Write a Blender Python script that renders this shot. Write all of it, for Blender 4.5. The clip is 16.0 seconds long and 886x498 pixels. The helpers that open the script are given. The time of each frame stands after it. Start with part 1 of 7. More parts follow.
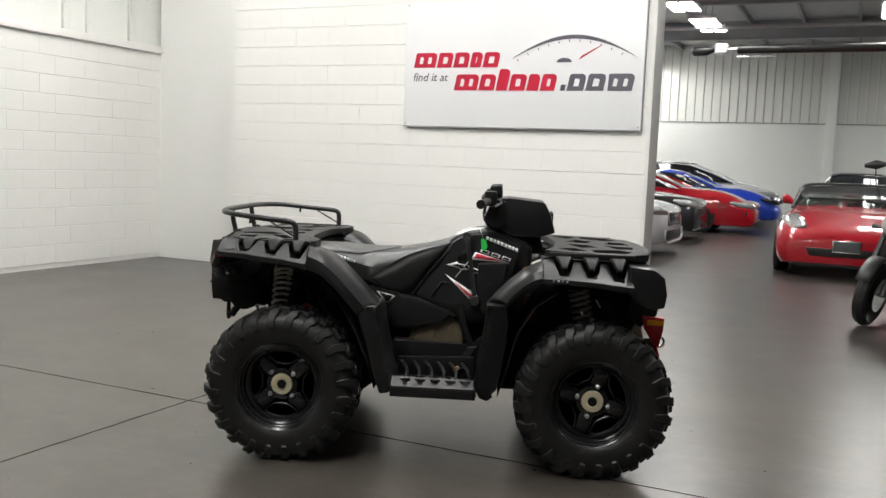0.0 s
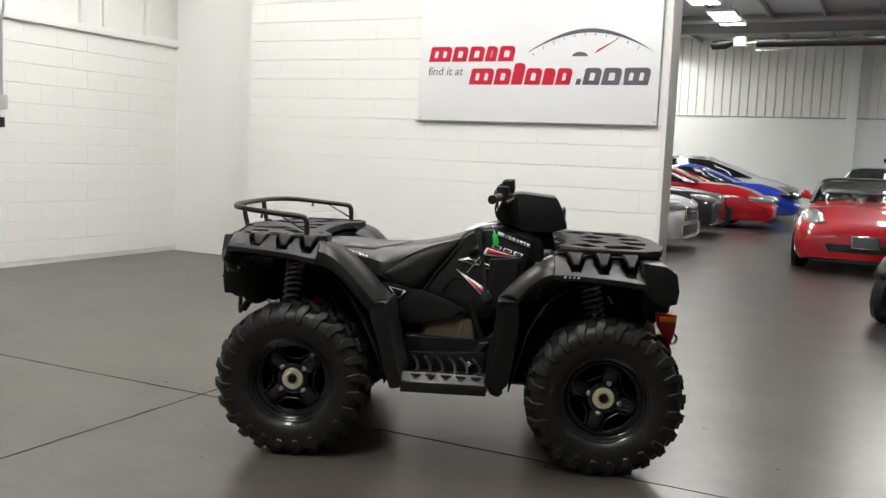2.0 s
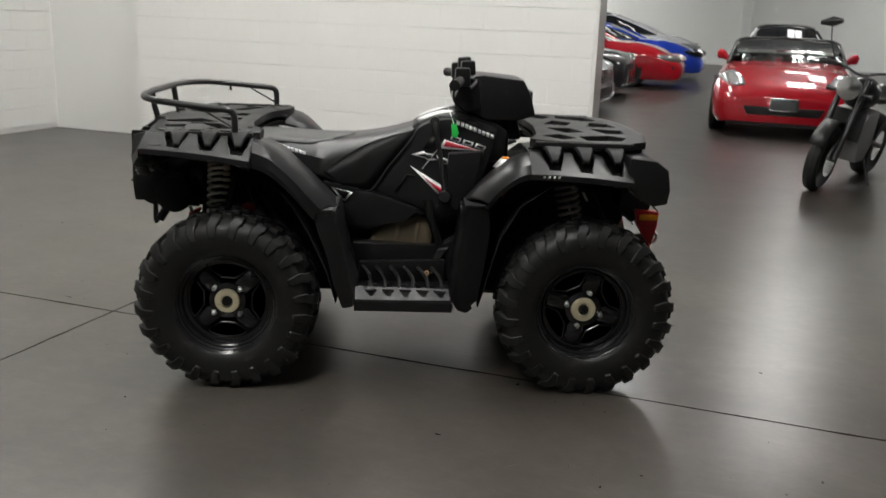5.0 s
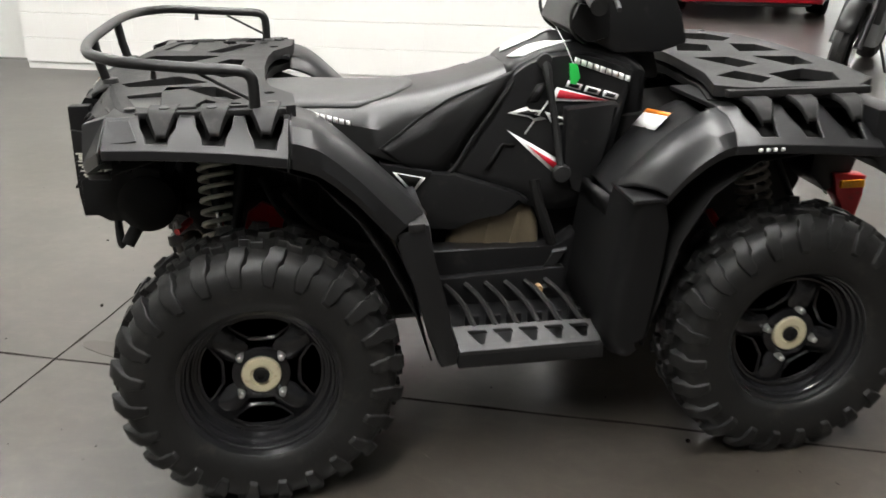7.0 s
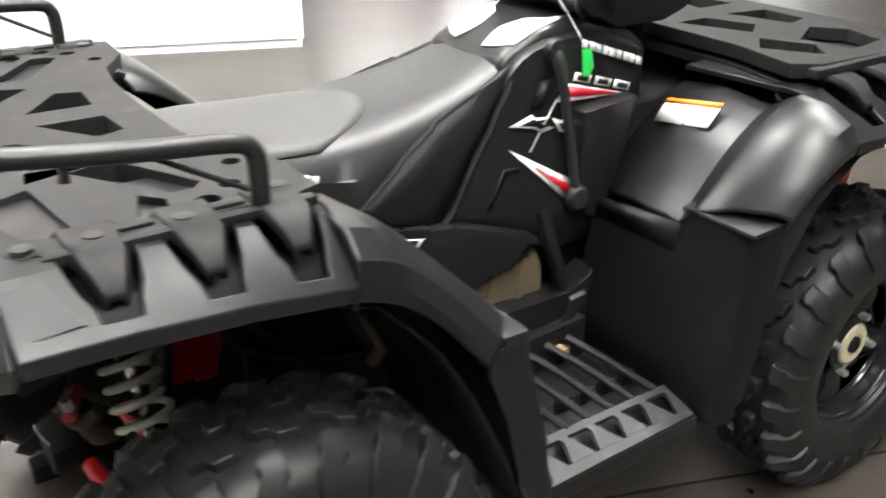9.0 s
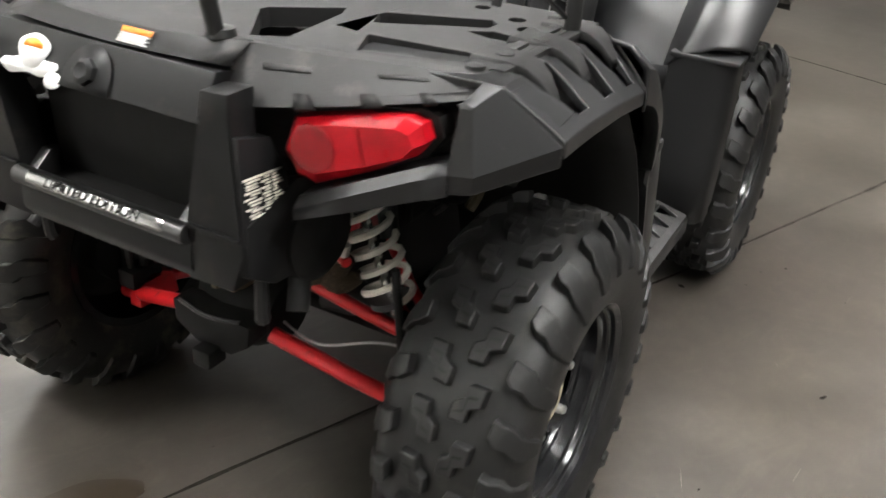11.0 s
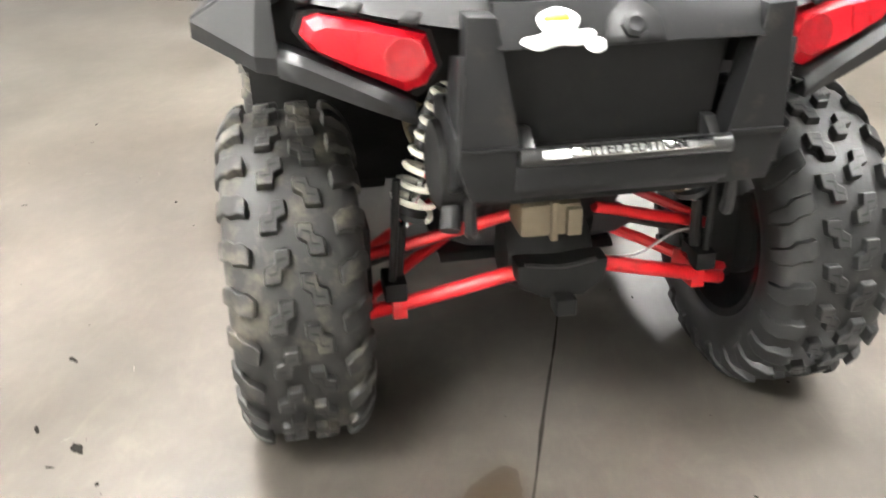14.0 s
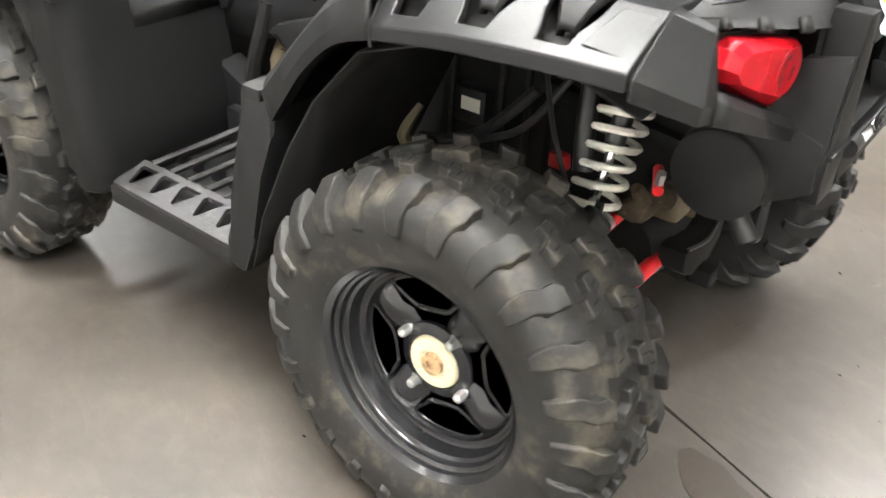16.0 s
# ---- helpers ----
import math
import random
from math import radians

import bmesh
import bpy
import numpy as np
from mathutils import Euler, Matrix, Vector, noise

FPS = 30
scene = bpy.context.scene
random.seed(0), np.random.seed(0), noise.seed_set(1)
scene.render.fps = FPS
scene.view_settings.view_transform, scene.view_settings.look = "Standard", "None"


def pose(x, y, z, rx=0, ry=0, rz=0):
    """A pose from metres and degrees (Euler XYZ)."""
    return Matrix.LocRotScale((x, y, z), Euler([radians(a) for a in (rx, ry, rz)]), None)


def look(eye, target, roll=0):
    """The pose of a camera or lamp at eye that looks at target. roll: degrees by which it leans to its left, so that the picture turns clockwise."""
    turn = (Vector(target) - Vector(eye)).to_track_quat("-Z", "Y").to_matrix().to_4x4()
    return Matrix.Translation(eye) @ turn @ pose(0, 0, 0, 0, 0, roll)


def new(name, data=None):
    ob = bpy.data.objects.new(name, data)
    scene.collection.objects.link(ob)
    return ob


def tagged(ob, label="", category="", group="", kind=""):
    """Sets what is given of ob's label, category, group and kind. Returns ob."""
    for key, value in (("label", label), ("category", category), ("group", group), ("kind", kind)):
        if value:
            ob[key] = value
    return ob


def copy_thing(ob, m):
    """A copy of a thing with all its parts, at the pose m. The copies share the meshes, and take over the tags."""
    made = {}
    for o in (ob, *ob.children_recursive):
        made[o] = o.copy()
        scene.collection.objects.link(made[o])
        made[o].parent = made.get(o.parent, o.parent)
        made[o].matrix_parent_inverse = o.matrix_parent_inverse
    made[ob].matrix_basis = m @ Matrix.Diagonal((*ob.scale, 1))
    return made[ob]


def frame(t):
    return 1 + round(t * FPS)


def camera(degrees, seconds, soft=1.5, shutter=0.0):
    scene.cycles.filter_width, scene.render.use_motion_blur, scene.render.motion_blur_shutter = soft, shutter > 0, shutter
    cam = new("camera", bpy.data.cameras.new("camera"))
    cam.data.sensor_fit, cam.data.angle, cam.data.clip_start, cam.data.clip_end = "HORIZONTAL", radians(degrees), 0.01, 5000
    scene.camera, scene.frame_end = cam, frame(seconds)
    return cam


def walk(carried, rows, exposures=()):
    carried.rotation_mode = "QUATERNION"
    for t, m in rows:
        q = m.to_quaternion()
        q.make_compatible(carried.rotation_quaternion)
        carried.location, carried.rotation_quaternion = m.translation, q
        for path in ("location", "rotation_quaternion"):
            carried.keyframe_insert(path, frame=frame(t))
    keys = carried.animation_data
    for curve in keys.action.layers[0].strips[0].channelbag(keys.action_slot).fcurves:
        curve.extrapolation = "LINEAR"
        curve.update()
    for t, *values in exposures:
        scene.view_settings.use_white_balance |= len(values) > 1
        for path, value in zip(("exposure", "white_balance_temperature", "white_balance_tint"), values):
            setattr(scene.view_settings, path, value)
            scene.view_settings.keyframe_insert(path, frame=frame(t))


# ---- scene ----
cam = camera(52.7, 16.0, 1.5, 0.5)
PATH = [
    (0, (0.267, -4.335, 1.318), (0.131, -2.349, 1.125), 2.3),
    (0.5, (0.28, -4.316, 1.321), (0.132, -2.331, 1.119), 2.4),
    (1, (0.281, -4.321, 1.318), (0.115, -2.339, 1.11), 2.7),
    (1.5, (0.286, -4.313, 1.318), (0.118, -2.331, 1.113), 2.3),
    (2, (0.291, -4.32, 1.324), (0.118, -2.339, 1.116), 2.4),
    (2.5, (0.281, -4.32, 1.316), (0.105, -2.338, 1.114), 2.6),
    (3, (0.269, -4.332, 1.313), (0.091, -2.35, 1.113), 3.0),
    (3.5, (0.251, -4.335, 1.327), (0.08, -2.351, 1.14), 3.5),
    (4, (0.244, -4.321, 1.303), (0.019, -2.348, 1.071), 2.9),
    (4.5, (0.217, -4.092, 1.287), (0.13, -2.134, 0.888), 0.7),
    (4.7, (0.148, -3.968, 1.397), (0.136, -2.019, 0.95), 1.5),
    (6.8, (-0.545, -2.591, 1.386), (-0.227, -0.759, 0.65), 0.3),
    (7, (-0.537, -2.465, 1.391), (-0.248, -0.63, 0.648), -0.0),
    (7.5, (-0.709, -2.142, 1.366), (-0.257, -0.365, 0.568), -0.9),
    (8, (-0.8, -1.88, 1.371), (-0.132, -0.204, 0.508), -0.9),
    (8.5, (-0.833, -1.59, 1.365), (-0.054, 0.02, 0.47), -1.2),
    (9, (-1.018, -1.442, 1.371), (-0.006, 0.047, 0.5), 0.1),
    (9.5, (-1.237, -1.289, 1.349), (-0.199, 0.147, 0.421), -0.3),
    (10, (-1.394, -1.137, 1.302), (-0.303, 0.183, 0.27), 0.0),
    (10.2, (-1.491, -1.132, 1.3), (-0.275, 0.086, 0.282), 1.4),
    (12.3, (-2.252, -0.362, 1.175), (-0.545, -0.021, 0.192), 2.1),
    (12.5, (-2.274, -0.269, 1.163), (-0.547, -0.026, 0.185), 2.2),
    (13, (-2.313, -0.026, 1.166), (-0.579, 0.063, 0.174), 2.4),
    (13.5, (-2.389, 0.267, 1.213), (-0.64, 0.16, 0.248), 0.6),
    (14, (-2.301, 0.506, 1.191), (-0.55, 0.184, 0.279), -0.7),
    (14.5, (-2.115, 0.833, 1.198), (-0.426, 0.258, 0.293), 1.2),
    (15, (-1.856, 1.069, 1.251), (-0.44, 0.145, 0.182), 1.9),
    (15.5, (-1.605, 1.271, 1.261), (-0.343, 0.132, 0.205), 0.4),
    (16, (-1.322, 1.456, 1.241), (-0.336, 0.085, 0.171), 3.1),
]
EXPOSURES = [(0, -0.44), (3.6, -0.44), (4.0, -0.50), (4.7, -0.7), (6.8, 0.2), (7.5, 0.45), (8.0, 0.93), (8.5, 0.92), (9.5, 0.84), (10.2, 0.84), (12.3, 1.80), (13.0, 2.34), (14.0, 2.40), (15.0, 2.0), (16, 1.72)]
walk(cam, [(t, look(eye, target, roll)) for t, eye, target, roll in PATH], EXPOSURES)


# ---- world: a closed hall, so the sky outside matters little ----
world = bpy.data.worlds.new("world")
scene.world = world
world.use_nodes = True
world.node_tree.nodes["Background"].inputs[0].default_value = (0.55, 0.58, 0.62, 1)
world.node_tree.nodes["Background"].inputs[1].default_value = 0.05

# room axes: U runs along the sign wall, V away from the camera; the hall stands at a slant to the vehicle
TURN = radians(-21.0)
U = Vector((math.cos(TURN), math.sin(TURN), 0))
V = Vector((-math.sin(TURN), math.cos(TURN), 0))
ORIGIN = Vector((1.31, 4.03, 0))
ROOM = Matrix.Translation(ORIGIN) @ Matrix.Rotation(TURN, 4, "Z")
S_LEFT, S_RIGHT, D_FRONT, D_FAR, CEIL = -5.9, 15.0, -13.0, 26.0, 6.0


# ---- mesh helpers ----
def finish(bm, angle=35, smooth=True):
    me = bpy.data.meshes.new("mesh")
    bmesh.ops.recalc_face_normals(bm, faces=bm.faces)
    bm.to_mesh(me)
    bm.free()
    if smooth:
        me.shade_smooth()
        me.set_sharp_from_angle(angle=radians(angle))
    return me


def thing(name, label, category, group="", m=None, kind=""):
    ob = new(name)
    ob.empty_display_size = 0.1
    ob.matrix_basis = m if m else Matrix()
    return tagged(ob, label, category, group, kind)


def part(name, shape, material, parent=None, label="", angle=35, m=None, solid=0.0, bevel=0.0):
    me = finish(shape, angle) if isinstance(shape, bmesh.types.BMesh) else shape
    if material is not None:
        me.materials.clear()
        me.materials.append(material)
    ob = new(name, me)
    ob.parent = parent
    if m:
        ob.matrix_basis = m
    if solid:
        mod = ob.modifiers.new("thickness", "SOLIDIFY")
        mod.thickness, mod.offset = solid, -1
    if bevel:
        mod = ob.modifiers.new("edge", "BEVEL")
        mod.width, mod.segments, mod.limit_method, mod.angle_limit = bevel, 2, "ANGLE", radians(40)
        mod.harden_normals = True
    return tagged(ob, label)


def box(x0, x1, y0, y1, z0, z1, bevel=0.0, bm=None, m=None):
    bm = bm or bmesh.new()
    made = bmesh.ops.create_cube(bm, size=1)["verts"]
    for v in made:
        v.co = Vector((x0 + (v.co.x + 0.5) * (x1 - x0), y0 + (v.co.y + 0.5) * (y1 - y0), z0 + (v.co.z + 0.5) * (z1 - z0)))
    if bevel:
        edges = {e for v in made for e in v.link_edges}
        res = bmesh.ops.bevel(bm, geom=list(edges), offset=bevel, segments=2, affect="EDGES", profile=0.6)
        made = list({v for f in res["faces"] for v in f.verts} | {v for v in made if v.is_valid})
    if m:
        bmesh.ops.transform(bm, matrix=m, verts=made)
    return bm


def prism(poly, a, b, axis="y", bevel=0.0, bm=None, seg=2):
    """A polygon of (x, z), (y, z) or (x, y) pairs drawn out along the axis from a to b."""
    bm = bm or bmesh.new()

    def at(p, h):
        return {"y": (p[0], h, p[1]), "x": (h, p[0], p[1]), "z": (p[0], p[1], h)}[axis]

    low, high = [bm.verts.new(at(p, a)) for p in poly], [bm.verts.new(at(p, b)) for p in poly]
    n = len(poly)
    faces = [bm.faces.new(low), bm.faces.new(high[::-1])]
    for i in range(n):
        faces.append(bm.faces.new((low[i], high[i], high[(i + 1) % n], low[(i + 1) % n])))
    if bevel:
        bmesh.ops.bevel(bm, geom=list({e for f in faces for e in f.edges}), offset=bevel, segments=seg, affect="EDGES", profile=0.6)
    return bm


def sheet(rows, closed=False, bm=None):
    """A surface through rows of points."""
    bm = bm or bmesh.new()
    grid = [[bm.verts.new(p) for p in row] for row in rows]
    for a, b in zip(grid, grid[1:]):
        for i in range(len(a) - (0 if closed else 1)):
            j = (i + 1) % len(a)
            bm.faces.new((a[i], a[j], b[j], b[i]))
    return bm


def loft(rings, bm=None, caps=True):
    bm = sheet(rings, True, bm)
    bm.verts.ensure_lookup_table()
    n, total = len(rings[0]), len(rings) * len(rings[0])
    base = len(bm.verts) - total
    if caps:
        bm.faces.new([bm.verts[base + i] for i in range(n)])
        bm.faces.new([bm.verts[base + total - n + i] for i in range(n)][::-1])
    return bm


def curve(points, steps=6):
    """A smooth line through points."""
    pts = [Vector(p) for p in points]
    out = []
    for i in range(len(pts) - 1):
        p0, p1, p2, p3 = pts[max(i - 1, 0)], pts[i], pts[i + 1], pts[min(i + 2, len(pts) - 1)]
        for k in range(steps):
            t = k / steps
            out.append(0.5 * ((2 * p1) + (p2 - p0) * t + (2 * p0 - 5 * p1 + 4 * p2 - p3) * t * t + (3 * p1 - p0 - 3 * p2 + p3) * t ** 3))
    return out + [pts[-1]]


def tube(points, r, seg=10, bm=None, caps=True):
    pts = [Vector(p) for p in points]
    rad = r if isinstance(r, (list, tuple)) else [r] * len(pts)
    side, rings = None, []
    for i, p in enumerate(pts):
        t = (pts[min(i + 1, len(pts) - 1)] - pts[max(i - 1, 0)]).normalized()
        if side is None:
            side = t.orthogonal().normalized()
        side = (side - t * side.dot(t)).normalized()
        up = t.cross(side)
        rings.append([p + rad[i] * (math.cos(a) * side + math.sin(a) * up) for a in (2 * math.pi * k / seg for k in range(seg))])
    return loft(rings, bm, caps)


def lathe(profile, seg=48, bm=None, m=None, loop=False):
    """Turns a profile of (radius, height) round the y axis."""
    rings = []
    for r, h in profile:
        rings.append([Vector((r * math.cos(a), h, r * math.sin(a))) for a in (2 * math.pi * k / seg for k in range(seg))])
    if m:
        rings = [[m @ p for p in ring] for ring in rings]
    if loop:
        return loft(rings + [rings[0]], bm, False)
    return loft(rings, bm, True)


def plate(outline, holes, thick, bm=None, m=None, bevel=0.0):
    """A flat plate in the xy plane with holes right through it, from z = -thick to 0."""
    from mathutils.geometry import tessellate_polygon
    bm = bm or bmesh.new()
    loops = [[Vector((p[0], p[1], 0)) for p in poly] for poly in (outline, *holes)]
    flat = [p for loop in loops for p in loop]
    low = Vector((0, 0, -thick))
    top = [bm.verts.new(m @ p if m else p) for p in flat]
    bot = [bm.verts.new(m @ (p + low) if m else p + low) for p in flat]
    for tri in tessellate_polygon(loops):
        try:
            bm.faces.new([top[i] for i in tri])
            bm.faces.new([bot[i] for i in reversed(tri)])
        except ValueError:
            pass
    k = 0
    for loop in loops:
        n = len(loop)
        for i in range(n):
            a, b = k + i, k + (i + 1) % n
            bm.faces.new((top[a], top[b], bot[b], bot[a]))
        k += n
    return bm


def circle(r, n=32, cx=0.0, cy=0.0, start=0.0):
    return [(cx + r * math.cos(start + 2 * math.pi * i / n), cy + r * math.sin(start + 2 * math.pi * i / n)) for i in range(n)]


def letters(text, size, thick, shear=0.0):
    data = bpy.data.curves.new("letters", "FONT")
    data.body, data.size, data.extrude, data.shear = text, size, thick, shear
    data.align_x, data.align_y = "CENTER", "CENTER"
    ob = bpy.data.objects.new("letters", data)
    scene.collection.objects.link(ob)
    me = bpy.data.meshes.new_from_object(ob.evaluated_get(bpy.context.evaluated_depsgraph_get()))
    bpy.data.objects.remove(ob)
    return me


def both(build):
    """Runs build for the right side (-1) and the left side (+1)."""
    return [build(k) for k in (-1, 1)]


# ---- materials ----
def mat(name, colour, rough=0.5, metal=0.0, vary=0.15, scale=6.0, fine=60.0, bump=0.1, dirt=None, dirt_amount=0.0, coat=0.0, rough_vary=0.15, emit=None, strength=0.0, spec=0.5, island=0.0, rand=0.0):
    ma = bpy.data.materials.new(name)
    ma.use_nodes = True
    nt = ma.node_tree
    n, l = nt.nodes, nt.links
    b = n["Principled BSDF"]
    b.inputs["Metallic"].default_value = metal
    b.inputs["Coat Weight"].default_value = coat
    b.inputs["Coat Roughness"].default_value = 0.05
    b.inputs["Specular IOR Level"].default_value = spec
    co = n.new("ShaderNodeTexCoord")
    big, small = n.new("ShaderNodeTexNoise"), n.new("ShaderNodeTexNoise")
    big.inputs["Scale"].default_value, small.inputs["Scale"].default_value = scale, fine
    big.inputs["Detail"].default_value, small.inputs["Detail"].default_value = 5, 3
    l.new(co.outputs["Object"], big.inputs["Vector"])
    l.new(co.outputs["Object"], small.inputs["Vector"])
    mix = n.new("ShaderNodeMix")
    mix.data_type = "RGBA"
    dark = [c * (1 - vary) for c in colour]
    light = [min(1, c * (1 + vary)) for c in colour]
    mix.inputs["A"].default_value, mix.inputs["B"].default_value = (*dark, 1), (*light, 1)
    add = n.new("ShaderNodeMath")
    add.operation = "ADD"
    sc = n.new("ShaderNodeMath")
    sc.operation = "MULTIPLY_ADD"
    sc.inputs[1].default_value, sc.inputs[2].default_value = 0.5, -0.25
    l.new(small.outputs["Fac"], sc.inputs[0])
    l.new(big.outputs["Fac"], add.inputs[0])
    l.new(sc.outputs[0], add.inputs[1])
    l.new(add.outputs[0], mix.inputs["Factor"])
    out = mix.outputs["Result"]
    if rand:
        info = n.new("ShaderNodeObjectInfo")
        hsv = n.new("ShaderNodeHueSaturation")
        mr = n.new("ShaderNodeMapRange")
        mr.inputs["To Min"].default_value, mr.inputs["To Max"].default_value = 1 - rand, 1 + rand
        l.new(info.outputs["Random"], mr.inputs["Value"])
        l.new(mr.outputs[0], hsv.inputs["Value"])
        l.new(out, hsv.inputs["Color"])
        out = hsv.outputs["Color"]
    if dirt:
        dn, ramp, dm = n.new("ShaderNodeTexNoise"), n.new("ShaderNodeValToRGB"), n.new("ShaderNodeMix")
        dn.inputs["Scale"].default_value, dn.inputs["Detail"].default_value, dn.inputs["Roughness"].default_value = scale * 2.3, 7, 0.65
        ramp.color_ramp.elements[0].position, ramp.color_ramp.elements[1].position = 0.62 - 0.3 * dirt_amount, 0.80 - 0.2 * dirt_amount
        dm.data_type = "RGBA"
        dm.inputs["B"].default_value = (*dirt, 1)
        l.new(co.outputs["Object"], dn.inputs["Vector"])
        l.new(dn.outputs["Fac"], ramp.inputs["Fac"])
        l.new(ramp.outputs["Color"], dm.inputs["Factor"])
        l.new(out, dm.inputs["A"])
        out = dm.outputs["Result"]
    l.new(out, b.inputs["Base Color"])
    rr = n.new("ShaderNodeMapRange")
    rr.inputs["To Min"].default_value, rr.inputs["To Max"].default_value = max(0.02, rough * (1 - rough_vary)), min(1, rough * (1 + rough_vary))
    l.new(big.outputs["Fac"], rr.inputs["Value"])
    l.new(rr.outputs[0], b.inputs["Roughness"])
    if bump:
        bp = n.new("ShaderNodeBump")
        bp.inputs["Strength"].default_value, bp.inputs["Distance"].default_value = bump, 0.002
        l.new(small.outputs["Fac"], bp.inputs["Height"])
        l.new(bp.outputs[0], b.inputs["Normal"])
    if emit:
        b.inputs["Emission Color"].default_value, b.inputs["Emission Strength"].default_value = (*emit, 1), strength
    return ma


def glass_mat(name, colour=(0.8, 0.85, 0.85), rough=0.02, alpha=0.35):
    ma = bpy.data.materials.new(name)
    ma.use_nodes = True
    b = ma.node_tree.nodes["Principled BSDF"]
    b.inputs["Base Color"].default_value = (*colour, 1)
    b.inputs["Roughness"].default_value = rough
    b.inputs["Transmission Weight"].default_value = 1.0
    b.inputs["IOR"].default_value = 1.3
    return ma


def concrete():
    """Sealed and polished grey-brown concrete, worn unevenly, with fine scratches and dull smears."""
    ma = mat("polished_concrete", (0.054, 0.0488, 0.0425), 0.20, vary=0.14, scale=0.9, fine=6, bump=0.0, spec=0.85)
    nt = ma.node_tree
    n, l = nt.nodes, nt.links
    b = n["Principled BSDF"]
    co = n.new("ShaderNodeTexCoord")
    cloud, grain, scr = n.new("ShaderNodeTexNoise"), n.new("ShaderNodeTexNoise"), n.new("ShaderNodeTexNoise")
    brown = n.new("ShaderNodeTexNoise")
    for t, s, d in ((cloud, 2.2, 5), (grain, 14, 3), (scr, 1.6, 4), (brown, 1.3, 4)):
        t.inputs["Scale"].default_value, t.inputs["Detail"].default_value, t.inputs["Roughness"].default_value = s, d, 0.6
        l.new(co.outputs["Object"], t.inputs["Vector"])
    ramp = n.new("ShaderNodeValToRGB")
    ramp.color_ramp.elements[0].position, ramp.color_ramp.elements[0].color = 0.20, (0.52, 0.505, 0.49, 1)
    ramp.color_ramp.elements[1].position, ramp.color_ramp.elements[1].color = 0.80, (1.48, 1.47, 1.46, 1)
    l.new(cloud.outputs["Fac"], ramp.inputs["Fac"])
    r2 = n.new("ShaderNodeValToRGB")
    r2.color_ramp.elements[0].position, r2.color_ramp.elements[0].color = 0.20, (0.80, 0.80, 0.80, 1)
    r2.color_ramp.elements[1].position, r2.color_ramp.elements[1].color = 0.80, (1.20, 1.20, 1.20, 1)
    l.new(grain.outputs["Fac"], r2.inputs["Fac"])
    r4 = n.new("ShaderNodeValToRGB")
    r4.color_ramp.elements[0].position, r4.color_ramp.elements[0].color = 0.30, (0.80, 0.755, 0.71, 1)
    r4.color_ramp.elements[1].position, r4.color_ramp.elements[1].color = 0.68, (1.10, 1.10, 1.10, 1)
    l.new(brown.outputs["Fac"], r4.inputs["Fac"])
    # pale swept streaks
    mp, streak, r5 = n.new("ShaderNodeMapping"), n.new("ShaderNodeTexNoise"), n.new("ShaderNodeValToRGB")
    mp.inputs["Rotation"].default_value, mp.inputs["Scale"].default_value = (0, 0, 0.62), (4.5, 9.0, 1.0)
    streak.inputs["Scale"].default_value, streak.inputs["Detail"].default_value, streak.inputs["Roughness"].default_value = 1.0, 6, 0.68
    streak.inputs["Distortion"].default_value = 2.2
    l.new(co.outputs["Object"], mp.inputs["Vector"])
    l.new(mp.outputs[0], streak.inputs["Vector"])
    r5.color_ramp.elements[0].position, r5.color_ramp.elements[0].color = 0.48, (0.97, 0.97, 0.97, 1)
    r5.color_ramp.elements[1].position, r5.color_ramp.elements[1].color = 0.72, (1.30, 1.29, 1.26, 1)
    l.new(streak.outputs["Fac"], r5.inputs["Fac"])
    old = b.inputs["Base Color"].links[0].from_socket
    for r in (ramp, r2, r4, r5):
        mx = n.new("ShaderNodeMix")
        mx.data_type, mx.blend_type = "RGBA", "MULTIPLY"
        mx.inputs["Factor"].default_value = 1
        l.new(old, mx.inputs["A"])
        l.new(r.outputs["Color"], mx.inputs["B"])
        old = mx.outputs["Result"]
    l.new(old, b.inputs["Base Color"])
    rr = n.new("ShaderNodeMapRange")
    rr.inputs["From Min"].default_value, rr.inputs["From Max"].default_value = 0.1, 0.9
    rr.inputs["To Min"].default_value, rr.inputs["To Max"].default_value = 0.285, 0.33
    l.new(scr.outputs["Fac"], rr.inputs["Value"])
    # the floor colour is darkened towards the hall, standing in for its dim reflections
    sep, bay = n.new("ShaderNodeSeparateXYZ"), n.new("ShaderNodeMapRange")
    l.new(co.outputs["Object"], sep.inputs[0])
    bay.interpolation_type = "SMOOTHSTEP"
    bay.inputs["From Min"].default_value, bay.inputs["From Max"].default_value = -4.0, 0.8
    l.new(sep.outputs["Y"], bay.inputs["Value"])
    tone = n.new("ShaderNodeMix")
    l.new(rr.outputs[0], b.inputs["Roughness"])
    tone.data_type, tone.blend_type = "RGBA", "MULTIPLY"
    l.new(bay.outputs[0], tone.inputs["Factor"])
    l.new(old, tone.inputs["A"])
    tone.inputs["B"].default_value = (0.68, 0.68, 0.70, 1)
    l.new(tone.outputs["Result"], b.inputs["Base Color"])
    return ma


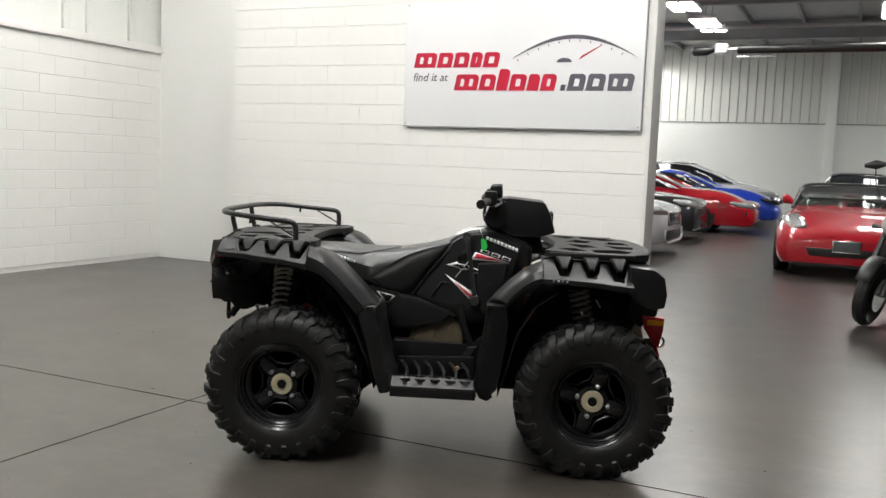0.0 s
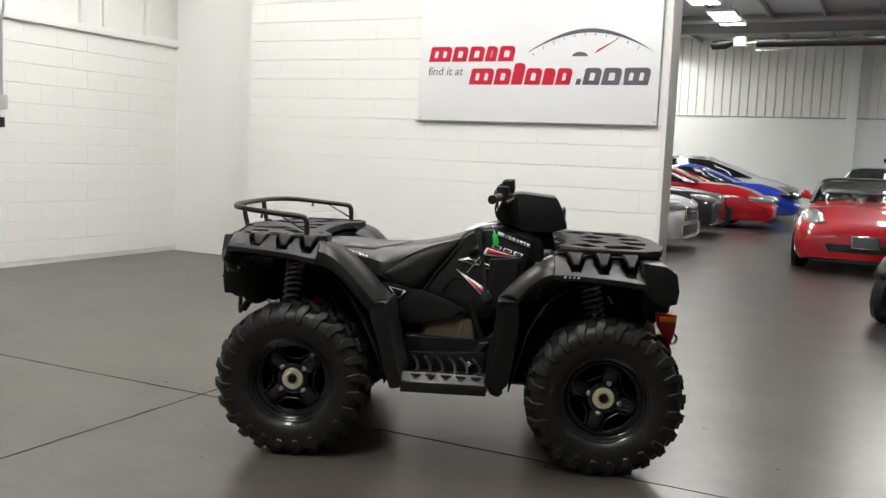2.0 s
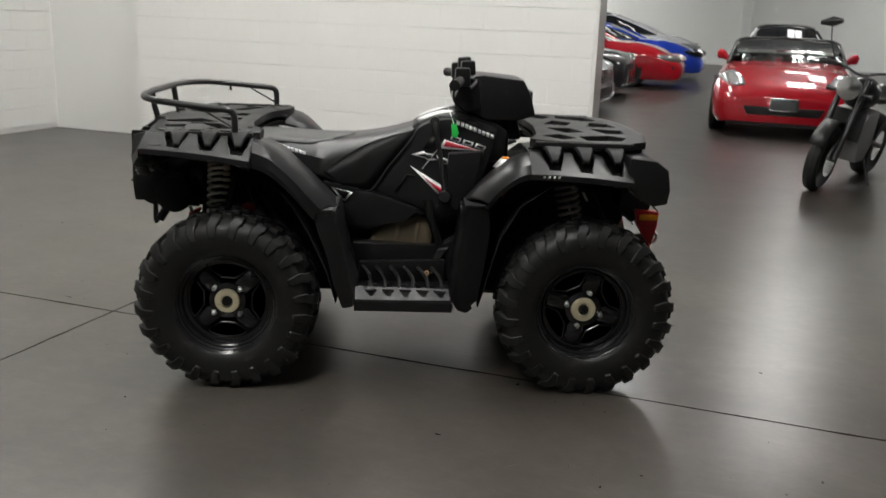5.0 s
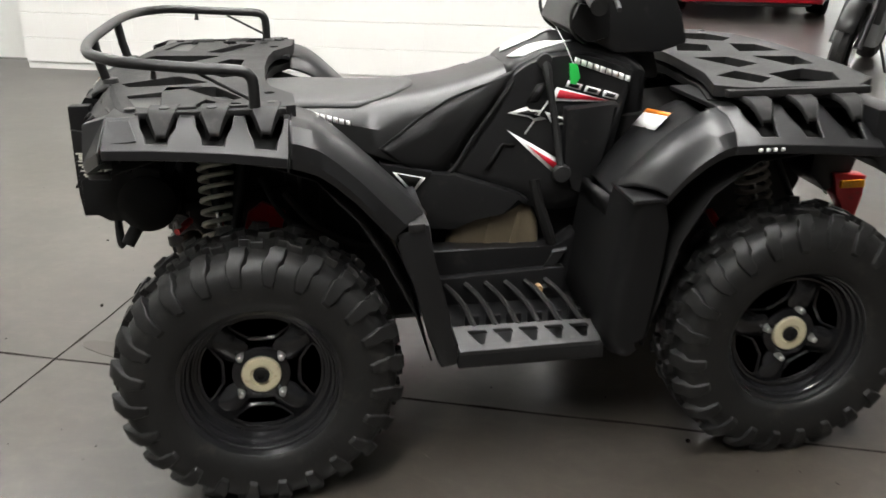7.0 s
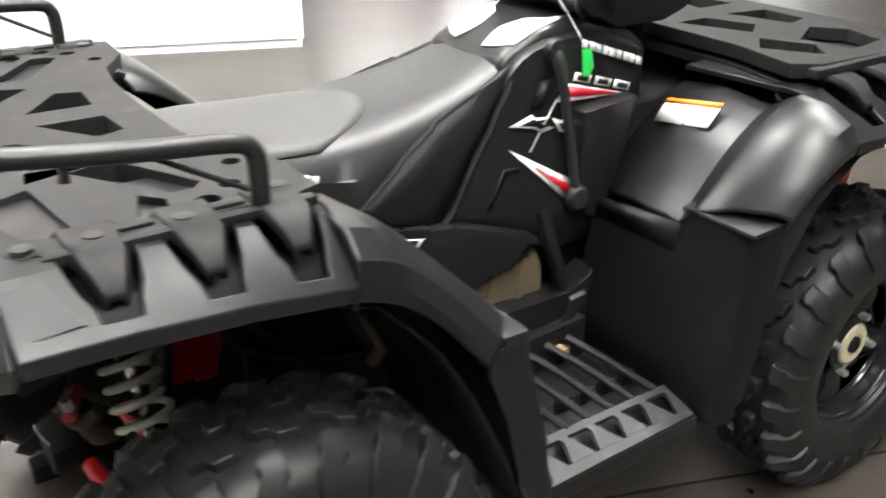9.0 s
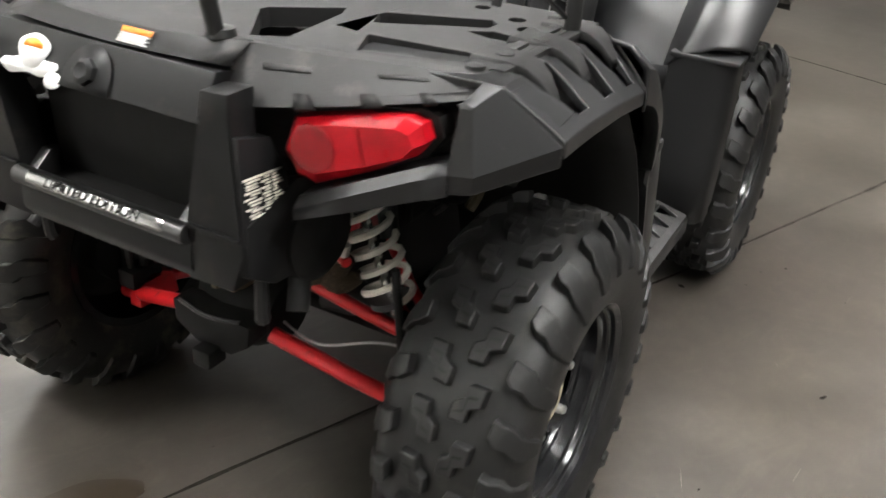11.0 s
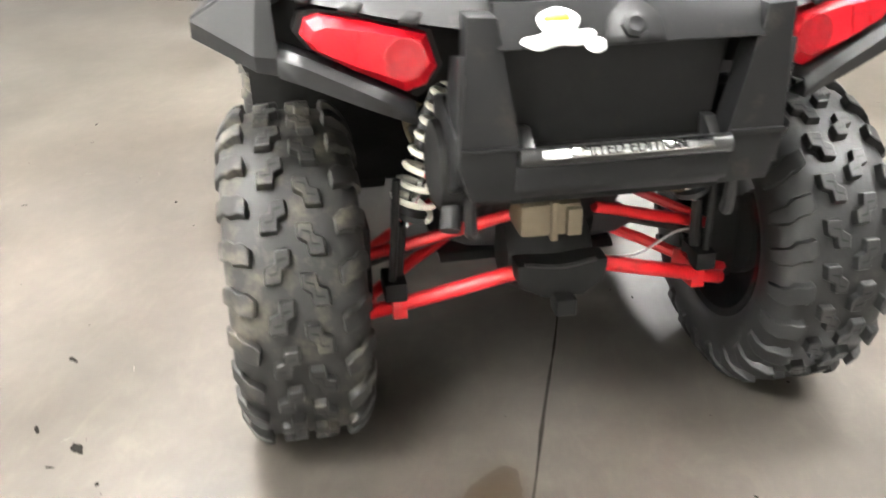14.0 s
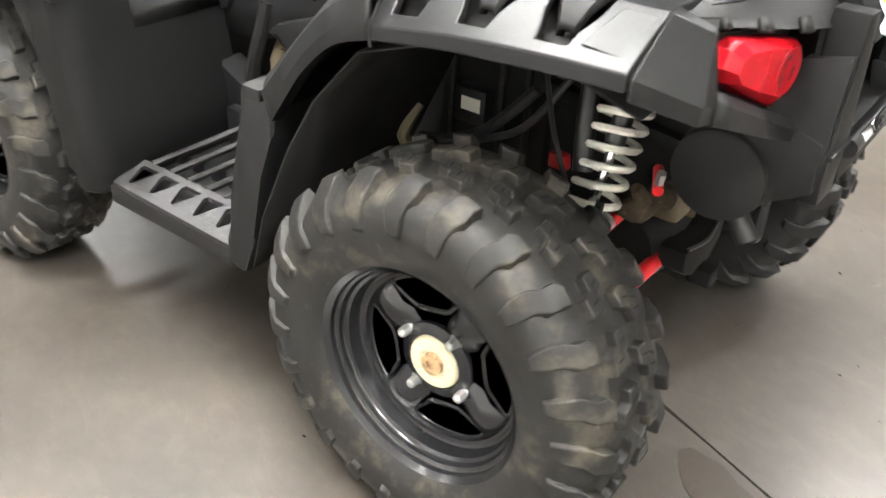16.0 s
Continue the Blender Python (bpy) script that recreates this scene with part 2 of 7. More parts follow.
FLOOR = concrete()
JOINT = mat("joint_filler", (0.017, 0.0145, 0.012), 0.95, vary=0.5, scale=15, spec=0.15)
SCRATCH = mat("pale_scratch", (0.22, 0.21, 0.19), 0.6, vary=0.2, scale=20)
STAIN = mat("damp_stain", (0.031, 0.0235, 0.0155), 0.31, vary=0.3, scale=8, fine=50, spec=0.8)
SCUFF = mat("scuff", (0.009, 0.008, 0.007), 0.8, vary=0.4, scale=20, spec=0.03)
PAINT_WALL = mat("white_block_paint", (0.745, 0.74, 0.712), 0.5, vary=0.03, scale=1.2, fine=70, bump=0.14, rand=0.004)
PAINT_SMOOTH = mat("white_smooth_paint", (0.74, 0.74, 0.715), 0.45, vary=0.03, scale=0.8, fine=60, bump=0.08)
MORTAR = mat("painted_mortar", (0.70, 0.695, 0.67), 0.6, vary=0.05, scale=4, fine=80, bump=0.3)
METAL_WALL = mat("white_liner_panel", (0.70, 0.71, 0.68), 0.35, vary=0.04, scale=0.7, fine=30, bump=0.03)
# for walls out of view, dark to hold back bounce light
UNSEEN_WALL = mat("dark_unseen_wall", (0.16, 0.16, 0.157), 0.6, vary=0.05, scale=0.6, fine=20, bump=0.05)
FAR_WALL = mat("far_white_wall", (0.77, 0.79, 0.77), 0.5, vary=0.03, scale=0.5, fine=20, bump=0.05)
CEILING = mat("ceiling_deck", (0.52, 0.53, 0.52), 0.6, vary=0.15, scale=0.6, fine=12)
STEEL_GREY = mat("grey_roof_steel", (0.30, 0.305, 0.30), 0.45, vary=0.15, scale=2)
STEEL_DARK = mat("dark_steel", (0.01, 0.01, 0.01), 0.4, vary=0.2, scale=5)
CONDUIT = mat("conduit", (0.45, 0.45, 0.44), 0.35, 0.6, vary=0.1, scale=10)
LAMP = mat("lamp_diffuser", (0.9, 0.9, 0.9), 0.5, emit=(1.0, 0.985, 0.955), strength=58.0, bump=0)
LAMP_DIM = mat("dim_lamp_diffuser", (0.9, 0.9, 0.9), 0.5, emit=(1.0, 0.985, 0.955), strength=16.0, bump=0)
LAMP_BODY = mat("lamp_housing", (0.75, 0.75, 0.75), 0.4, vary=0.05)
SIGN_WHITE = mat("sign_white", (0.70, 0.705, 0.71), 0.25, vary=0.02, scale=1, bump=0.02)
SIGN_RED = mat("sign_red", (0.48, 0.018, 0.045), 0.3, vary=0.05, bump=0)
SIGN_GREY = mat("sign_grey", (0.11, 0.105, 0.125), 0.3, vary=0.05, bump=0)
SIGN_EDGE = mat("sign_edge", (0.3, 0.3, 0.3), 0.5, vary=0.05, bump=0)

PLASTIC = mat("matt_black_plastic", (0.0104, 0.0104, 0.0109), 0.36, vary=0.2, scale=7, fine=350, bump=0.10, rough_vary=0.2, dirt=(0.035, 0.033, 0.031), dirt_amount=0.05, spec=0.31)
RACK = mat("rack_plastic", (0.0112, 0.0109, 0.011), 0.56, vary=0.2, scale=9, fine=400, bump=0.18, dirt=(0.045, 0.042, 0.039), dirt_amount=0.15, spec=0.27)
GLOSS = mat("satin_black_panel", (0.0095, 0.0095, 0.010), 0.36, vary=0.2, scale=4, fine=200, bump=0.06, spec=0.36)
# dirty black plastic, darkened to offset strong lamp light on the rear faces
BUMPER = mat("darkened_tail_plastic", (0.0076, 0.0076, 0.0079), 0.42, vary=0.2, scale=7, fine=350, bump=0.12, dirt=(0.028, 0.024, 0.020), dirt_amount=0.14, spec=0.18)
# darker copy of PLASTIC: shade on the front legs and latch put into colour
SHADED_PLASTIC = mat("shaded_black_plastic", (0.0078, 0.0078, 0.0080), 0.42, vary=0.2, scale=6, fine=300, bump=0.12, spec=0.17)
LINER = mat("wheel_well_liner", (0.0105, 0.0102, 0.010), 0.65, vary=0.3, scale=9, dirt=(0.015, 0.013, 0.01), dirt_amount=0.1, spec=0.14)
SEAT = mat("seat_vinyl", (0.0120, 0.0120, 0.0120), 0.40, vary=0.15, scale=6, fine=500, bump=0.2, spec=0.6)
SEAT_PAD = mat("seat_pad_vinyl", (0.044, 0.0438, 0.043), 0.50, vary=0.15, scale=5, fine=600, bump=0.35, spec=0.5)
SEAT_SIDE = mat("seat_grip_vinyl", (0.008, 0.008, 0.0083), 0.48, vary=0.15, scale=6, fine=700, bump=0.5, spec=0.35)
RUBBER = mat("tyre_rubber", (0.0092, 0.0091, 0.0090), 0.50, vary=0.25, scale=8, fine=120, bump=0.25, dirt=(0.030, 0.028, 0.025), dirt_amount=0.22, spec=0.36)
RUBBER_DUST = mat("dusty_tyre_rubber", (0.0118, 0.0112, 0.0103), 0.58, vary=0.35, scale=6, fine=60, bump=0.3, dirt=(0.075, 0.066, 0.050), dirt_amount=0.34, spec=0.36)
RIM = mat("gloss_black_rim", (0.011, 0.011, 0.012), 0.21, vary=0.2, scale=12, bump=0.03, dirt=(0.03, 0.028, 0.025), dirt_amount=0.0)
HUB = mat("cream_hub_cap", (0.54, 0.49, 0.33), 0.5, vary=0.15, scale=25, fine=150, dirt=(0.2, 0.11, 0.04), dirt_amount=0.1)
HUB_RUST = mat("rusty_hub_centre", (0.40, 0.27, 0.14), 0.6, vary=0.35, scale=60, fine=200, dirt=(0.16, 0.06, 0.03), dirt_amount=0.5)
STUD = mat("lug_nut", (0.5, 0.5, 0.48), 0.3, 0.8, vary=0.2, scale=40)
RED_ARM = mat("red_painted_arm", (0.50, 0.012, 0.016), 0.32, vary=0.12, scale=12, dirt=(0.12, 0.03, 0.02), dirt_amount=0.1)
SPRING = mat("cream_spring", (0.68, 0.655, 0.58), 0.4, vary=0.1, scale=14, dirt=(0.2, 0.17, 0.12), dirt_amount=0.15)
SPRING_OLD = mat("dull_spring", (0.30, 0.27, 0.235), 0.5, vary=0.2, scale=14)
BROWN_DIRT = mat("caked_brown_dirt", (0.036, 0.026, 0.016), 0.8, vary=0.4, scale=30, fine=120, bump=0.6, dirt=(0.10, 0.075, 0.045), dirt_amount=0.3, spec=0.2)
ALLOY = mat("dusty_alloy_case", (0.135, 0.108, 0.070), 0.6, 0.2, vary=0.2, scale=12, fine=90, bump=0.4, dirt=(0.14, 0.11, 0.07), dirt_amount=0.4)
BAR_STEEL = mat("painted_bar_steel", (0.012, 0.012, 0.012), 0.30, vary=0.3, scale=20, fine=90, bump=0.15)
CHROME = mat("bright_steel", (0.62, 0.62, 0.62), 0.18, 1.0, vary=0.1, scale=20)
LENS = mat("red_lens", (0.34, 0.004, 0.010), 0.29, vary=0.45, scale=26, fine=190, bump=0.35, spec=0.30)
LENS_DARK = mat("red_lens_inner", (0.22, 0.004, 0.008), 0.2, vary=0.3, scale=30)
WHITE = mat("white_decal", (0.78, 0.78, 0.77), 0.35, vary=0.03, bump=0)
RED = mat("red_decal", (0.52, 0.012, 0.03), 0.35, vary=0.05, bump=0)
ORANGE = mat("orange_decal", (0.75, 0.22, 0.02), 0.35, vary=0.05, bump=0)
AMBER = mat("amber_reflector", (0.80, 0.30, 0.01), 0.2, vary=0.1, bump=0.1, coat=0.5)
GREEN = mat("green_tag", (0.03, 0.62, 0.10), 0.4, vary=0.05, bump=0)
FOOT = mat("worn_grey_foot_plate", (0.015, 0.0148, 0.015), 0.5, 0.0, vary=0.3, scale=16, fine=140, bump=0.3, dirt=(0.065, 0.062, 0.058), dirt_amount=0.18)
RUBBER_TAG = mat("rubber_strap", (0.012, 0.012, 0.012), 0.6, vary=0.2)


# ---- the hall ----
def structure(name, bm, material, label, m=ROOM, angle=35):
    return tagged(part(name, bm, material, None, label, angle, m), kind="structure")


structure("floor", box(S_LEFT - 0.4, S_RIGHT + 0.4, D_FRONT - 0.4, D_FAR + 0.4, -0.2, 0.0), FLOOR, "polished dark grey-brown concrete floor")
structure("ceiling", box(S_LEFT - 0.4, S_RIGHT + 0.4, D_FRONT - 0.4, D_FAR + 0.4, CEIL, CEIL + 0.2), CEILING, "dark grey metal roof deck over the hall")
wall_left = structure("wall_left", box(S_LEFT - 0.3, S_LEFT - 0.012, D_FRONT - 0.3, D_FAR + 0.3, -0.1, 2.5), MORTAR, "white painted concrete block side wall")
structure("wall_left_upper", box(S_LEFT - 0.3, S_LEFT - 0.10, D_FRONT - 0.3, D_FAR + 0.3, 2.5, CEIL), METAL_WALL, "off-white ribbed metal liner above the block wall")
# two added walls out of view, kept dark so little light bounces back
structure("wall_right", box(S_RIGHT, S_RIGHT + 0.3, D_FRONT - 0.3, D_FAR + 0.3, 0, CEIL), UNSEEN_WALL, "unseen dark grey side wall, added to close the hall and cut bounce light")
structure("wall_front", box(S_LEFT, S_RIGHT, D_FRONT - 0.3, D_FRONT, 0, CEIL), UNSEEN_WALL, "unseen dark grey wall, added to close the showroom and cut bounce light")
structure("wall_far_lower", box(S_LEFT, S_RIGHT, D_FAR, D_FAR + 0.3, 0, 3.18), FAR_WALL, "smooth white lower wall at the back of the hall")
structure("wall_far_upper", box(S_LEFT, S_RIGHT, D_FAR + 0.05, D_FAR + 0.3, 3.18, CEIL), METAL_WALL, "ribbed white metal liner of the back wall")
structure("wall_smooth", box(S_LEFT, -4.43, 0.43, 0.63, 0, CEIL), PAINT_SMOOTH, "smooth white painted wall beside the block wall")
wall_sign = structure("wall_sign", box(-4.43, 0.22, 0.012, 0.40, 0, CEIL), MORTAR, "white painted concrete block wall that carries the sign")
structure("wall_end_trim", box(0.205, 0.232, -0.004, 0.41, 0, CEIL, 0.004), PAINT_SMOOTH, "smooth white end of the block wall")

# far wall: ribs, cap rail and column
bm = bmesh.new()
for i in range(68):
    s = S_LEFT + 0.2 + i * 0.305
    prism([(s - 0.030, D_FAR + 0.052), (s - 0.022, D_FAR + 0.015), (s + 0.022, D_FAR + 0.015), (s + 0.030, D_FAR + 0.052)], 3.2, CEIL, "z", 0, bm)
tagged(structure("far_liner_ribs", bm, METAL_WALL, "raised ribs of the metal liner"), kind="structure")
# grey strips that draw a shadow line along one side of each rib
bm = bmesh.new()
for i in range(68):
    s = S_LEFT + 0.2 + i * 0.305
    box(s + 0.030, s + 0.044, D_FAR + 0.044, D_FAR + 0.052, 3.2, CEIL, 0, bm)
structure("far_rib_shadow_strips", bm, STEEL_GREY, "grey strips drawn as the shadow line beside each liner rib")
structure("far_wall_trim", box(S_LEFT, S_RIGHT, D_FAR - 0.04, D_FAR + 0.06, 3.15, 3.19, 0.004), STEEL_GREY, "grey cap line on the lower back wall")
for s in (0.85, 8.0):
    structure("wall_column", box(s - 0.16, s + 0.16, D_FAR - 0.3, D_FAR, 0, CEIL, 0.01), FAR_WALL, "white steel column on the back wall")

# upper left liner: battens, and the ledge that caps the block wall
structure("wall_ledge", box(S_LEFT - 0.12, S_LEFT + 0.035, D_FRONT, 0.43, 2.50, 2.585, 0.006), PAINT_SMOOTH, "white painted ledge capping the block wall")
for d in (-7.2, -5.6, -4.0, -2.4, -0.95, -0.62, 0.02):
    structure("liner_batten", box(S_LEFT - 0.1, S_LEFT - 0.06, d - 0.045, d + 0.045, 2.585, CEIL, 0.004), METAL_WALL, "raised batten of the metal liner")

# roof steel
for d in (-9, -3, 3.0, 9.0, 15.0, 21.0):
    bm = box(S_LEFT, S_RIGHT, d - 0.012, d + 0.012, CEIL - 0.55, CEIL)
    box(S_LEFT, S_RIGHT, d - 0.1, d + 0.1, CEIL - 0.57, CEIL - 0.55, 0, bm)
    structure("roof_beam", bm, STEEL_GREY, "grey steel roof beam")
for s in (-4.4, -2.9, -1.4, 0.1, 1.6, 3.1, 4.6, 6.1, 7.6, 9.1, 10.6, 12.1):
    structure("roof_purlin", box(s - 0.035, s + 0.035, D_FRONT, D_FAR, CEIL - 0.2, CEIL - 0.004), STEEL_GREY, "light steel roof purlin")

# ceiling lights: the hall's only light, most of them added out of view
def ceiling_light(glow):
    top = thing("ceiling_light", "white high-bay ceiling light with two bright panels", "ceiling light", "lights of the hall")
    part("housing", box(-0.36, 0.36, -1.12, 1.12, 0, 0.09, 0.01), LAMP_BODY, top)
    for x in (-0.18, 0.18):
        part("diffuser", box(x - 0.14, x + 0.14, -1.08, 1.08, -0.02, -0.002), glow, top, "glowing white panel")
    for y in (-0.5, 0.5):
        part("hanger", tube([(0, y, 0.09), (0, y, 0.75)], 0.006, 6), STEEL_DARK, top)
    return top


# guessed spots out of view; those behind the sign wall brighten the hall
ADDED_LIGHT_SPOTS = [(-4.0, -2.4), (-0.8, -2.9), (1.8, -3.2), (0.6, -6.2), (-0.4, -9.0), (2.4, 8.6), (-0.4, 6.2), (-1.6, 3.4), (-5.4, 23.8), (9.6, 23.6), (13.2, 15.5), (13.2, 21.5), (11.5, 19.0), (7.6, 24.4), (-4.6, 13.5), (-5.0, 20.0)]
first = ceiling_light(LAMP)
for i, (s, d) in enumerate(ADDED_LIGHT_SPOTS):
    m = ROOM @ pose(s, d, CEIL - 0.75)
    if i == 0:
        first.matrix_basis = m
    else:
        copy_thing(first, m)

# weaker lights along the back of the hall and one far along the front
# their strength is cut to limit glare on the floor
for s, d in ((-2.2, 13.5), (-2.06, 16.9), (2.45, 15.4), (3.0, 12.2), (9.6, -4.4)):
    ceiling_light(LAMP_DIM).matrix_basis = ROOM @ pose(s, d, CEIL - 0.75)

# saw-cut floor joints
def joint(name, a, b, width=0.007):
    a, b = Vector(a), Vector(b)
    side = (b - a).normalized().orthogonal()
    side.z = 0
    side.normalize()
    n = 220
    rows = []
    for i in range(n + 1):
        p = a.lerp(b, i / n)
        w = width * (0.30 + 1.5 * abs(noise.noise(Vector((i * 0.61, a.x, 0)))))
        k = 0.006 * noise.noise(Vector((i * 0.21, b.x, 3)))
        c = p + side * k
        rows.append([c - side * w + Vector((0, 0, -0.01)), c - side * w * 0.8 + Vector((0, 0, 0.0016)), c + side * w * 0.8 + Vector((0, 0, 0.0016)), c + side * w + Vector((0, 0, -0.01))])
    return tagged(part(name, sheet(rows), JOINT, None, "thin dark saw-cut joint in the concrete floor", m=ROOM), kind="structure")


joint("floor_joint", (-5.9, -4.51, 0), (9.0, -4.51, 0))
joint("floor_joint", (-1.14, -9.0, 0), (-1.14, -0.05, 0), 0.0065)
joint("floor_joint", (3.4, -4.51, 0), (3.4, 4.0, 0), 0.005)
joint("floor_joint", (-5.9, 0.35, 0), (-4.5, 0.35, 0), 0.005)


def blot(name, points, material, label, category, lift=0.0022):
    pts = curve([(*p, 0) for p in (*points, points[0])], 5)[:-1]
    out = []
    mid = sum(pts, Vector()) / len(pts)
    for i, p in enumerate(pts):
        k = 1 + (0.45 if material is SCUFF else 0.10) * noise.noise(p * (90 if material is SCUFF else 23))
        out.append(((p - mid) * k + mid)[:2])
    ob = part(name, plate(out, [], 0.006, m=Matrix.Translation((0, 0, lift))), material, None, label)
    return tagged(ob, category=category, kind="stuff")


blot("damp_stain", [(-0.984, 0.122), (-0.974, 0.150), (-0.990, 0.195), (-1.034, 0.235), (-1.09, 0.262), (-1.175, 0.300), (-1.27, 0.335), (-1.30, 0.315), (-1.26, 0.262), (-1.158, 0.182), (-1.09, 0.148), (-1.038, 0.124)], STAIN, "brown damp stain along the floor joint", "stain")
for x, y, r, k in ((-0.74, 0.985, 0.022, 2.2), (-0.66, 1.08, 0.012, 3.0), (-0.98, 1.02, 0.03, 1.4), (-1.12, 0.86, 0.03, 1.6), (-0.86, 0.93, 0.008, 1.5), (-0.55, 1.25, 0.02, 3.0), (-0.40, 1.05, 0.012, 3.5), (-1.02, -0.72, 0.006, 2.0), (-0.82, -0.55, 0.008, 1.2), (-1.3, 0.62, 0.014, 2.0), (0.7, -1.9, 0.02, 2.0)):
    a = x * 37 % 3.1
    r *= 0.42
    pts = [(x + r * (k * math.cos(t) * math.cos(a) - math.sin(t) * math.sin(a)), y + r * (k * math.cos(t) * math.sin(a) + math.sin(t) * math.cos(a))) for t in (i * math.pi / 4 for i in range(8))]
    pts = [(px + r * 0.5 * noise.noise(Vector((px * 60, py * 60, 1))), py + r * 0.5 * noise.noise(Vector((px * 60, py * 60, 7)))) for px, py in pts]
    blot("floor_scuff", pts, SCUFF, "small dark scuff on the concrete floor", "scuff", 0.0018)

# tiny specks and pale scratches scattered over the showroom floor
rnd = random.Random(41)
bm = bmesh.new()
for i in range(150):
    x, y = rnd.uniform(-2.6, 1.6), rnd.uniform(-2.0, 2.4)
    r, a = 0.0015 + 0.006 * rnd.random() ** 4, rnd.uniform(0, 6.28)
    k = rnd.uniform(1.0, 3.0)
    bm.faces.new([bm.verts.new((x + r * (k * math.cos(t) * math.cos(a) - math.sin(t) * math.sin(a)) * w, y + r * (k * math.cos(t) * math.sin(a) + math.sin(t) * math.cos(a)) * w, 0.0012)) for t, w in [(j * 1.0472, rnd.uniform(0.6, 1.2)) for j in range(6)]])
tagged(part("floor_specks", bm, SCUFF, None, "tiny dark specks on the concrete floor"), category="dirt", kind="stuff")
bm = bmesh.new()
for i in range(46):
    x, y, a, n = rnd.uniform(-2.5, 1.2), rnd.uniform(-1.8, 2.0), rnd.uniform(0, 3.14), rnd.uniform(0.015, 0.09)
    d, s = Vector((math.cos(a), math.sin(a), 0)), Vector((-math.sin(a), math.cos(a), 0)) * rnd.uniform(0.0005, 0.0014)
    p = Vector((x, y, 0.0010))
    bm.faces.new([bm.verts.new(v) for v in (p - s * 0.3, p + d * n * 0.5 - s + s * 2, p + d * n, p + d * n * 0.5 - s)])
tagged(part("floor_scratches", bm, SCRATCH, None, "faint pale scratches in the concrete floor"), category="scratch", kind="stuff")

# conduit with a switch box on the left wall
wc = thing("conduit_box", "grey electrical conduit with a small switch box on the wall", "conduit", m=ROOM @ pose(S_LEFT + 0.02, -2.06, 0))
part("pipe", tube([(0.02, 0, 1.72), (0.02, 0, 2.45), (0.06, 0, 2.6), (0.06, 0, CEIL)], 0.014), CONDUIT, wc)
part("switch_box", box(-0.02, 0.05, -0.045, 0.045, 1.60, 1.74, 0.006), CONDUIT, wc)
part("plug", box(0.0, 0.04, -0.02, 0.02, 1.42, 1.52, 0.006), STEEL_DARK, wc, "black plug hanging below")

# roller tube hung across the hall
rt = thing("roller_tube", "long black roller tube with a white bracket under the roof", "roller", m=ROOM @ pose(0, 8.0, 3.44))
part("tube", tube([(-0.09, 0, 0), (6.0, 0, 0)], 0.072, 20), STEEL_DARK, rt)
part("bracket", box(-0.46, -0.26, -0.09, 0.09, -0.07, 0.10, 0.012), LAMP_BODY, rt, "white bracket")
part("collar", tube([(-0.26, 0, 0), (-0.09, 0, 0)], 0.03, 12), CONDUIT, rt)
part("motor", tube([(-0.86, 0, -0.03), (-0.82, 0, -0.03), (-0.6, 0, -0.02), (-0.47, 0, 0)], [0.02, 0.075, 0.08, 0.035], 14), STEEL_DARK, rt)
for x in (2.9, 5.8):
    part("hanger", tube([(x, 0, 0.05), (x, 0, CEIL - 3.44)], 0.012, 8), STEEL_GREY, rt)
part("lower_rail", box(-0.1, 0.5, -0.03, 0.03, -0.14, -0.12, 0.004), CHROME, rt)
rod = structure("roof_pipe", tube([(-4.4, 12.0, 5.05), (9.5, 12.0, 5.05)], 0.05, 10), CONDUIT, "grey sprinkler pipe below the roof")
structure("roof_pipe", tube([(-4.4, 17.0, 5.2), (9.5, 17.0, 5.2)], 0.06, 10), CONDUIT, "grey sprinkler pipe below the roof")


# ---- the sign ----
SIGN = ROOM @ pose(-1.05, -0.032, 2.285, 90, 0, 0)
sign = thing("wall_sign_board", "white rectangular company sign with red and grey shapes on the block wall", "sign", m=SIGN)
part("board", box(-1.215, 1.215, -0.61, 0.61, -0.02, 0.0, 0.003), SIGN_WHITE, sign)
bm = box(-1.218, 1.218, -0.618, -0.608, -0.024, 0.004)
box(1.208, 1.218, -0.61, 0.61, -0.024, 0.004, 0, bm)
part("edge_strip", bm, SIGN_EDGE, sign, "thin grey lower and side edge")


def glyph_row(x, y, widths, h, slant, gap, material, name, tall=()):
    """A run of slanted arch-shaped blocks, each as wide as one letter of the sign."""
    for i, w in enumerate(widths):
        t = 0.36 * h
        up = h * (1.32 if i in tall else 1.0)
        if w < 0.5 * h:
            outer = [(0, 0), (w, 0), (w, t), (0, t)]
            shape = [(px + slant * py, py) for px, py in outer]
            bm = plate([(x + a, y + b) for a, b in shape], [], 0.003, m=Matrix.Translation((0, 0, 0.004)))
        else:
            r = 0.28 * h
            outer = [(0, 0), (w, 0), (w, up - r), (w - 0.3 * r, up - 0.3 * r), (w - r, up), (0.3 * r, up), (0, up - 0.3 * r)]
            n = 2 if w > 0.2 else 1
            k = (w - (n + 1) * t) / n
            holes = []
            for j in range(n):
                x0 = t + j * (k + t)
                holes.append([(x0, 0.26 * h), (x0 + k, 0.26 * h), (x0 + k, up - t), (x0 + 0.7 * k, up - 0.8 * t), (x0, up - 0.8 * t)])
            if material is SIGN_GREY and w > 0.2:
                outer[0] = (0.02, 0)
            bm = plate([(x + a + slant * b, y + b) for a, b in outer], [[(x + a + slant * b, y + b) for a, b in q] for q in holes] if k > 0.008 else [], 0.003, m=Matrix.Translation((0, 0, 0.004)))
        part(name, bm, material, sign)
        x += w + gap


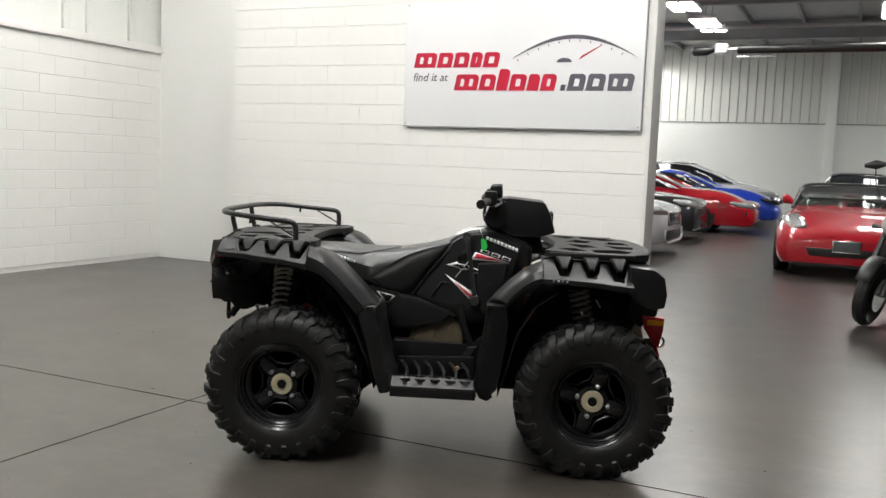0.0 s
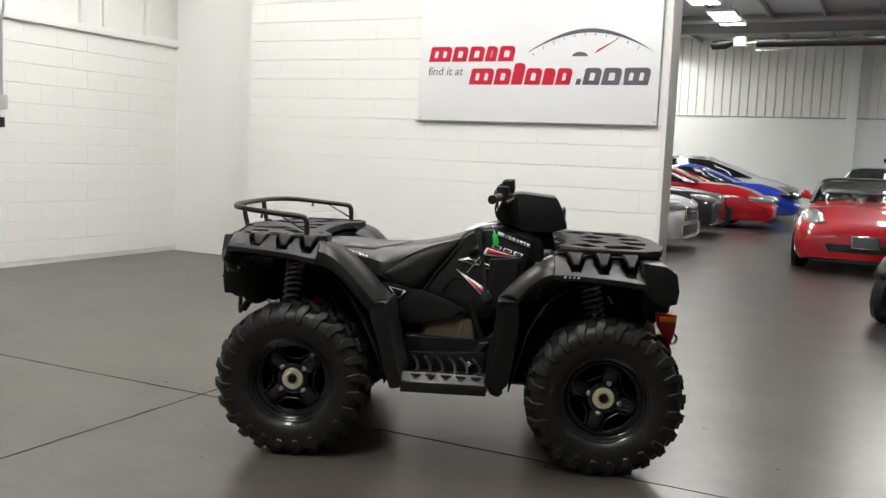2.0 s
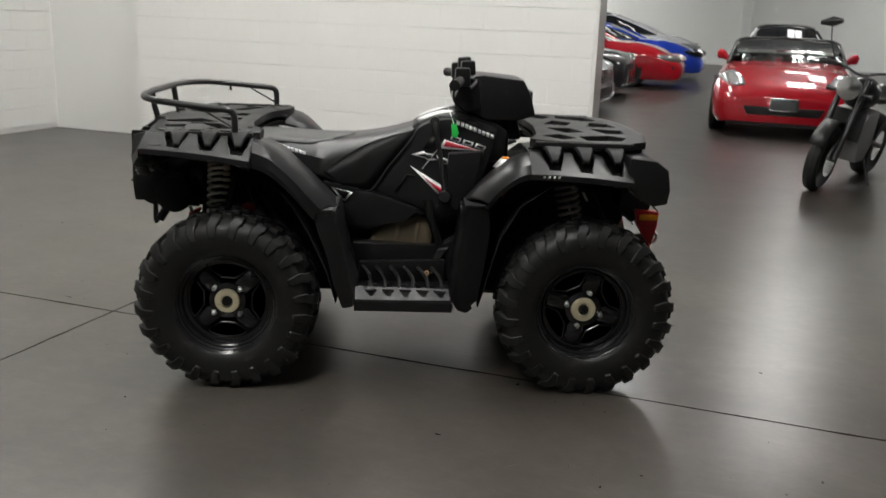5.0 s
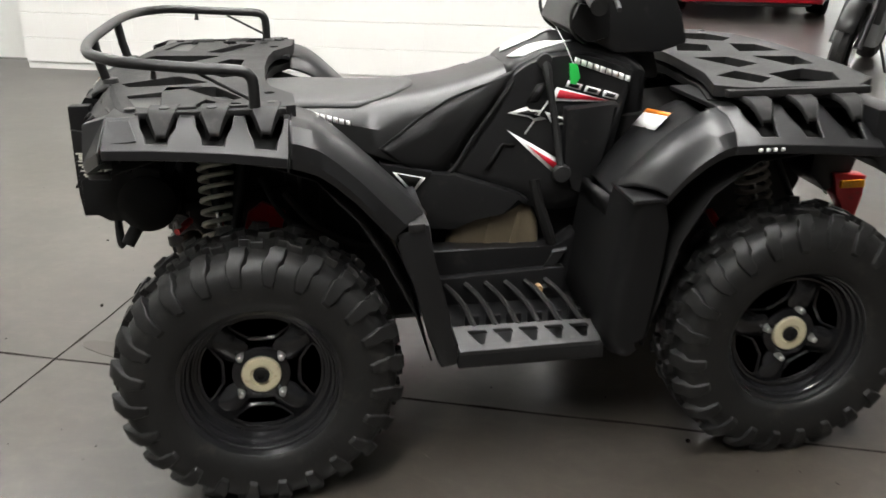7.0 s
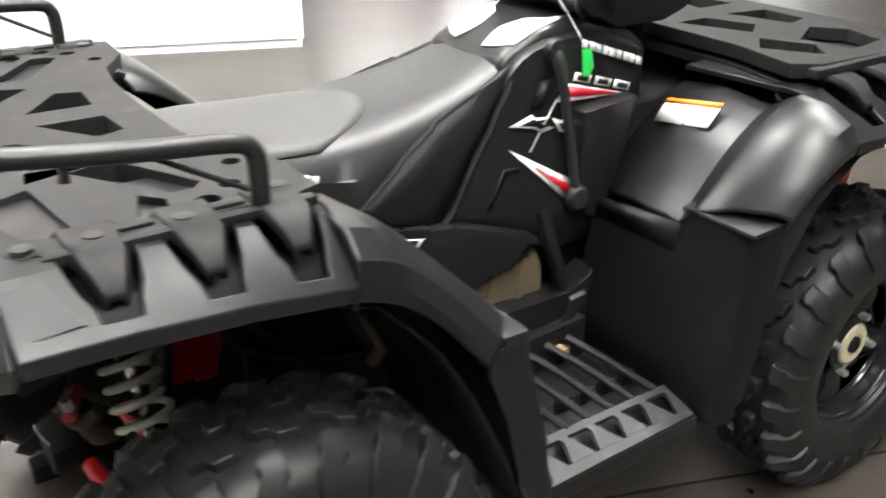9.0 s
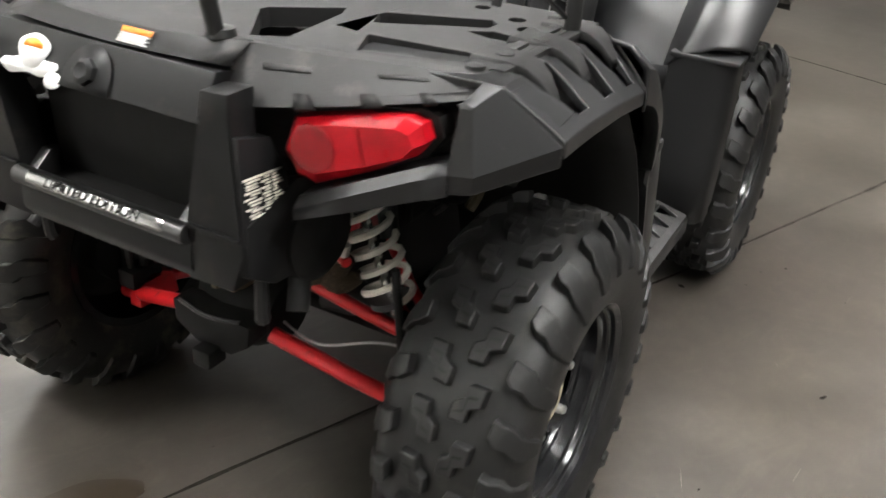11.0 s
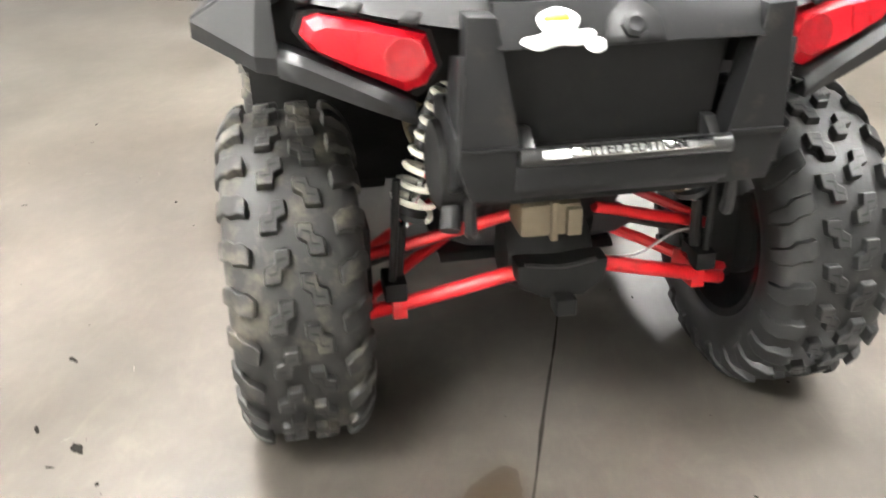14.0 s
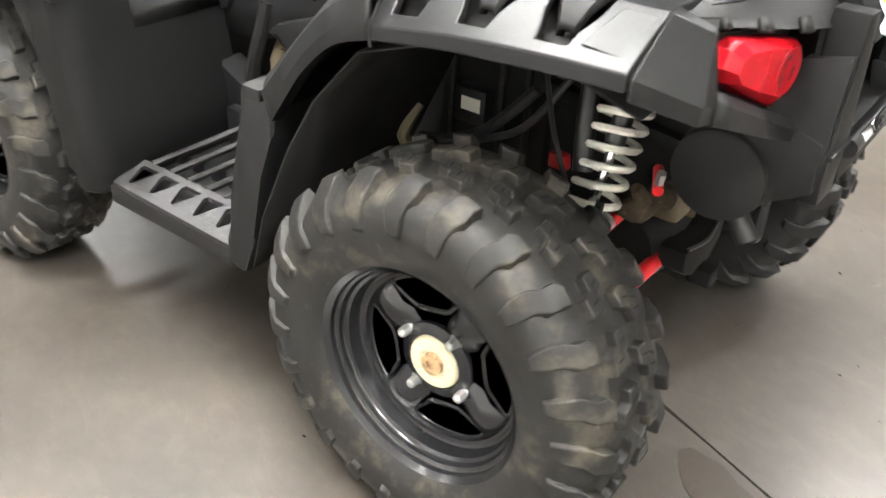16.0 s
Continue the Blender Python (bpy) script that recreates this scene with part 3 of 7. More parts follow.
glyph_row(-1.115, -0.032, [0.235, 0.155, 0.155, 0.115, 0.16], 0.145, 0.20, 0.022, SIGN_RED, "red_shape")
glyph_row(-0.665, -0.255, [0.245, 0.16, 0.115, 0.16, 0.115, 0.145], 0.155, 0.20, 0.02, SIGN_RED, "red_shape", (2,))
glyph_row(0.43, -0.255, [0.045, 0.16, 0.17, 0.245], 0.155, 0.20, 0.02, SIGN_GREY, "grey_shape")
me = letters("find it at", 0.115, 0.001, 0.2)
part("lettering", me, SIGN_GREY, sign, "grey words find it at", m=pose(-0.93, -0.130, 0.003))
arc, arc2 = [], []
for i in range(33):
    t = i / 32
    x = -0.06 + 1.2 * t
    hump = math.sin(math.pi * t) ** 0.9
    y = 0.045 + 0.215 * hump - 0.03 * (1 - t) * 0
    arc.append((x, y))
    arc2.append((x, y - 0.002 - 0.035 * math.sin(math.pi * t)))
part("dial_arc", plate(arc + arc2[::-1], [], 0.003, m=Matrix.Translation((0, 0, 0.004))), SIGN_GREY, sign, "grey curved dial line")
for i in range(11):
    t = (i + 0.6) / 12
    x, y = -0.06 + 1.2 * t, 0.045 + 0.215 * math.sin(math.pi * t) ** 0.9 - 0.055
    a = (t - 0.5) * 1.6
    part("dial_tick", plate([(x - 0.004, y - 0.010), (x + 0.004, y - 0.010), (x + 0.004 + 0.012 * math.sin(a), y + 0.012), (x - 0.004 + 0.012 * math.sin(a), y + 0.012)], [], 0.003, m=Matrix.Translation((0, 0, 0.004))), SIGN_GREY, sign)
part("dial_needle", plate([(0.60, 0.03), (0.625, 0.065), (0.84, 0.175)], [], 0.003, m=Matrix.Translation((0, 0, 0.004))), SIGN_RED, sign, "red dial needle")
part("dial_hub", plate([(0.46 + 0.075 * math.cos(t), 0.008 + 0.04 * math.sin(t)) for t in (math.pi * i / 12 for i in range(13))], [], 0.003, m=Matrix.Translation((0, 0, 0.004))), SIGN_GREY, sign, "grey half-round dial hub")
for x in (-1.19, 1.19):
    for y in (-0.585, 0.585):
        part("screw", lathe([(0.001, 0.004), (0.008, 0.003), (0.008, 0.0)], 10, m=Matrix.Translation((x, y, 0.001)) @ Matrix.Rotation(radians(90), 4, "X")), SIGN_EDGE, sign)


# ---- the all-terrain vehicle: x runs forward, y to its left ----
atv = thing("all_terrain_vehicle", "matt black four-wheel all-terrain vehicle with red suspension arms on the floor", "quad bike")


# wheels
def wheel_parts(y_in, y_out, hub_in, spin, k, at):
    """One wheel built round the y axis, its outer face towards +y."""
    R, RR = 0.331, 0.178
    rubber = RUBBER_DUST if k > 0 else RUBBER
    w0, w1 = y_in, y_out
    mid, hw = (w0 + w1) / 2, (w1 - w0) / 2
    m = Matrix.Translation(at) @ (Matrix.Rotation(math.pi, 4, "Z") if k < 0 else Matrix()) @ Matrix.Rotation(spin, 4, "Y")

    def q(r, h):
        return (r, mid + h * hw)

    # rim barrel with stepped lips
    prof = [(RR + 0.006, w0 + 0.03), (RR + 0.014, w0 + 0.022), (RR + 0.014, w0 + 0.014), (RR - 0.004, w0 + 0.016), (RR - 0.018, w0 + 0.05), (RR - 0.03, mid),
            (RR - 0.030, w1 - 0.09), (RR - 0.026, w1 - 0.078), (RR - 0.016, w1 - 0.074), (RR - 0.013, w1 - 0.060), (RR - 0.012, w1 - 0.052), (RR - 0.005, w1 - 0.047), (RR - 0.003, w1 - 0.038), (RR + 0.003, w1 - 0.034), (RR + 0.004, w1 - 0.024), (RR + 0.014, w1 - 0.016), (RR + 0.014, w1 - 0.024), (RR + 0.006, w1 - 0.032)]
    bm = lathe(prof + [(RR - 0.008, w1 - 0.05), (RR - 0.024, mid), (RR - 0.010, w0 + 0.05)], 56, loop=True)
    wheel = part("wheel", bm, RIM, atv, "gloss black steel rim", m=m)
    # pressed disc: star of spokes round a flat centre with slots between
    face = hub_in - 0.022
    n = 4
    slots = []
    for i in range(n):
        a = 2 * math.pi * i / n
        pts = []
        for r, w in ((0.090, -0.027), (0.102, -0.046), (0.121, -0.070), (0.134, -0.056), (0.143, -0.025), (0.143, 0.025), (0.134, 0.056), (0.121, 0.070), (0.102, 0.046), (0.090, 0.027)):
            pts.append((r * math.cos(a) - w * math.sin(a), r * math.sin(a) + w * math.cos(a)))
        slots.append(pts)
    flat = Matrix.Translation((0, face, 0)) @ Matrix.Rotation(radians(-90), 4, "X")
    vents = []
    for i in range(n):
        a = 2 * math.pi * i / n
        vents.append([((0.121 + 0.016 * math.cos(t)) * math.cos(a) - 0.036 * math.sin(t) * math.sin(a), (0.121 + 0.016 * math.cos(t)) * math.sin(a) + 0.036 * math.sin(t) * math.cos(a)) for t in (2 * math.pi * j / 14 for j in range(14))])
    part("rim_disc", plate(circle(0.158, 48), vents, 0.008, m=flat), RIM, wheel, bevel=0.003)
    bm = bmesh.new()
    for i in range(n):
        a = 2 * math.pi * (i + 0.5) / n
        rows = []
        for r, h, w in ((0.050, 0.004, 0.036), (0.078, 0.012, 0.034), (0.105, 0.020, 0.030), (0.135, 0.018, 0.034), (0.158, 0.0, 0.046)):
            row = []
            for s, dh in ((-1, -0.010), (-0.6, 0.0), (0, 0.004), (0.6, 0.0), (1, -0.010)):
                x, z = r * math.cos(a) - s * w * math.sin(a), r * math.sin(a) + s * w * math.cos(a)
                row.append((x, face + h + dh, z))
            rows.append(row)
        sheet(rows, False, bm)
    part("spokes", bm, RIM, wheel, angle=50)
    for pts in slots:
        part("slot_lip", tube(curve([(x, face + 0.0020, z) for x, z in (*pts, pts[0])], 3), 0.0050, 6), RIM, wheel)
    part("rim_lip", lathe([(0.147, face + 0.004), (0.150, face + 0.012), (0.156, face + 0.013), (0.160, face + 0.004)], 40), RIM, wheel)
    part("hub_flange", lathe([(0.07, face - 0.01), (0.068, face + 0.012), (0.05, face + 0.018), (0.046, face + 0.012)], 32), RIM, wheel)
    part("brake_drum", lathe([(0.02, face - 0.06), (0.148, face - 0.055), (0.150, face - 0.030), (0.02, face - 0.028)], 32), RIM, wheel, "dark brake drum")
    part("hub_cap", lathe([(0.047, face + 0.008), (0.047, hub_in - 0.004), (0.044, hub_in), (0.026, hub_in + 0.001), (0.024, hub_in - 0.003), (0.018, hub_in - 0.004)], 32), HUB, wheel, "cream dusty hub cap")
    part("axle_nut", lathe([(0.020, hub_in - 0.006), (0.019, hub_in + 0.004), (0.009, hub_in + 0.006), (0.008, hub_in + 0.001)], 12), HUB_RUST if k > 0 and at[0] < 0 else LINER, wheel, "rusty axle nut" if k > 0 and at[0] < 0 else "dark axle nut")
    for i in range(4):
        a = math.pi / 4 + i * math.pi / 2
        mm = Matrix.Translation((0.068 * math.cos(a), 0, 0.068 * math.sin(a)))
        part("lug_nut", lathe([(0.012, face + 0.004), (0.012, face + 0.012), (0.009, face + 0.014), (0.008, face + 0.030), (0.005, face + 0.033)], 8, m=mm), STUD, wheel)
    # tyre carcass
    prof = [q(RR + 0.004, 0.74), q(RR + 0.010, 0.84), q(RR + 0.022, 0.92), q(RR + 0.05, 0.985), q(RR + 0.085, 1.0), q(RR + 0.113, 0.96), q(R - 0.026, 0.86), q(R - 0.013, 0.70), q(R - 0.009, 0.4), q(R - 0.008, 0.0)]
    prof = prof + [(r, 2 * mid - h) for r, h in prof[-2::-1]]
    inner = [(RR - 0.002, w0 + 0.04), (RR - 0.002, w1 - 0.04)]
    part("tyre", lathe(prof + inner, 72, loop=True), rubber, wheel, "dusty black off-road tyre" if k > 0 else "black off-road tyre", angle=60)
    # tread lugs
    def lug(bm, left, right, sgn, rise, lean=0.86, cut=True):
        """A raised rubber block between two edge lines of (angle, across) points."""
        def on(a, h, up):
            x = abs(h)
            ks = ((0.0, R - 0.010), (0.4, R - 0.011), (0.70, R - 0.016), (0.86, R - 0.029), (0.96, RR + 0.109), (1.0, RR + 0.085), (1.25, RR + 0.045))
            r = ks[-1][1]
            for (h0, r0), (h1, r1) in zip(ks, ks[1:]):
                if h0 <= x <= h1:
                    r = r0 + (r1 - r0) * (x - h0) / (h1 - h0)
                    break
            side = min(1.0, max(0.0, (x - 0.80) / 0.2))
            up = up * (1 - 0.20 * side) * (1 - 0.9 * min(1.0, max(0.0, (x - 0.98) / 0.2)))
            h = math.copysign(min(x, 1.0) - 0.10 * max(0.0, x - 1.0), h)
            out = r + up * (1 - 0.75 * side)
            return Vector((out * math.cos(a), mid + (h + math.copysign(1, h) * up / hw * 0.50 * side) * hw, out * math.sin(a)))
        pts = left + right
        ca, ch = sum(p[0] for p in pts) / len(pts), sum(p[1] for p in pts) / len(pts)
        def ring(line, up, k):
            return [bm.verts.new(on(ca + (a - ca) * k, sgn * (ch + (h - ch) * k), up)) for a, h in line]
        la, lb, ta, tb = ring(left, -0.004, 1), ring(right, -0.004, 1), ring(left, rise, lean), ring(right, rise, lean)
        for i in range(len(left) - 1):
            bm.faces.new((ta[i], tb[i], tb[i + 1], ta[i + 1]))
            bm.faces.new((la[i], ta[i], ta[i + 1], la[i + 1]))
            bm.faces.new((lb[i], lb[i + 1], tb[i + 1], tb[i]))
        bm.faces.new((la[0], lb[0], tb[0], ta[0]))
        bm.faces.new((la[-1], ta[-1], tb[-1], lb[-1]))
        if not cut:
            return
        # sipe cut along the middle of the block
        rows = []
        for i, (p, s) in enumerate(zip(ta, tb)):
            f = (0.35 if i == 0 else -0.35 if i == len(ta) - 1 else 0.0)
            j = i + (1 if i == 0 else -1)
            a, b = p.co.lerp(ta[j].co, abs(f)), s.co.lerp(tb[j].co, abs(f))
            up = Vector((a.x, 0, a.z)).normalized() * 0.0009
            rows.append((sipes.verts.new(a.lerp(b, 0.44) + up), sipes.verts.new(a.lerp(b, 0.54) + up)))
        for (p, s), (p1, s1) in zip(rows, rows[1:]):
            sipes.faces.new((p, s, s1, p1))

    bm, sipes = bmesh.new(), bmesh.new()
    N = 24
    st = 2 * math.pi / N
    for i in range(N):
        for sgn in (-1, 1):
            a = i * st + (0.5 * st if sgn > 0 else 0)
            lug(bm, [(a + p * st, h) for p, h in ((-0.28, 1.05), (-0.34, 0.97), (-0.33, 0.88), (-0.18, 0.80), (-0.16, 0.68), (0.0, 0.56))],
                [(a + p * st, h) for p, h in ((0.06, 1.07), (0.11, 0.99), (0.15, 0.90), (0.30, 0.83), (0.32, 0.72), (0.38, 0.59))], sgn, 0.023, 0.88, False)
            # zigzag centre block
            c, h0 = a + 0.42 * st, 0.24
            lug(bm, [(c + p * st, h0 + h) for p, h in ((-0.40, -0.20), (-0.38, 0.03), (-0.12, 0.05), (-0.04, 0.20))], [(c + p * st, h0 + h) for p, h in ((-0.06, -0.20), (0.06, -0.06), (0.33, -0.04), (0.34, 0.22))], sgn, 0.018, 0.88)
    part("tread", bm, rubber, wheel, "raised tread blocks", angle=45, bevel=0.0035)
    tagged(part("tread_cut", sipes, LINER, wheel, "dark cuts in the tread blocks"), "dark cuts in the tread blocks", kind="stuff")
    return wheel


for k in (-1, 1):
    wheel_parts(0.388, 0.632, 0.566, -0.03 if k < 0 else 0.22, k, (-0.673, 0, 0.327))
    wheel_parts(0.410, 0.622, 0.562, 0.50 if k < 0 else 0.30, k, (0.673, 0, 0.327))


def soft_grid(rows, steps=4):
    """Rows of points drawn through smooth lines lengthwise."""
    cols = list(zip(*rows))
    fine = [curve(c, steps) for c in cols]
    return [list(r) for r in zip(*fine)]


# rear fenders: crown, outer flank and drooping front flare
def pocket_flank(U_, L_, xs, k, name, material, label, skip_first=False, inner_y=0.30):
    """The flank of a fender between two edge lines, with tapered pockets cut right through it at xs."""
    def edge(line, x):
        for p, q in zip(line, line[1:]):
            if p[0] <= x <= q[0]:
                t = (x - p[0]) / (q[0] - p[0])
                return Vector(p).lerp(Vector(q), t)
        return Vector(line[0] if x < line[0][0] else line[-1])
    lo, hi = U_[0][0], U_[-1][0]
    cuts = [(lo, 0)]
    for x in xs:
        cuts += [(x, -1), (x, 1)]
    cuts.append((hi, 0))
    rows = []
    for x, side in cuts:
        def pt(t, dy, dz, half):
            xx = x + side * half
            a, b = edge(U_, xx), edge(L_, xx)
            p = a.lerp(b, t) + Vector((0, dy, dz))
            p.x = xx
            return Vector((p.x, k * p.y, p.z))
        a = edge(U_, x)
        inner = Vector((x + side * 0.040, k * inner_y, a.z - 0.006))
        rows.append([inner, pt(0.0, -0.030, 0.001, 0.041), pt(0.0, 0.0, 0.0, 0.040), pt(0.35, 0.001, 0.001, 0.034), pt(0.60, 0.0015, 0.0015, 0.024), pt(0.80, 0.001, 0.001, 0.021), pt(1, 0, 0, 0.021), pt(1, 0.001, -0.021, 0.021), pt(1, -0.03, -0.023, 0.021)])
    bm = bmesh.new()
    grid = [[bm.verts.new(p) for p in r] for r in rows]
    for i, (r0, r1) in enumerate(zip(grid, grid[1:])):
        for j in range(len(r0) - 1):
            if i % 2 == 1 and j in (1, 2, 3, 4):
                continue
            bm.faces.new((r0[j], r0[j + 1], r1[j + 1], r1[j]))
    fender = part(name, bm, material, atv, label, solid=0.012, angle=14, bevel=0.003)
    back = []
    for x in [lo + (hi - lo) * i / 6 for i in range(7)]:
        a, b = edge(U_, x), edge(L_, x)
        back.append([(x, k * (a.y - 0.06), a.z - 0.016), (x, k * (a.y - 0.01), a.z - 0.045), (x, k * (b.y - 0.035), b.z + 0.0)])
    part("pocket_back", sheet(back), LINER, fender, "dark inside of the tie-down pockets", solid=0.003)
    return fender


def rear_fender(k):
    U1 = [(-0.950, 0.540, 0.951), (-0.85, 0.534, 0.948), (-0.70, 0.530, 0.943), (-0.570, 0.528, 0.932)]
    L1 = [(-0.956, 0.628, 0.904), (-0.85, 0.622, 0.898), (-0.70, 0.613, 0.883), (-0.570, 0.605, 0.862)]
    pocket_flank(U1, L1, (-0.842, -0.728, -0.622), k, "rear_fender_flank", PLASTIC, "matt black rear fender with tie-down pockets")
    U_ = [(-0.570, 0.525, 0.934), (-0.50, 0.505, 0.905), (-0.40, 0.482, 0.815), (-0.32, 0.478, 0.735), (-0.262, 0.478, 0.678)]
    L_ = [(-0.570, 0.605, 0.862), (-0.510, 0.612, 0.842), (-0.445, 0.606, 0.786), (-0.390, 0.594, 0.722), (-0.345, 0.582, 0.668)]
    rows = []
    for i, (a, b) in enumerate(zip(U_, L_)):
        a, b = Vector(a), Vector(b)
        inner = Vector((a.x, 0.26, a.z - 0.03))
        m1 = a.lerp(b, 0.35) + Vector((0, 0.018, 0.020))
        m2 = a.lerp(b, 0.70) + Vector((0, 0.022, 0.014))
        lip = b + Vector((0, -0.004, -0.022))
        tuck = b + Vector((0, -0.030, -0.024))
        rows.append([Vector((p.x, k * p.y, p.z)) for p in (inner, a, m1, m2, b, lip, tuck)])
    fender = part("rear_fender_flare", sheet(soft_grid(rows, 5)), PLASTIC, atv, "smooth black flare in front of the rear wheel", solid=0.008, angle=30)
    # seam between flank and flare
    seam = [Vector(p) for p in ((-0.566, 0.500, 0.934), (-0.568, 0.530, 0.932), (-0.571, 0.568, 0.900), (-0.573, 0.593, 0.873), (-0.575, 0.605, 0.857), (-0.577, 0.605, 0.832))]
    part("fender_seam", tube([(p.x, k * (p.y + 0.002), p.z + 0.002) for p in curve(seam, 4)], 0.0028, 6), LINER, fender)
    # raised pad at the back of the flank
    pad = []
    for x, t in ((-0.943, 0.12), (-0.900, 0.12), (-0.880, 0.78), (-0.940, 0.84)):
        pad.append((x, k * (0.5378 + 0.0865 * t), 0.9500 - 0.0480 * t))
    bm = bmesh.new()
    bm.faces.new([bm.verts.new(p) for p in pad])
    part("flank_pad", bm, PLASTIC, fender, solid=0.003, bevel=0.0015)
    # front leg of the fender, down to the foot plate
    poly = [(-0.352, 0.664), (-0.268, 0.690), (-0.258, 0.60), (-0.238, 0.46), (-0.198, 0.37), (-0.200, 0.315), (-0.245, 0.308), (-0.275, 0.40), (-0.305, 0.53), (-0.335, 0.61)]
    part("fender_leg", prism(poly, k * 0.27, k * 0.572, "y", 0.014), PLASTIC, atv, "matt black mud guard leg")
    part("leg_clip", box(-0.318, -0.278, k * 0.545 - 0.03, k * 0.545 + 0.03, 0.668, 0.690, 0.005), RACK, fender)
    # dark liner over the wheel
    rows = []
    for x, z in ((-0.97, 0.72), (-0.95, 0.83), (-0.85, 0.862), (-0.65, 0.845), (-0.52, 0.80), (-0.43, 0.70), (-0.37, 0.60), (-0.30, 0.45), (-0.265, 0.33)):
        rows.append([(x, k * 0.16, z + 0.02), (x, k * 0.40, z + 0.015), (x, k * 0.570, z + 0.004)])
    part("wheel_liner", sheet(rows[1:]), LINER, fender, solid=0.004)
    return fender


both(rear_fender)


def front_fender(k):
    U1 = [(0.435, 0.485, 0.914), (0.50, 0.49, 0.917), (0.65, 0.485, 0.911), (0.815, 0.47, 0.898)]
    L1 = [(0.435, 0.612, 0.850), (0.52, 0.615, 0.851), (0.66, 0.612, 0.843), (0.815, 0.602, 0.828)]
    pocket_flank(U1, L1, (0.525, 0.640, 0.755), k, "front_fender_flank", PLASTIC, "matt black front fender with tie-down pockets", inner_y=0.2)
    U_ = [(0.203, 0.462, 0.718), (0.25, 0.472, 0.776), (0.318, 0.478, 0.845), (0.385, 0.483, 0.893), (0.435, 0.485, 0.914)]
    L_ = [(0.286, 0.602, 0.734), (0.327, 0.608, 0.785), (0.375, 0.613, 0.826), (0.412, 0.614, 0.846), (0.437, 0.612, 0.850)]
    rows = []
    for i, (a, b) in enumerate(zip(U_, L_)):
        a, b = Vector(a), Vector(b)
        inner = Vector((a.x + 0.03, 0.18, a.z - 0.050))
        near = Vector((a.x + 0.012, 0.415, a.z - 0.042))
        m1 = a.lerp(b, 0.35) + Vector((0, 0.012, 0.016))
        m2 = a.lerp(b, 0.72) + Vector((0, 0.016, 0.014))
        lip = b + Vector((0, -0.004, -0.022))
        tuck = b + Vector((0, -0.030, -0.024))
        rows.append([Vector((p.x, k * p.y, p.z)) for p in (inner, inner.lerp(near, 0.5) + Vector((-0.012, 0, 0.016)), near, a + Vector((0.0, -0.012, -0.006)), a, m1, m2, b, lip, tuck)])
    fender = part("front_fender_flare", sheet(soft_grid(rows, 5)), GLOSS, atv, "satin black flare behind the front wheel", solid=0.008, angle=30)
    # smooth leg of the mud guard, drawn across from the foot well to the outer edge
    rings = []
    for y, top, dx, low in ((0.20, 0.652, 0.004, 0.310), (0.30, 0.662, 0.002, 0.306), (0.42, 0.676, 0.0, 0.304), (0.455, 0.714, 0.0, 0.300), (0.53, 0.720, 0.0, 0.300), (0.565, 0.721, 0.006, 0.304), (0.582, 0.719, 0.018, 0.312), (0.588, 0.716, 0.034, 0.330)):
        poly = [(0.206 + dx, top), (0.246, top + 0.002), (0.287, top + 0.002), (0.300, 0.65), (0.294, 0.57), (0.282, 0.48), (0.262, 0.36), (0.236, low + 0.020), (0.212 + dx, low), (0.186 + dx, low + 0.010), (0.160 + dx, 0.365), (0.170 + dx, 0.45), (0.184 + dx, 0.53), (0.196 + dx, 0.62)]
        rings.append([(x, k * y, z) for x, z in poly])
    part("fender_leg", loft(rings), SHADED_PLASTIC, atv, "matt black mud guard leg", angle=38)
    rows = [[(0.197, k * 0.20, 0.632), (0.197, k * 0.432, 0.632)], [(0.204, k * 0.20, 0.668), (0.202, k * 0.432, 0.690)], [(0.225, k * 0.18, 0.662), (0.207, k * 0.415, 0.672)]]
    part("leg_shoulder", sheet(rows), SHADED_PLASTIC, fender, solid=0.006)
    part("leg_cap", prism([(0.204, 0.714), (0.290, 0.718), (0.288, 0.728), (0.206, 0.724)], k * 0.43, k * 0.594, "y", 0.004), GLOSS, fender)
    # nose corner
    poly = [(0.80, 0.915), (0.90, 0.905), (0.945, 0.872), (0.958, 0.80), (0.95, 0.745), (0.90, 0.735), (0.84, 0.76), (0.80, 0.80)]
    part("nose_corner", prism(poly, k * 0.26, k * 0.575, "y", 0.012, seg=2), GLOSS, fender, "rounded front corner")
    rows = []
    for x, z in ((0.265, 0.33), (0.30, 0.45), (0.34, 0.60), (0.41, 0.72), (0.52, 0.80), (0.68, 0.82), (0.84, 0.79), (0.92, 0.72)):
        rows.append([(x, k * 0.16, z + 0.02), (x, k * 0.40, z + 0.01), (x, k * 0.57, z)])
    part("wheel_liner", sheet(rows), LINER, fender, solid=0.004)
    return fender


both(front_fender)

# seat
def seat_ring(x, w, top, low, lean=0.0):
    half = [(0.0, top), (0.45 * w, top + 0.002), (0.78 * w, top - 0.006), (0.96 * w, top - 0.028), (1.03 * w, top - 0.065), (1.06 * w, (top + low) / 2), (1.08 * w, low), (0.6 * w, low - 0.01)]
    left = [(x, y, z) for y, z in half]
    return left + [(x, -y, z) for y, z in half[:0:-1]]


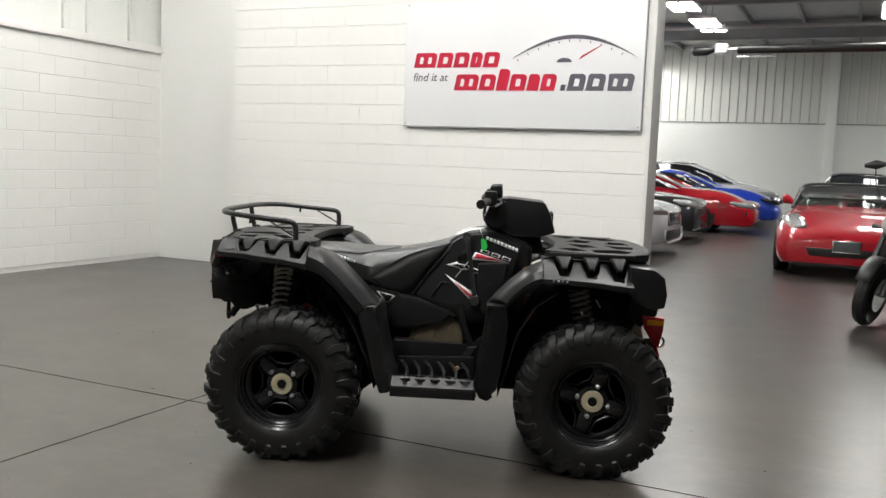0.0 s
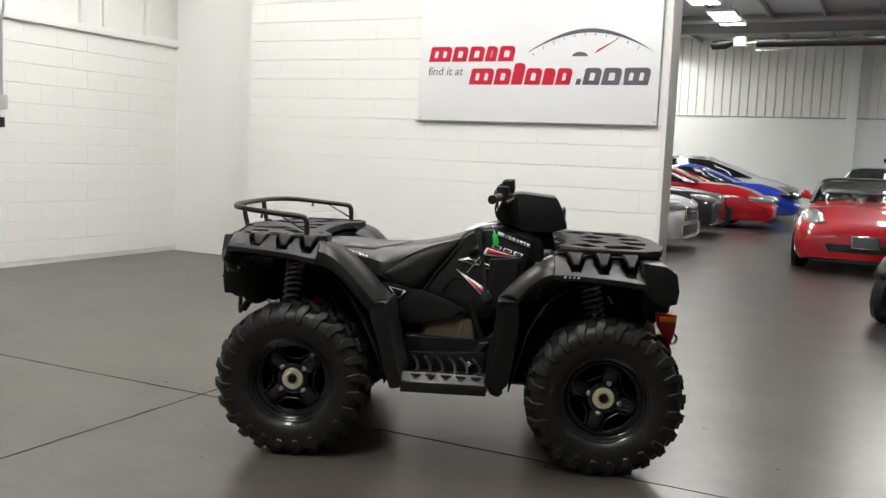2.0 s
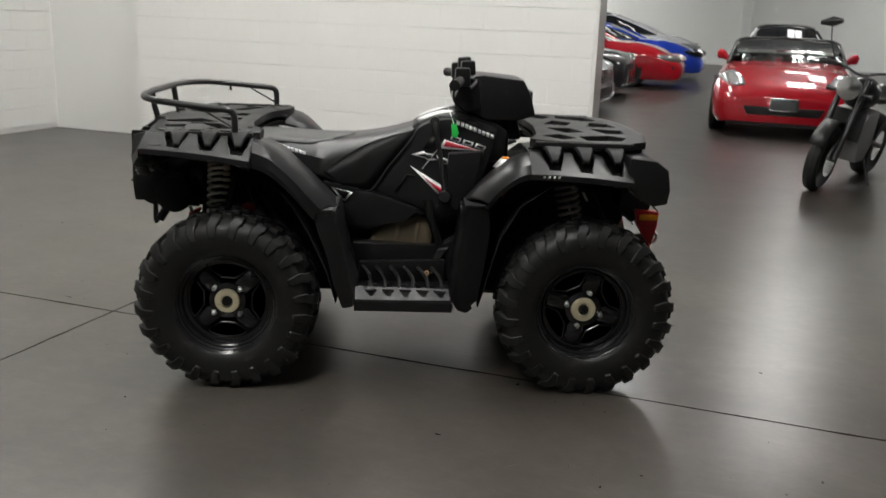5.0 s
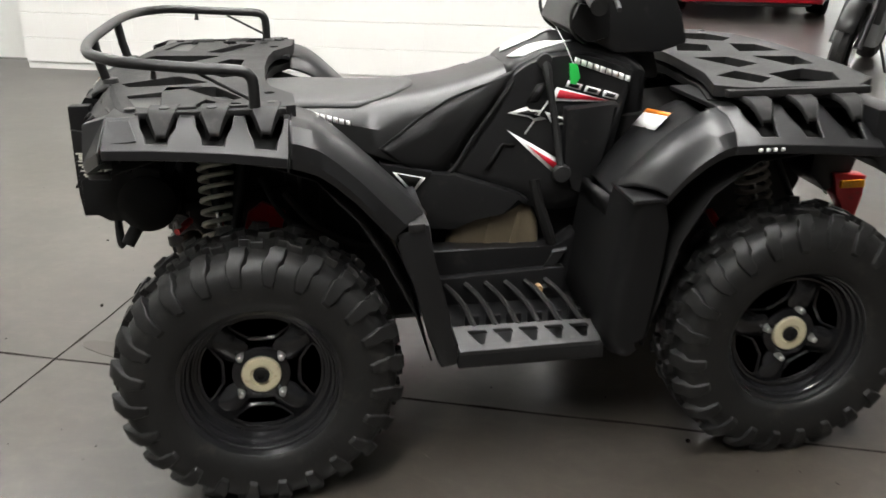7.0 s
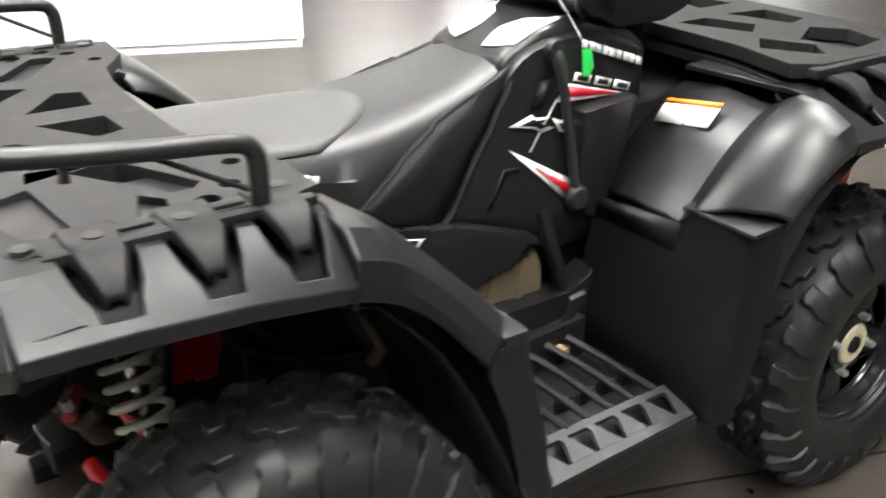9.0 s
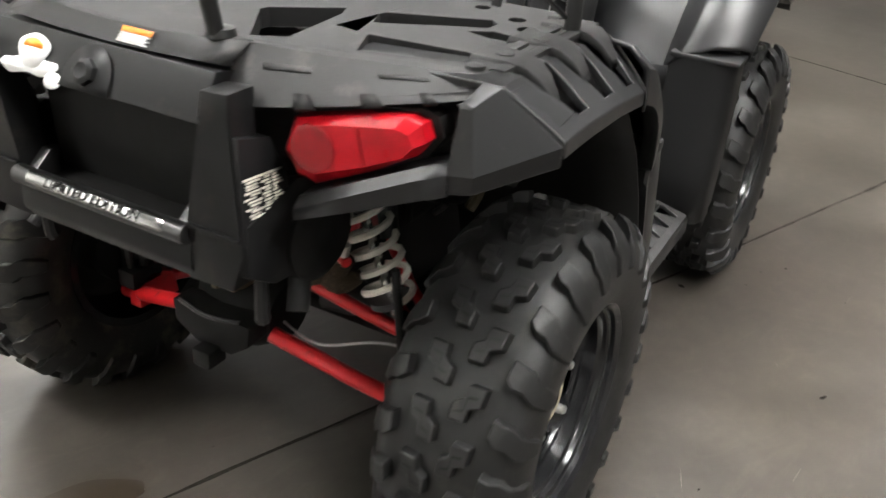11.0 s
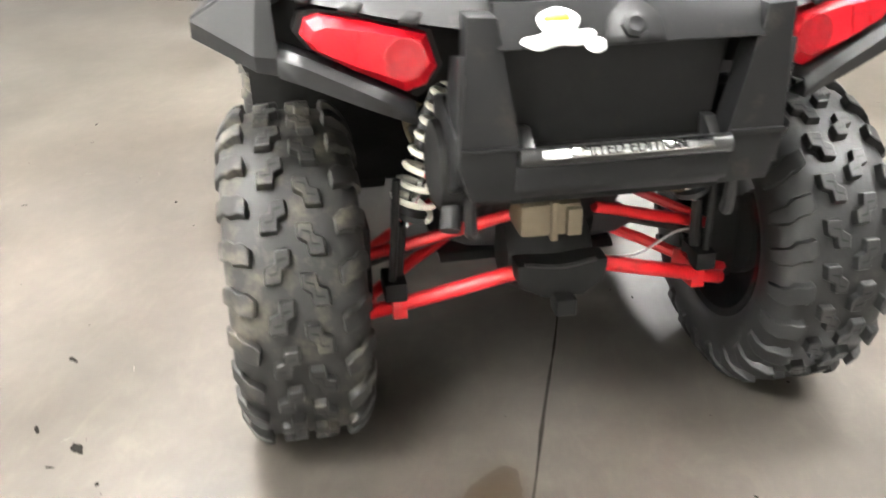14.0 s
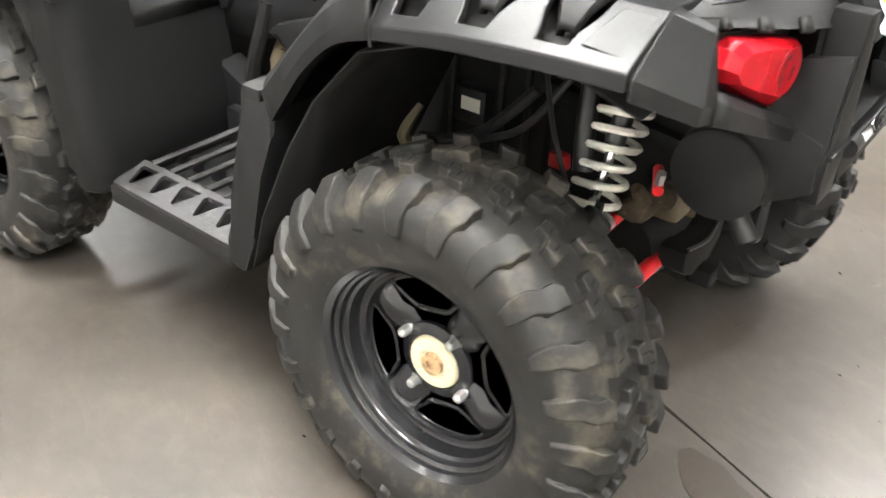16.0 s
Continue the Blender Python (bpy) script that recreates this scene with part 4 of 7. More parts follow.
SEAT_RINGS = ((-0.69, 0.14, 0.885, 0.84), (-0.665, 0.172, 0.899, 0.83), (-0.52, 0.19, 0.897, 0.80), (-0.42, 0.195, 0.890, 0.775), (-0.32, 0.19, 0.889, 0.735), (-0.22, 0.178, 0.899, 0.695), (-0.14, 0.165, 0.912, 0.705), (-0.06, 0.15, 0.931, 0.77), (0.02, 0.135, 0.957, 0.86), (0.09, 0.115, 0.985, 0.94), (0.11, 0.10, 0.978, 0.955))
rings = [seat_ring(*r) for r in SEAT_RINGS]
cols = list(zip(*rings))
seat = part("seat", loft([list(r) for r in zip(*[curve(c, 4) for c in cols])]), SEAT, atv, "black vinyl saddle seat", angle=50)


SEAT_LINE = [r[:3] for r in SEAT_RINGS[1:]]


def seat_top(x, y):
    """Height of the seat's upper surface."""
    for (x0, w0, t0), (x1, w1, t1) in zip(SEAT_LINE, SEAT_LINE[1:]):
        if x <= x1 or x1 == SEAT_LINE[-1][0]:
            t = (x - x0) / (x1 - x0)
            w, top = w0 + (w1 - w0) * t, t0 + (t1 - t0) * t
            return top - 0.030 * min(1.2, abs(y) / w) ** 5


# grained grey pad on the flat rear of the seat, rounded at its front
rows = []
for i in range(13):
    y = -0.176 + 0.352 * i / 12
    front = -0.235 - 0.175 * (abs(y) / 0.18) ** 2.2
    rows.append([(-0.655 + (front + 0.655) * j / 14, y, seat_top(-0.655 + (front + 0.655) * j / 14, y) + 0.0045) for j in range(15)])
part("seat_pad", sheet(rows), SEAT_PAD, seat, "grey grained pad on the seat", angle=60, solid=0.006)


def seat_grip(k):
    rows = []
    lowl, upl = curve([(-0.28, 0, 0.715), (-0.172, 0, 0.690), (-0.090, 0, 0.795), (0.035, 0, 0.950)], 6), curve([(-0.350, 0, 0.768), (-0.255, 0, 0.835), (-0.17, 0, 0.882), (-0.06, 0, 0.918)], 6)
    for a, b in zip(lowl, upl):
        row = []
        for t in (0, 0.3, 0.7, 1):
            p = a.lerp(b, t)
            w = 0.195
            for (x0, w0, t0), (x1, w1, t1) in zip(SEAT_LINE, SEAT_LINE[1:]):
                if x0 <= p.x <= x1:
                    s = (p.x - x0) / (x1 - x0)
                    w, top = w0 + (w1 - w0) * s, t0 + (t1 - t0) * s
                    break
            deep = top - p.z
            side = 0.96 if deep < 0.028 else 1.03 if deep < 0.065 else 1.07
            row.append((p.x, k * (w * side + 0.003 * math.sin(math.pi * t) + 0.005), p.z))
        rows.append(row)
    part("seat_panel", sheet(rows), SEAT_SIDE, seat, "grained side panel of the seat", solid=0.008)
    part("panel_gap", tube([Vector(r[0]) + Vector((0.004, k * 0.004, -0.004)) for r in rows], 0.0065, 6), LINER, seat, "dark gap beside the seat panel")
    part("seam", tube([Vector(r[-1]) + Vector((0, k * 0.002, 0)) for r in rows], 0.0026, 6), RACK, seat)


both(seat_grip)
part("seat_base", prism([(-0.64, 0.84), (-0.50, 0.79), (-0.22, 0.68), (-0.14, 0.70), (-0.2, 0.84), (-0.5, 0.87)], -0.185, 0.185, "y", 0.01), PLASTIC, seat)

# side panels of the tank, the console and the lower body
def tank_panel(k):
    def w(x, z):
        return 0.135 + 0.06 * (1 - (z - 0.58) / 0.42) + 0.05 * max(0, x)
    low = curve([(-0.165, 0, 0.690), (-0.05, 0, 0.640), (0.05, 0, 0.590), (0.15, 0, 0.575), (0.25, 0, 0.60)], 5)
    top = curve([(-0.155, 0, 0.700), (-0.065, 0, 0.828), (0.045, 0, 0.956), (0.20, 0, 0.985), (0.345, 0, 0.942)], 5)
    rows = []
    for a, b in zip(low, top):
        row = []
        for t in (0, 0.2, 0.4, 0.6, 0.8, 1.0):
            p = a.lerp(b, t)
            row.append((p.x, k * (w(p.x, p.z) + 0.006 * math.sin(math.pi * t)), p.z))
        row.append((b.x, k * (w(b.x, b.z) - 0.03), b.z + 0.012))
        rows.append(row)
    panel = part("tank_panel", sheet(rows), PLASTIC, atv, "matt black side panel with decals", solid=0.008)

    def on(x, z, lift=0.009):
        return (x, k * (w(x, z) + lift), z)

    def decal(name, pts, material, label="", lift=0.009):
        bm = bmesh.new()
        vs = [bm.verts.new(on(x, z, lift)) for x, z in pts]
        bm.faces.new(vs)
        part(name, bm, material, panel, label, solid=0.0015)

    decal("arrow_decal", [(-0.005, 0.798), (0.165, 0.700), (0.142, 0.660)], WHITE, "white arrow-shaped decal")
    decal("arrow_core", [(0.050, 0.757), (0.153, 0.692), (0.144, 0.673)], RED, "red core of the arrow", 0.0115)
    decal("wedge_decal", [(0.133, 0.906), (0.292, 0.864), (0.114, 0.870)], WHITE, "white wedge decal")
    decal("wedge_core", [(0.140, 0.900), (0.276, 0.867), (0.131, 0.878)], RED, "red wedge", 0.0115)
    # slanted model badges as plain outlined blocks
    def badge(name, pts, mtl, k0):
        cx, cz = sum(p[0] for p in pts) / len(pts), sum(p[1] for p in pts) / len(pts)
        decal(name, pts, mtl, "", 0.0105)
        decal("badge_core", [(cx + (x - cx) * k0, cz + (z - cz) * k0 * 0.9) for x, z in pts], PLASTIC, "", 0.0122)

    badge("badge", [(-0.002, 0.841), (0.052, 0.857), (0.060, 0.849), (0.096, 0.846), (0.074, 0.836), (0.106, 0.823), (0.072, 0.818), (0.056, 0.829)], WHITE, 0.62)
    badge("badge", [(0.100, 0.843), (0.157, 0.824), (0.160, 0.808), (0.138, 0.806), (0.116, 0.814)], WHITE, 0.62)
    decal("badge_stroke", [(0.044, 0.785), (0.048, 0.783), (0.118, 0.876), (0.114, 0.878)], WHITE)
    for i in range(3):
        x, z = 0.156 + 0.050 * i, 0.924 - 0.0137 * i
        badge("number_block", [(x, z - 0.017), (x + 0.040, z - 0.028), (x + 0.047, z - 0.013), (x + 0.007, z - 0.001)], WHITE, 0.66)
    for i in range(9):
        x = 0.180 + 0.0172 * i
        z = 0.974 - 0.345 * (x - 0.180)
        decal("name_bar", [(x, z - 0.007), (x + 0.0135, z - 0.0115), (x + 0.0155, z + 0.004), (x + 0.002, z + 0.009)], WHITE, "", 0.011)
    # moulded recesses, put on as flat dark sheets that stand for their shade
    decal("slot", [(0.079, 0.915), (0.112, 0.919), (0.080, 0.866), (0.050, 0.866)], LINER, "flat dark sheet for the shade in a slot of the side panel")
    decal("slot_floor", [(0.084, 0.910), (0.105, 0.913), (0.079, 0.871), (0.060, 0.871)], PLASTIC, "", 0.0105)
    decal("recess", [(-0.020, 0.763), (0.020, 0.758), (0.018, 0.750), (-0.012, 0.753), (-0.052, 0.693), (-0.066, 0.691)], LINER, "flat dark sheet for the shade in a moulded recess")
    part("knee_panel", prism([(0.150, 0.855), (0.296, 0.868), (0.262, 0.79), (0.252, 0.67), (0.215, 0.615), (0.175, 0.63), (0.150, 0.70)], k * 0.15, k * 0.213, "y", 0.010), PLASTIC, panel, "matt black raised knee panel")
    return panel


both(tank_panel)
# console between the panels, with its pale pads in front of the seat
part("console", prism([(-0.005, 0.93), (0.012, 0.963), (0.10, 1.003), (0.20, 1.02), (0.33, 0.99), (0.40, 0.94), (0.40, 0.80), (0.06, 0.80)], -0.128, 0.128, "y", 0.03, seg=3), GLOSS, atv, "black console behind the handlebar")
def console_pad(k):
    rows = [[(0.020, k * 0.045, 0.9715), (0.028, k * 0.075, 0.9755), (0.050, k * 0.112, 0.982)], [(0.075, k * 0.028, 0.9965), (0.085, k * 0.07, 1.001), (0.100, k * 0.112, 1.003)], [(0.125, k * 0.05, 1.012), (0.150, k * 0.085, 1.016), (0.185, k * 0.100, 1.020)]]
    part("console_decal", sheet(soft_grid(rows, 3)), WHITE, atv, "pale decal on the console", solid=0.004)


both(console_pad)


def lower_body(k):
    part("under_seat_cover", prism([(-0.31, 0.665), (-0.24, 0.700), (-0.15, 0.690), (0.03, 0.628), (0.065, 0.602), (-0.02, 0.588), (-0.09, 0.560), (-0.15, 0.530), (-0.24, 0.540), (-0.30, 0.61)], k * 0.10, k * 0.215, "y", 0.016), PLASTIC, atv, "black cover below the seat")
    part("foot_well_side", prism([(-0.23, 0.488), (0.13, 0.470), (0.19, 0.52), (0.21, 0.335), (-0.21, 0.335)], k * 0.17, k * 0.235, "y", 0.008), PLASTIC, atv, "black side of the foot well")
    part("engine_case", prism([(-0.17, 0.455), (-0.15, 0.53), (-0.03, 0.595), (0.035, 0.600), (0.075, 0.575), (0.095, 0.53), (0.10, 0.455)], k * 0.10, k * 0.185, "y", 0.026, seg=3), ALLOY, atv, "tan dusty engine case")
    # shield-shaped badge on the cover
    def tri(name, pts, mtl, lift):
        bm = bmesh.new()
        bm.faces.new([bm.verts.new((x, k * (0.2165 + lift), z)) for x, z in pts])
        part(name, bm, mtl, atv, solid=0.0015)
    tri("side_badge", [(-0.318, 0.708), (-0.230, 0.688), (-0.260, 0.652), (-0.276, 0.656)], WHITE, 0.004)
    tri("side_badge_core", [(-0.306, 0.7035), (-0.242, 0.6885), (-0.262, 0.6605), (-0.273, 0.6635)], LINER, 0.006)
    part("badge_plate", prism([(-0.35, 0.73), (-0.21, 0.70), (-0.26, 0.64), (-0.30, 0.655)], k * 0.17, k * 0.217, "y", 0.002), PLASTIC, atv)
    # row of white maker's bars on the seat side
    for i in range(7):
        x, z = -0.528 + 0.0158 * i, 0.8745 - 0.0046 * i
        bm = bmesh.new()
        bm.faces.new([bm.verts.new((px, k * 0.203, pz)) for px, pz in ((x, z), (x + 0.0118, z - 0.0034), (x + 0.0118, z - 0.0184), (x, z - 0.0150))])
        part("maker_bar", bm, WHITE, seat, "white bars on the seat side" if i == 0 else "", solid=0.0015)
    # foot plate with curved ribs and a serrated outer edge that slopes outwards
    base = part("foot_plate", prism([(-0.20, 0.312), (-0.20, 0.330), (0.175, 0.330), (0.175, 0.312)], k * 0.225, k * 0.548, "y", 0.004), PLASTIC, atv, "grey worn foot plate")
    out, holes = [(-0.205, -0.085), (0.172, -0.080), (0.165, 0.0), (-0.195, 0.006)], []
    for i in range(5):
        x = -0.165 + 0.066 * i
        holes.append([(x, -0.066), (x + 0.046, -0.066), (x + 0.050, -0.058), (x + 0.034, -0.016), (x + 0.026, -0.016)])
    m = Matrix.Translation((0, k * 0.556, 0.348)) @ Matrix(((1, 0, 0, 0), (0, k, 0, 0), (0, -0.28, 1, 0), (0, 0, 0, 1)))
    part("edge_grip", plate(out, holes, 0.010, m=m), FOOT, base, "grey serrated edge grip", bevel=0.002)
    part("edge_skirt", prism([(-0.20, 0.298), (-0.20, 0.340), (0.172, 0.340), (0.172, 0.300)], k * 0.535, k * 0.560, "y", 0.006), PLASTIC, base)
    for i in range(6):
        x = -0.165 + 0.056 * i
        pts = curve([(x - 0.020, k * 0.262, 0.392), (x + 0.002, k * 0.296, 0.378), (x + 0.018, k * 0.36, 0.368), (x + 0.022, k * 0.476, 0.366)], 4)
        part("rib", tube(pts, 0.0082, 6), RACK, base)
        part("cleat", box(x + 0.012, x + 0.052, k * 0.39 - 0.006, k * 0.39 + 0.006, 0.328, 0.358, 0.003), PLASTIC, base)
    part("heel_panel", prism([(-0.20, 0.330), (-0.20, 0.41), (0.15, 0.425), (0.15, 0.330)], k * 0.232, k * 0.262, "y", 0.006), PLASTIC, base)
    if k < 0:
        pedal = part("brake_pedal", sheet([[(0.165, -0.232, 0.476), (0.122, -0.232, 0.470)], [(0.160, -0.246, 0.470), (0.118, -0.246, 0.464)], [(0.128, -0.250, 0.425), (0.090, -0.250, 0.418)], [(0.108, -0.252, 0.385), (0.078, -0.252, 0.378)], [(0.100, -0.275, 0.372), (0.070, -0.275, 0.365)]]), STEEL_DARK, atv, "dark steel brake pedal lever", solid=0.005, bevel=0.002)
        part("pedal_pin", tube([(0.076, -0.250, 0.372), (0.076, -0.285, 0.372)], 0.010, 10), HUB_RUST, pedal, "rusty pin")
    for dx in (-0.055, 0.02):
        part("case_rib", prism([(dx - 0.012, 0.47), (dx + 0.012, 0.47), (dx + 0.026, 0.565), (dx + 0.010, 0.567)], k * 0.184, k * 0.191, "y", 0.003), ALLOY, atv)
    part("case_hose", tube(curve([(0.075, k * 0.19, 0.66), (0.085, k * 0.20, 0.60), (0.105, k * 0.205, 0.54), (0.13, k * 0.20, 0.47)], 4), 0.016, 8), LINER, atv, "black hose beside the engine case")


both(lower_body)
# solid dark fill in place of frame and engine, so no light leaks through
part("body_fill", prism([(-0.86, 0.86), (-0.50, 0.78), (0.10, 0.80), (0.84, 0.86), (0.90, 0.60), (0.80, 0.40), (0.55, 0.285), (-0.55, 0.285), (-0.70, 0.40), (-0.86, 0.56)], -0.135, 0.135, "y", 0.02), LINER, atv, "solid dark block filling the place of frame and engine bay")
part("skid_plate", prism([(-0.60, 0.27), (0.58, 0.27), (0.74, 0.36), (0.72, 0.375), (0.56, 0.285), (-0.58, 0.285)], -0.20, 0.20, "y", 0.004), STEEL_DARK, atv)
def well_clutter(k):
    """Boxes, hoses and brackets seen over the rear tyre."""
    air = part("air_box", box(-0.60, -0.36, min(k * 0.08, k * 0.155), max(k * 0.08, k * 0.155), 0.46, 0.72, 0.02), LINER, atv, "black air box")
    for x in (-0.565, -0.51, -0.40):
        part("box_rib", prism([(x, 0.48), (x + 0.010, 0.48), (x + 0.010, 0.71), (x, 0.71)], k * 0.150, k * 0.168, "y", 0.002), RACK, air)
    if k > 0:
        fuse = part("fuse_box", box(-0.485, -0.415, min(k * 0.15, k * 0.185), max(k * 0.15, k * 0.185), 0.545, 0.615, 0.006), PLASTIC, atv, "small black fuse box")
        part("fuse_label", box(-0.474, -0.432, min(k * 0.1845, k * 0.1862), max(k * 0.1845, k * 0.1862), 0.572, 0.598), SPRING, fuse, "pale label")
    part("hose_end", tube(curve([(-0.345, k * 0.20, 0.56), (-0.335, k * 0.222, 0.525), (-0.325, k * 0.222, 0.495), (-0.34, k * 0.21, 0.46)], 4), 0.013, 10), ALLOY, atv, "tan dusty hose end")
    part("hose", tube(curve([(-0.60, k * 0.20, 0.66), (-0.52, k * 0.225, 0.57), (-0.43, k * 0.225, 0.52), (-0.36, k * 0.21, 0.50)], 4), 0.011, 8), RUBBER_TAG, atv, "black rubber hose")
    part("hose", tube(curve([(-0.66, k * 0.19, 0.70), (-0.60, k * 0.235, 0.60), (-0.50, k * 0.24, 0.545), (-0.47, k * 0.20, 0.50)], 4), 0.007, 8), RUBBER_TAG, atv)
    part("reservoir", tube(curve([(-0.70, k * 0.20, 0.74), (-0.715, k * 0.232, 0.66), (-0.735, k * 0.262, 0.575)], 3), 0.017, 12), GLOSS, atv, "black shock reservoir")
    if k < 0:
        part("mount_plate", prism([(-0.72, 0.53), (-0.62, 0.53), (-0.60, 0.60), (-0.66, 0.63), (-0.70, 0.60)], k * 0.165, k * 0.185, "y", 0.006), RED_ARM, atv, "red frame plate")


both(well_clutter)


# racks
def rack_teeth(parent, xs, k, z0):
    for x in xs:
        # a tapered finger that reaches from the rack into the fender's pocket
        rows = []
        for y, z, w in ((0.455, z0 + 0.012, 0.038), (0.505, z0 + 0.011, 0.035), (0.530, z0 + 0.006, 0.031), (0.548, z0 - 0.008, 0.022), (0.562, z0 - 0.026, 0.014), (0.566, z0 - 0.034, 0.011)):
            rows.append([(x - w, k * y, z - 0.010), (x - 0.8 * w, k * y, z), (x - 0.45 * w, k * y, z - 0.001), (x + 0.45 * w, k * y, z - 0.001), (x + 0.8 * w, k * y, z), (x + w, k * y, z - 0.010)])
        part("rack_finger", sheet(rows), RACK, parent, solid=0.010)


rear_side = [(-0.555, 0.478), (-0.60, 0.496), (-0.895, 0.500), (-0.925, 0.478), (-0.968, 0.310), (-1.008, 0.190), (-1.038, 0.090)]
rear_out = [(x, -y) for x, y in rear_side] + [(-1.045, 0)] + rear_side[::-1] + [(-0.56, 0.36), (-0.615, 0.26), (-0.63, 0.16), (-0.635, 0), (-0.63, -0.16), (-0.615, -0.26), (-0.56, -0.36)]
half_holes = [
    [(-0.975, 0.183), (-0.951, 0.226), (-0.800, 0.205), (-0.768, 0.190), (-0.842, 0.105), (-0.860, 0.104)],
    [(-0.939, 0.328), (-0.902, 0.448), (-0.856, 0.468), (-0.850, 0.440), (-0.866, 0.296)],
    [(-0.810, 0.266), (-0.720, 0.404), (-0.692, 0.404), (-0.676, 0.388), (-0.745, 0.252), (-0.762, 0.246)],
    [(-0.757, 0.389), (-0.777, 0.460), (-0.740, 0.480), (-0.732, 0.420)],
    [(-0.800, 0.035), (-0.735, 0.135), (-0.695, 0.120), (-0.700, 0.035)],
    circle(0.016, 10, -0.690, 0.452), circle(0.014, 10, -0.648, 0.415), circle(0.013, 10, -0.615, 0.34),
]
holes = [[(x, k * y) for x, y in h] for h in half_holes for k in (-1, 1)]
rear_rack = part("rear_rack", plate(rear_out, holes, 0.030, m=Matrix.Translation((0, 0, 0.952))), RACK, atv, "grey-black moulded rear rack", bevel=0.004)
part("rack_tray", plate([(x * 0.985 - 0.012, y * 0.97) for x, y in rear_out], [], 0.02, m=Matrix.Translation((0, 0, 0.905))), LINER, rear_rack, "dark tray under the rack")
for k in (-1, 1):
    rack_teeth(rear_rack, (-0.838, -0.728, -0.620), k, 0.945)
    part("side_rail", box(-0.895, -0.575, k * 0.508 - 0.009, k * 0.508 + 0.009, 0.940, 0.953, 0.003), RACK, rear_rack)
    for x in (-0.79, -0.68):
        part("rack_rib", box(x - 0.022, x + 0.022, k * 0.482 - 0.008, k * 0.482 + 0.008, 0.950, 0.957, 0.002), RACK, rear_rack)
    for x, y in ((-0.908, 0.482), (-0.835, 0.487), (-0.735, 0.492), (-0.605, 0.46)):
        part("rack_bolt", lathe([(0.001, 0.006), (0.012, 0.005), (0.013, 0.0)], 12, m=Matrix.Translation((x, k * y, 0.952)) @ Matrix.Rotation(radians(90), 4, "X")), STEEL_DARK, rear_rack)
# skirt under the back edge of the rack: the outer lengths hang deep, the middle is a shallow band over the lid
SKIRT = ((-0.905, 0.500, -0.925, 0.520, 0.942), (-0.925, 0.488, -0.955, 0.526, 0.935), (-0.944, 0.442, -0.974, 0.485, 0.927), (-0.960, 0.385, -0.994, 0.441, 0.920), (-0.980, 0.312, -1.022, 0.365, 0.907), (-0.996, 0.232, -1.042, 0.285, 0.893), (-1.006, 0.182, -1.060, 0.214, 0.884))


def rack_skirt(k):
    def at(s, t, lift=0.0):
        i = min(int(s), len(SKIRT) - 2)
        a, b = SKIRT[i], SKIRT[i + 1]
        x0, y0, x1, y1, low = [p + (q - p) * (s - i) for p, q in zip(a, b)]
        return Vector((x0 + (x1 - x0) * t - 0.80 * lift, k * (y0 + (y1 - y0) * t + 0.58 * lift), 0.951 + (low - 0.951) * t))

    rows = []
    for i in range(len(SKIRT)):
        top = at(i, 0)
        rows.append([top + Vector((0.012, -k * 0.008, 0.002)), top, at(i, 0.3), at(i, 0.65), at(i, 1.0), at(i, 1.0, -0.012)])
    part("rack_skirt", sheet(rows), RACK, rear_rack, "grey rear skirt of the rack", solid=0.008, bevel=0.0015, angle=16)
    for s in (2.5, 3.55, 4.6):
        part("skirt_notch", sheet([[at(s - 0.12, 0.80, 0.002), at(s + 0.12, 0.80, 0.002)], [at(s - 0.16, 1.06, 0.003), at(s + 0.16, 1.06, 0.003)]]), LINER, rear_rack, solid=0.006)
    for s0, s1 in ((2.2, 3.25), (4.35, 5.25)):
        part("skirt_rib", sheet([[at(s0, 0.28, 0.001), at(s1, 0.28, 0.001)], [at(s0 + 0.02, 0.36, 0.003), at(s1 - 0.02, 0.36, 0.003)], [at(s0 + 0.02, 0.40, 0.001), at(s1 - 0.02, 0.40, 0.001)]]), RACK, rear_rack, solid=0.003)


both(rack_skirt)
rows = []
for y in (-0.206, -0.15, -0.08, 0, 0.08, 0.15, 0.206):
    top = -1.045 + 0.9 * y * y
    low = -1.064 + 0.45 * y * y
    rows.append([(top + 0.012, y, 0.9535), (top, y, 0.951), (low, y, 0.930), (low + 0.012, y, 0.928)])
part("rack_band", sheet(rows), RACK, rear_rack, "grey sloping band above the lid", solid=0.008, angle=22)
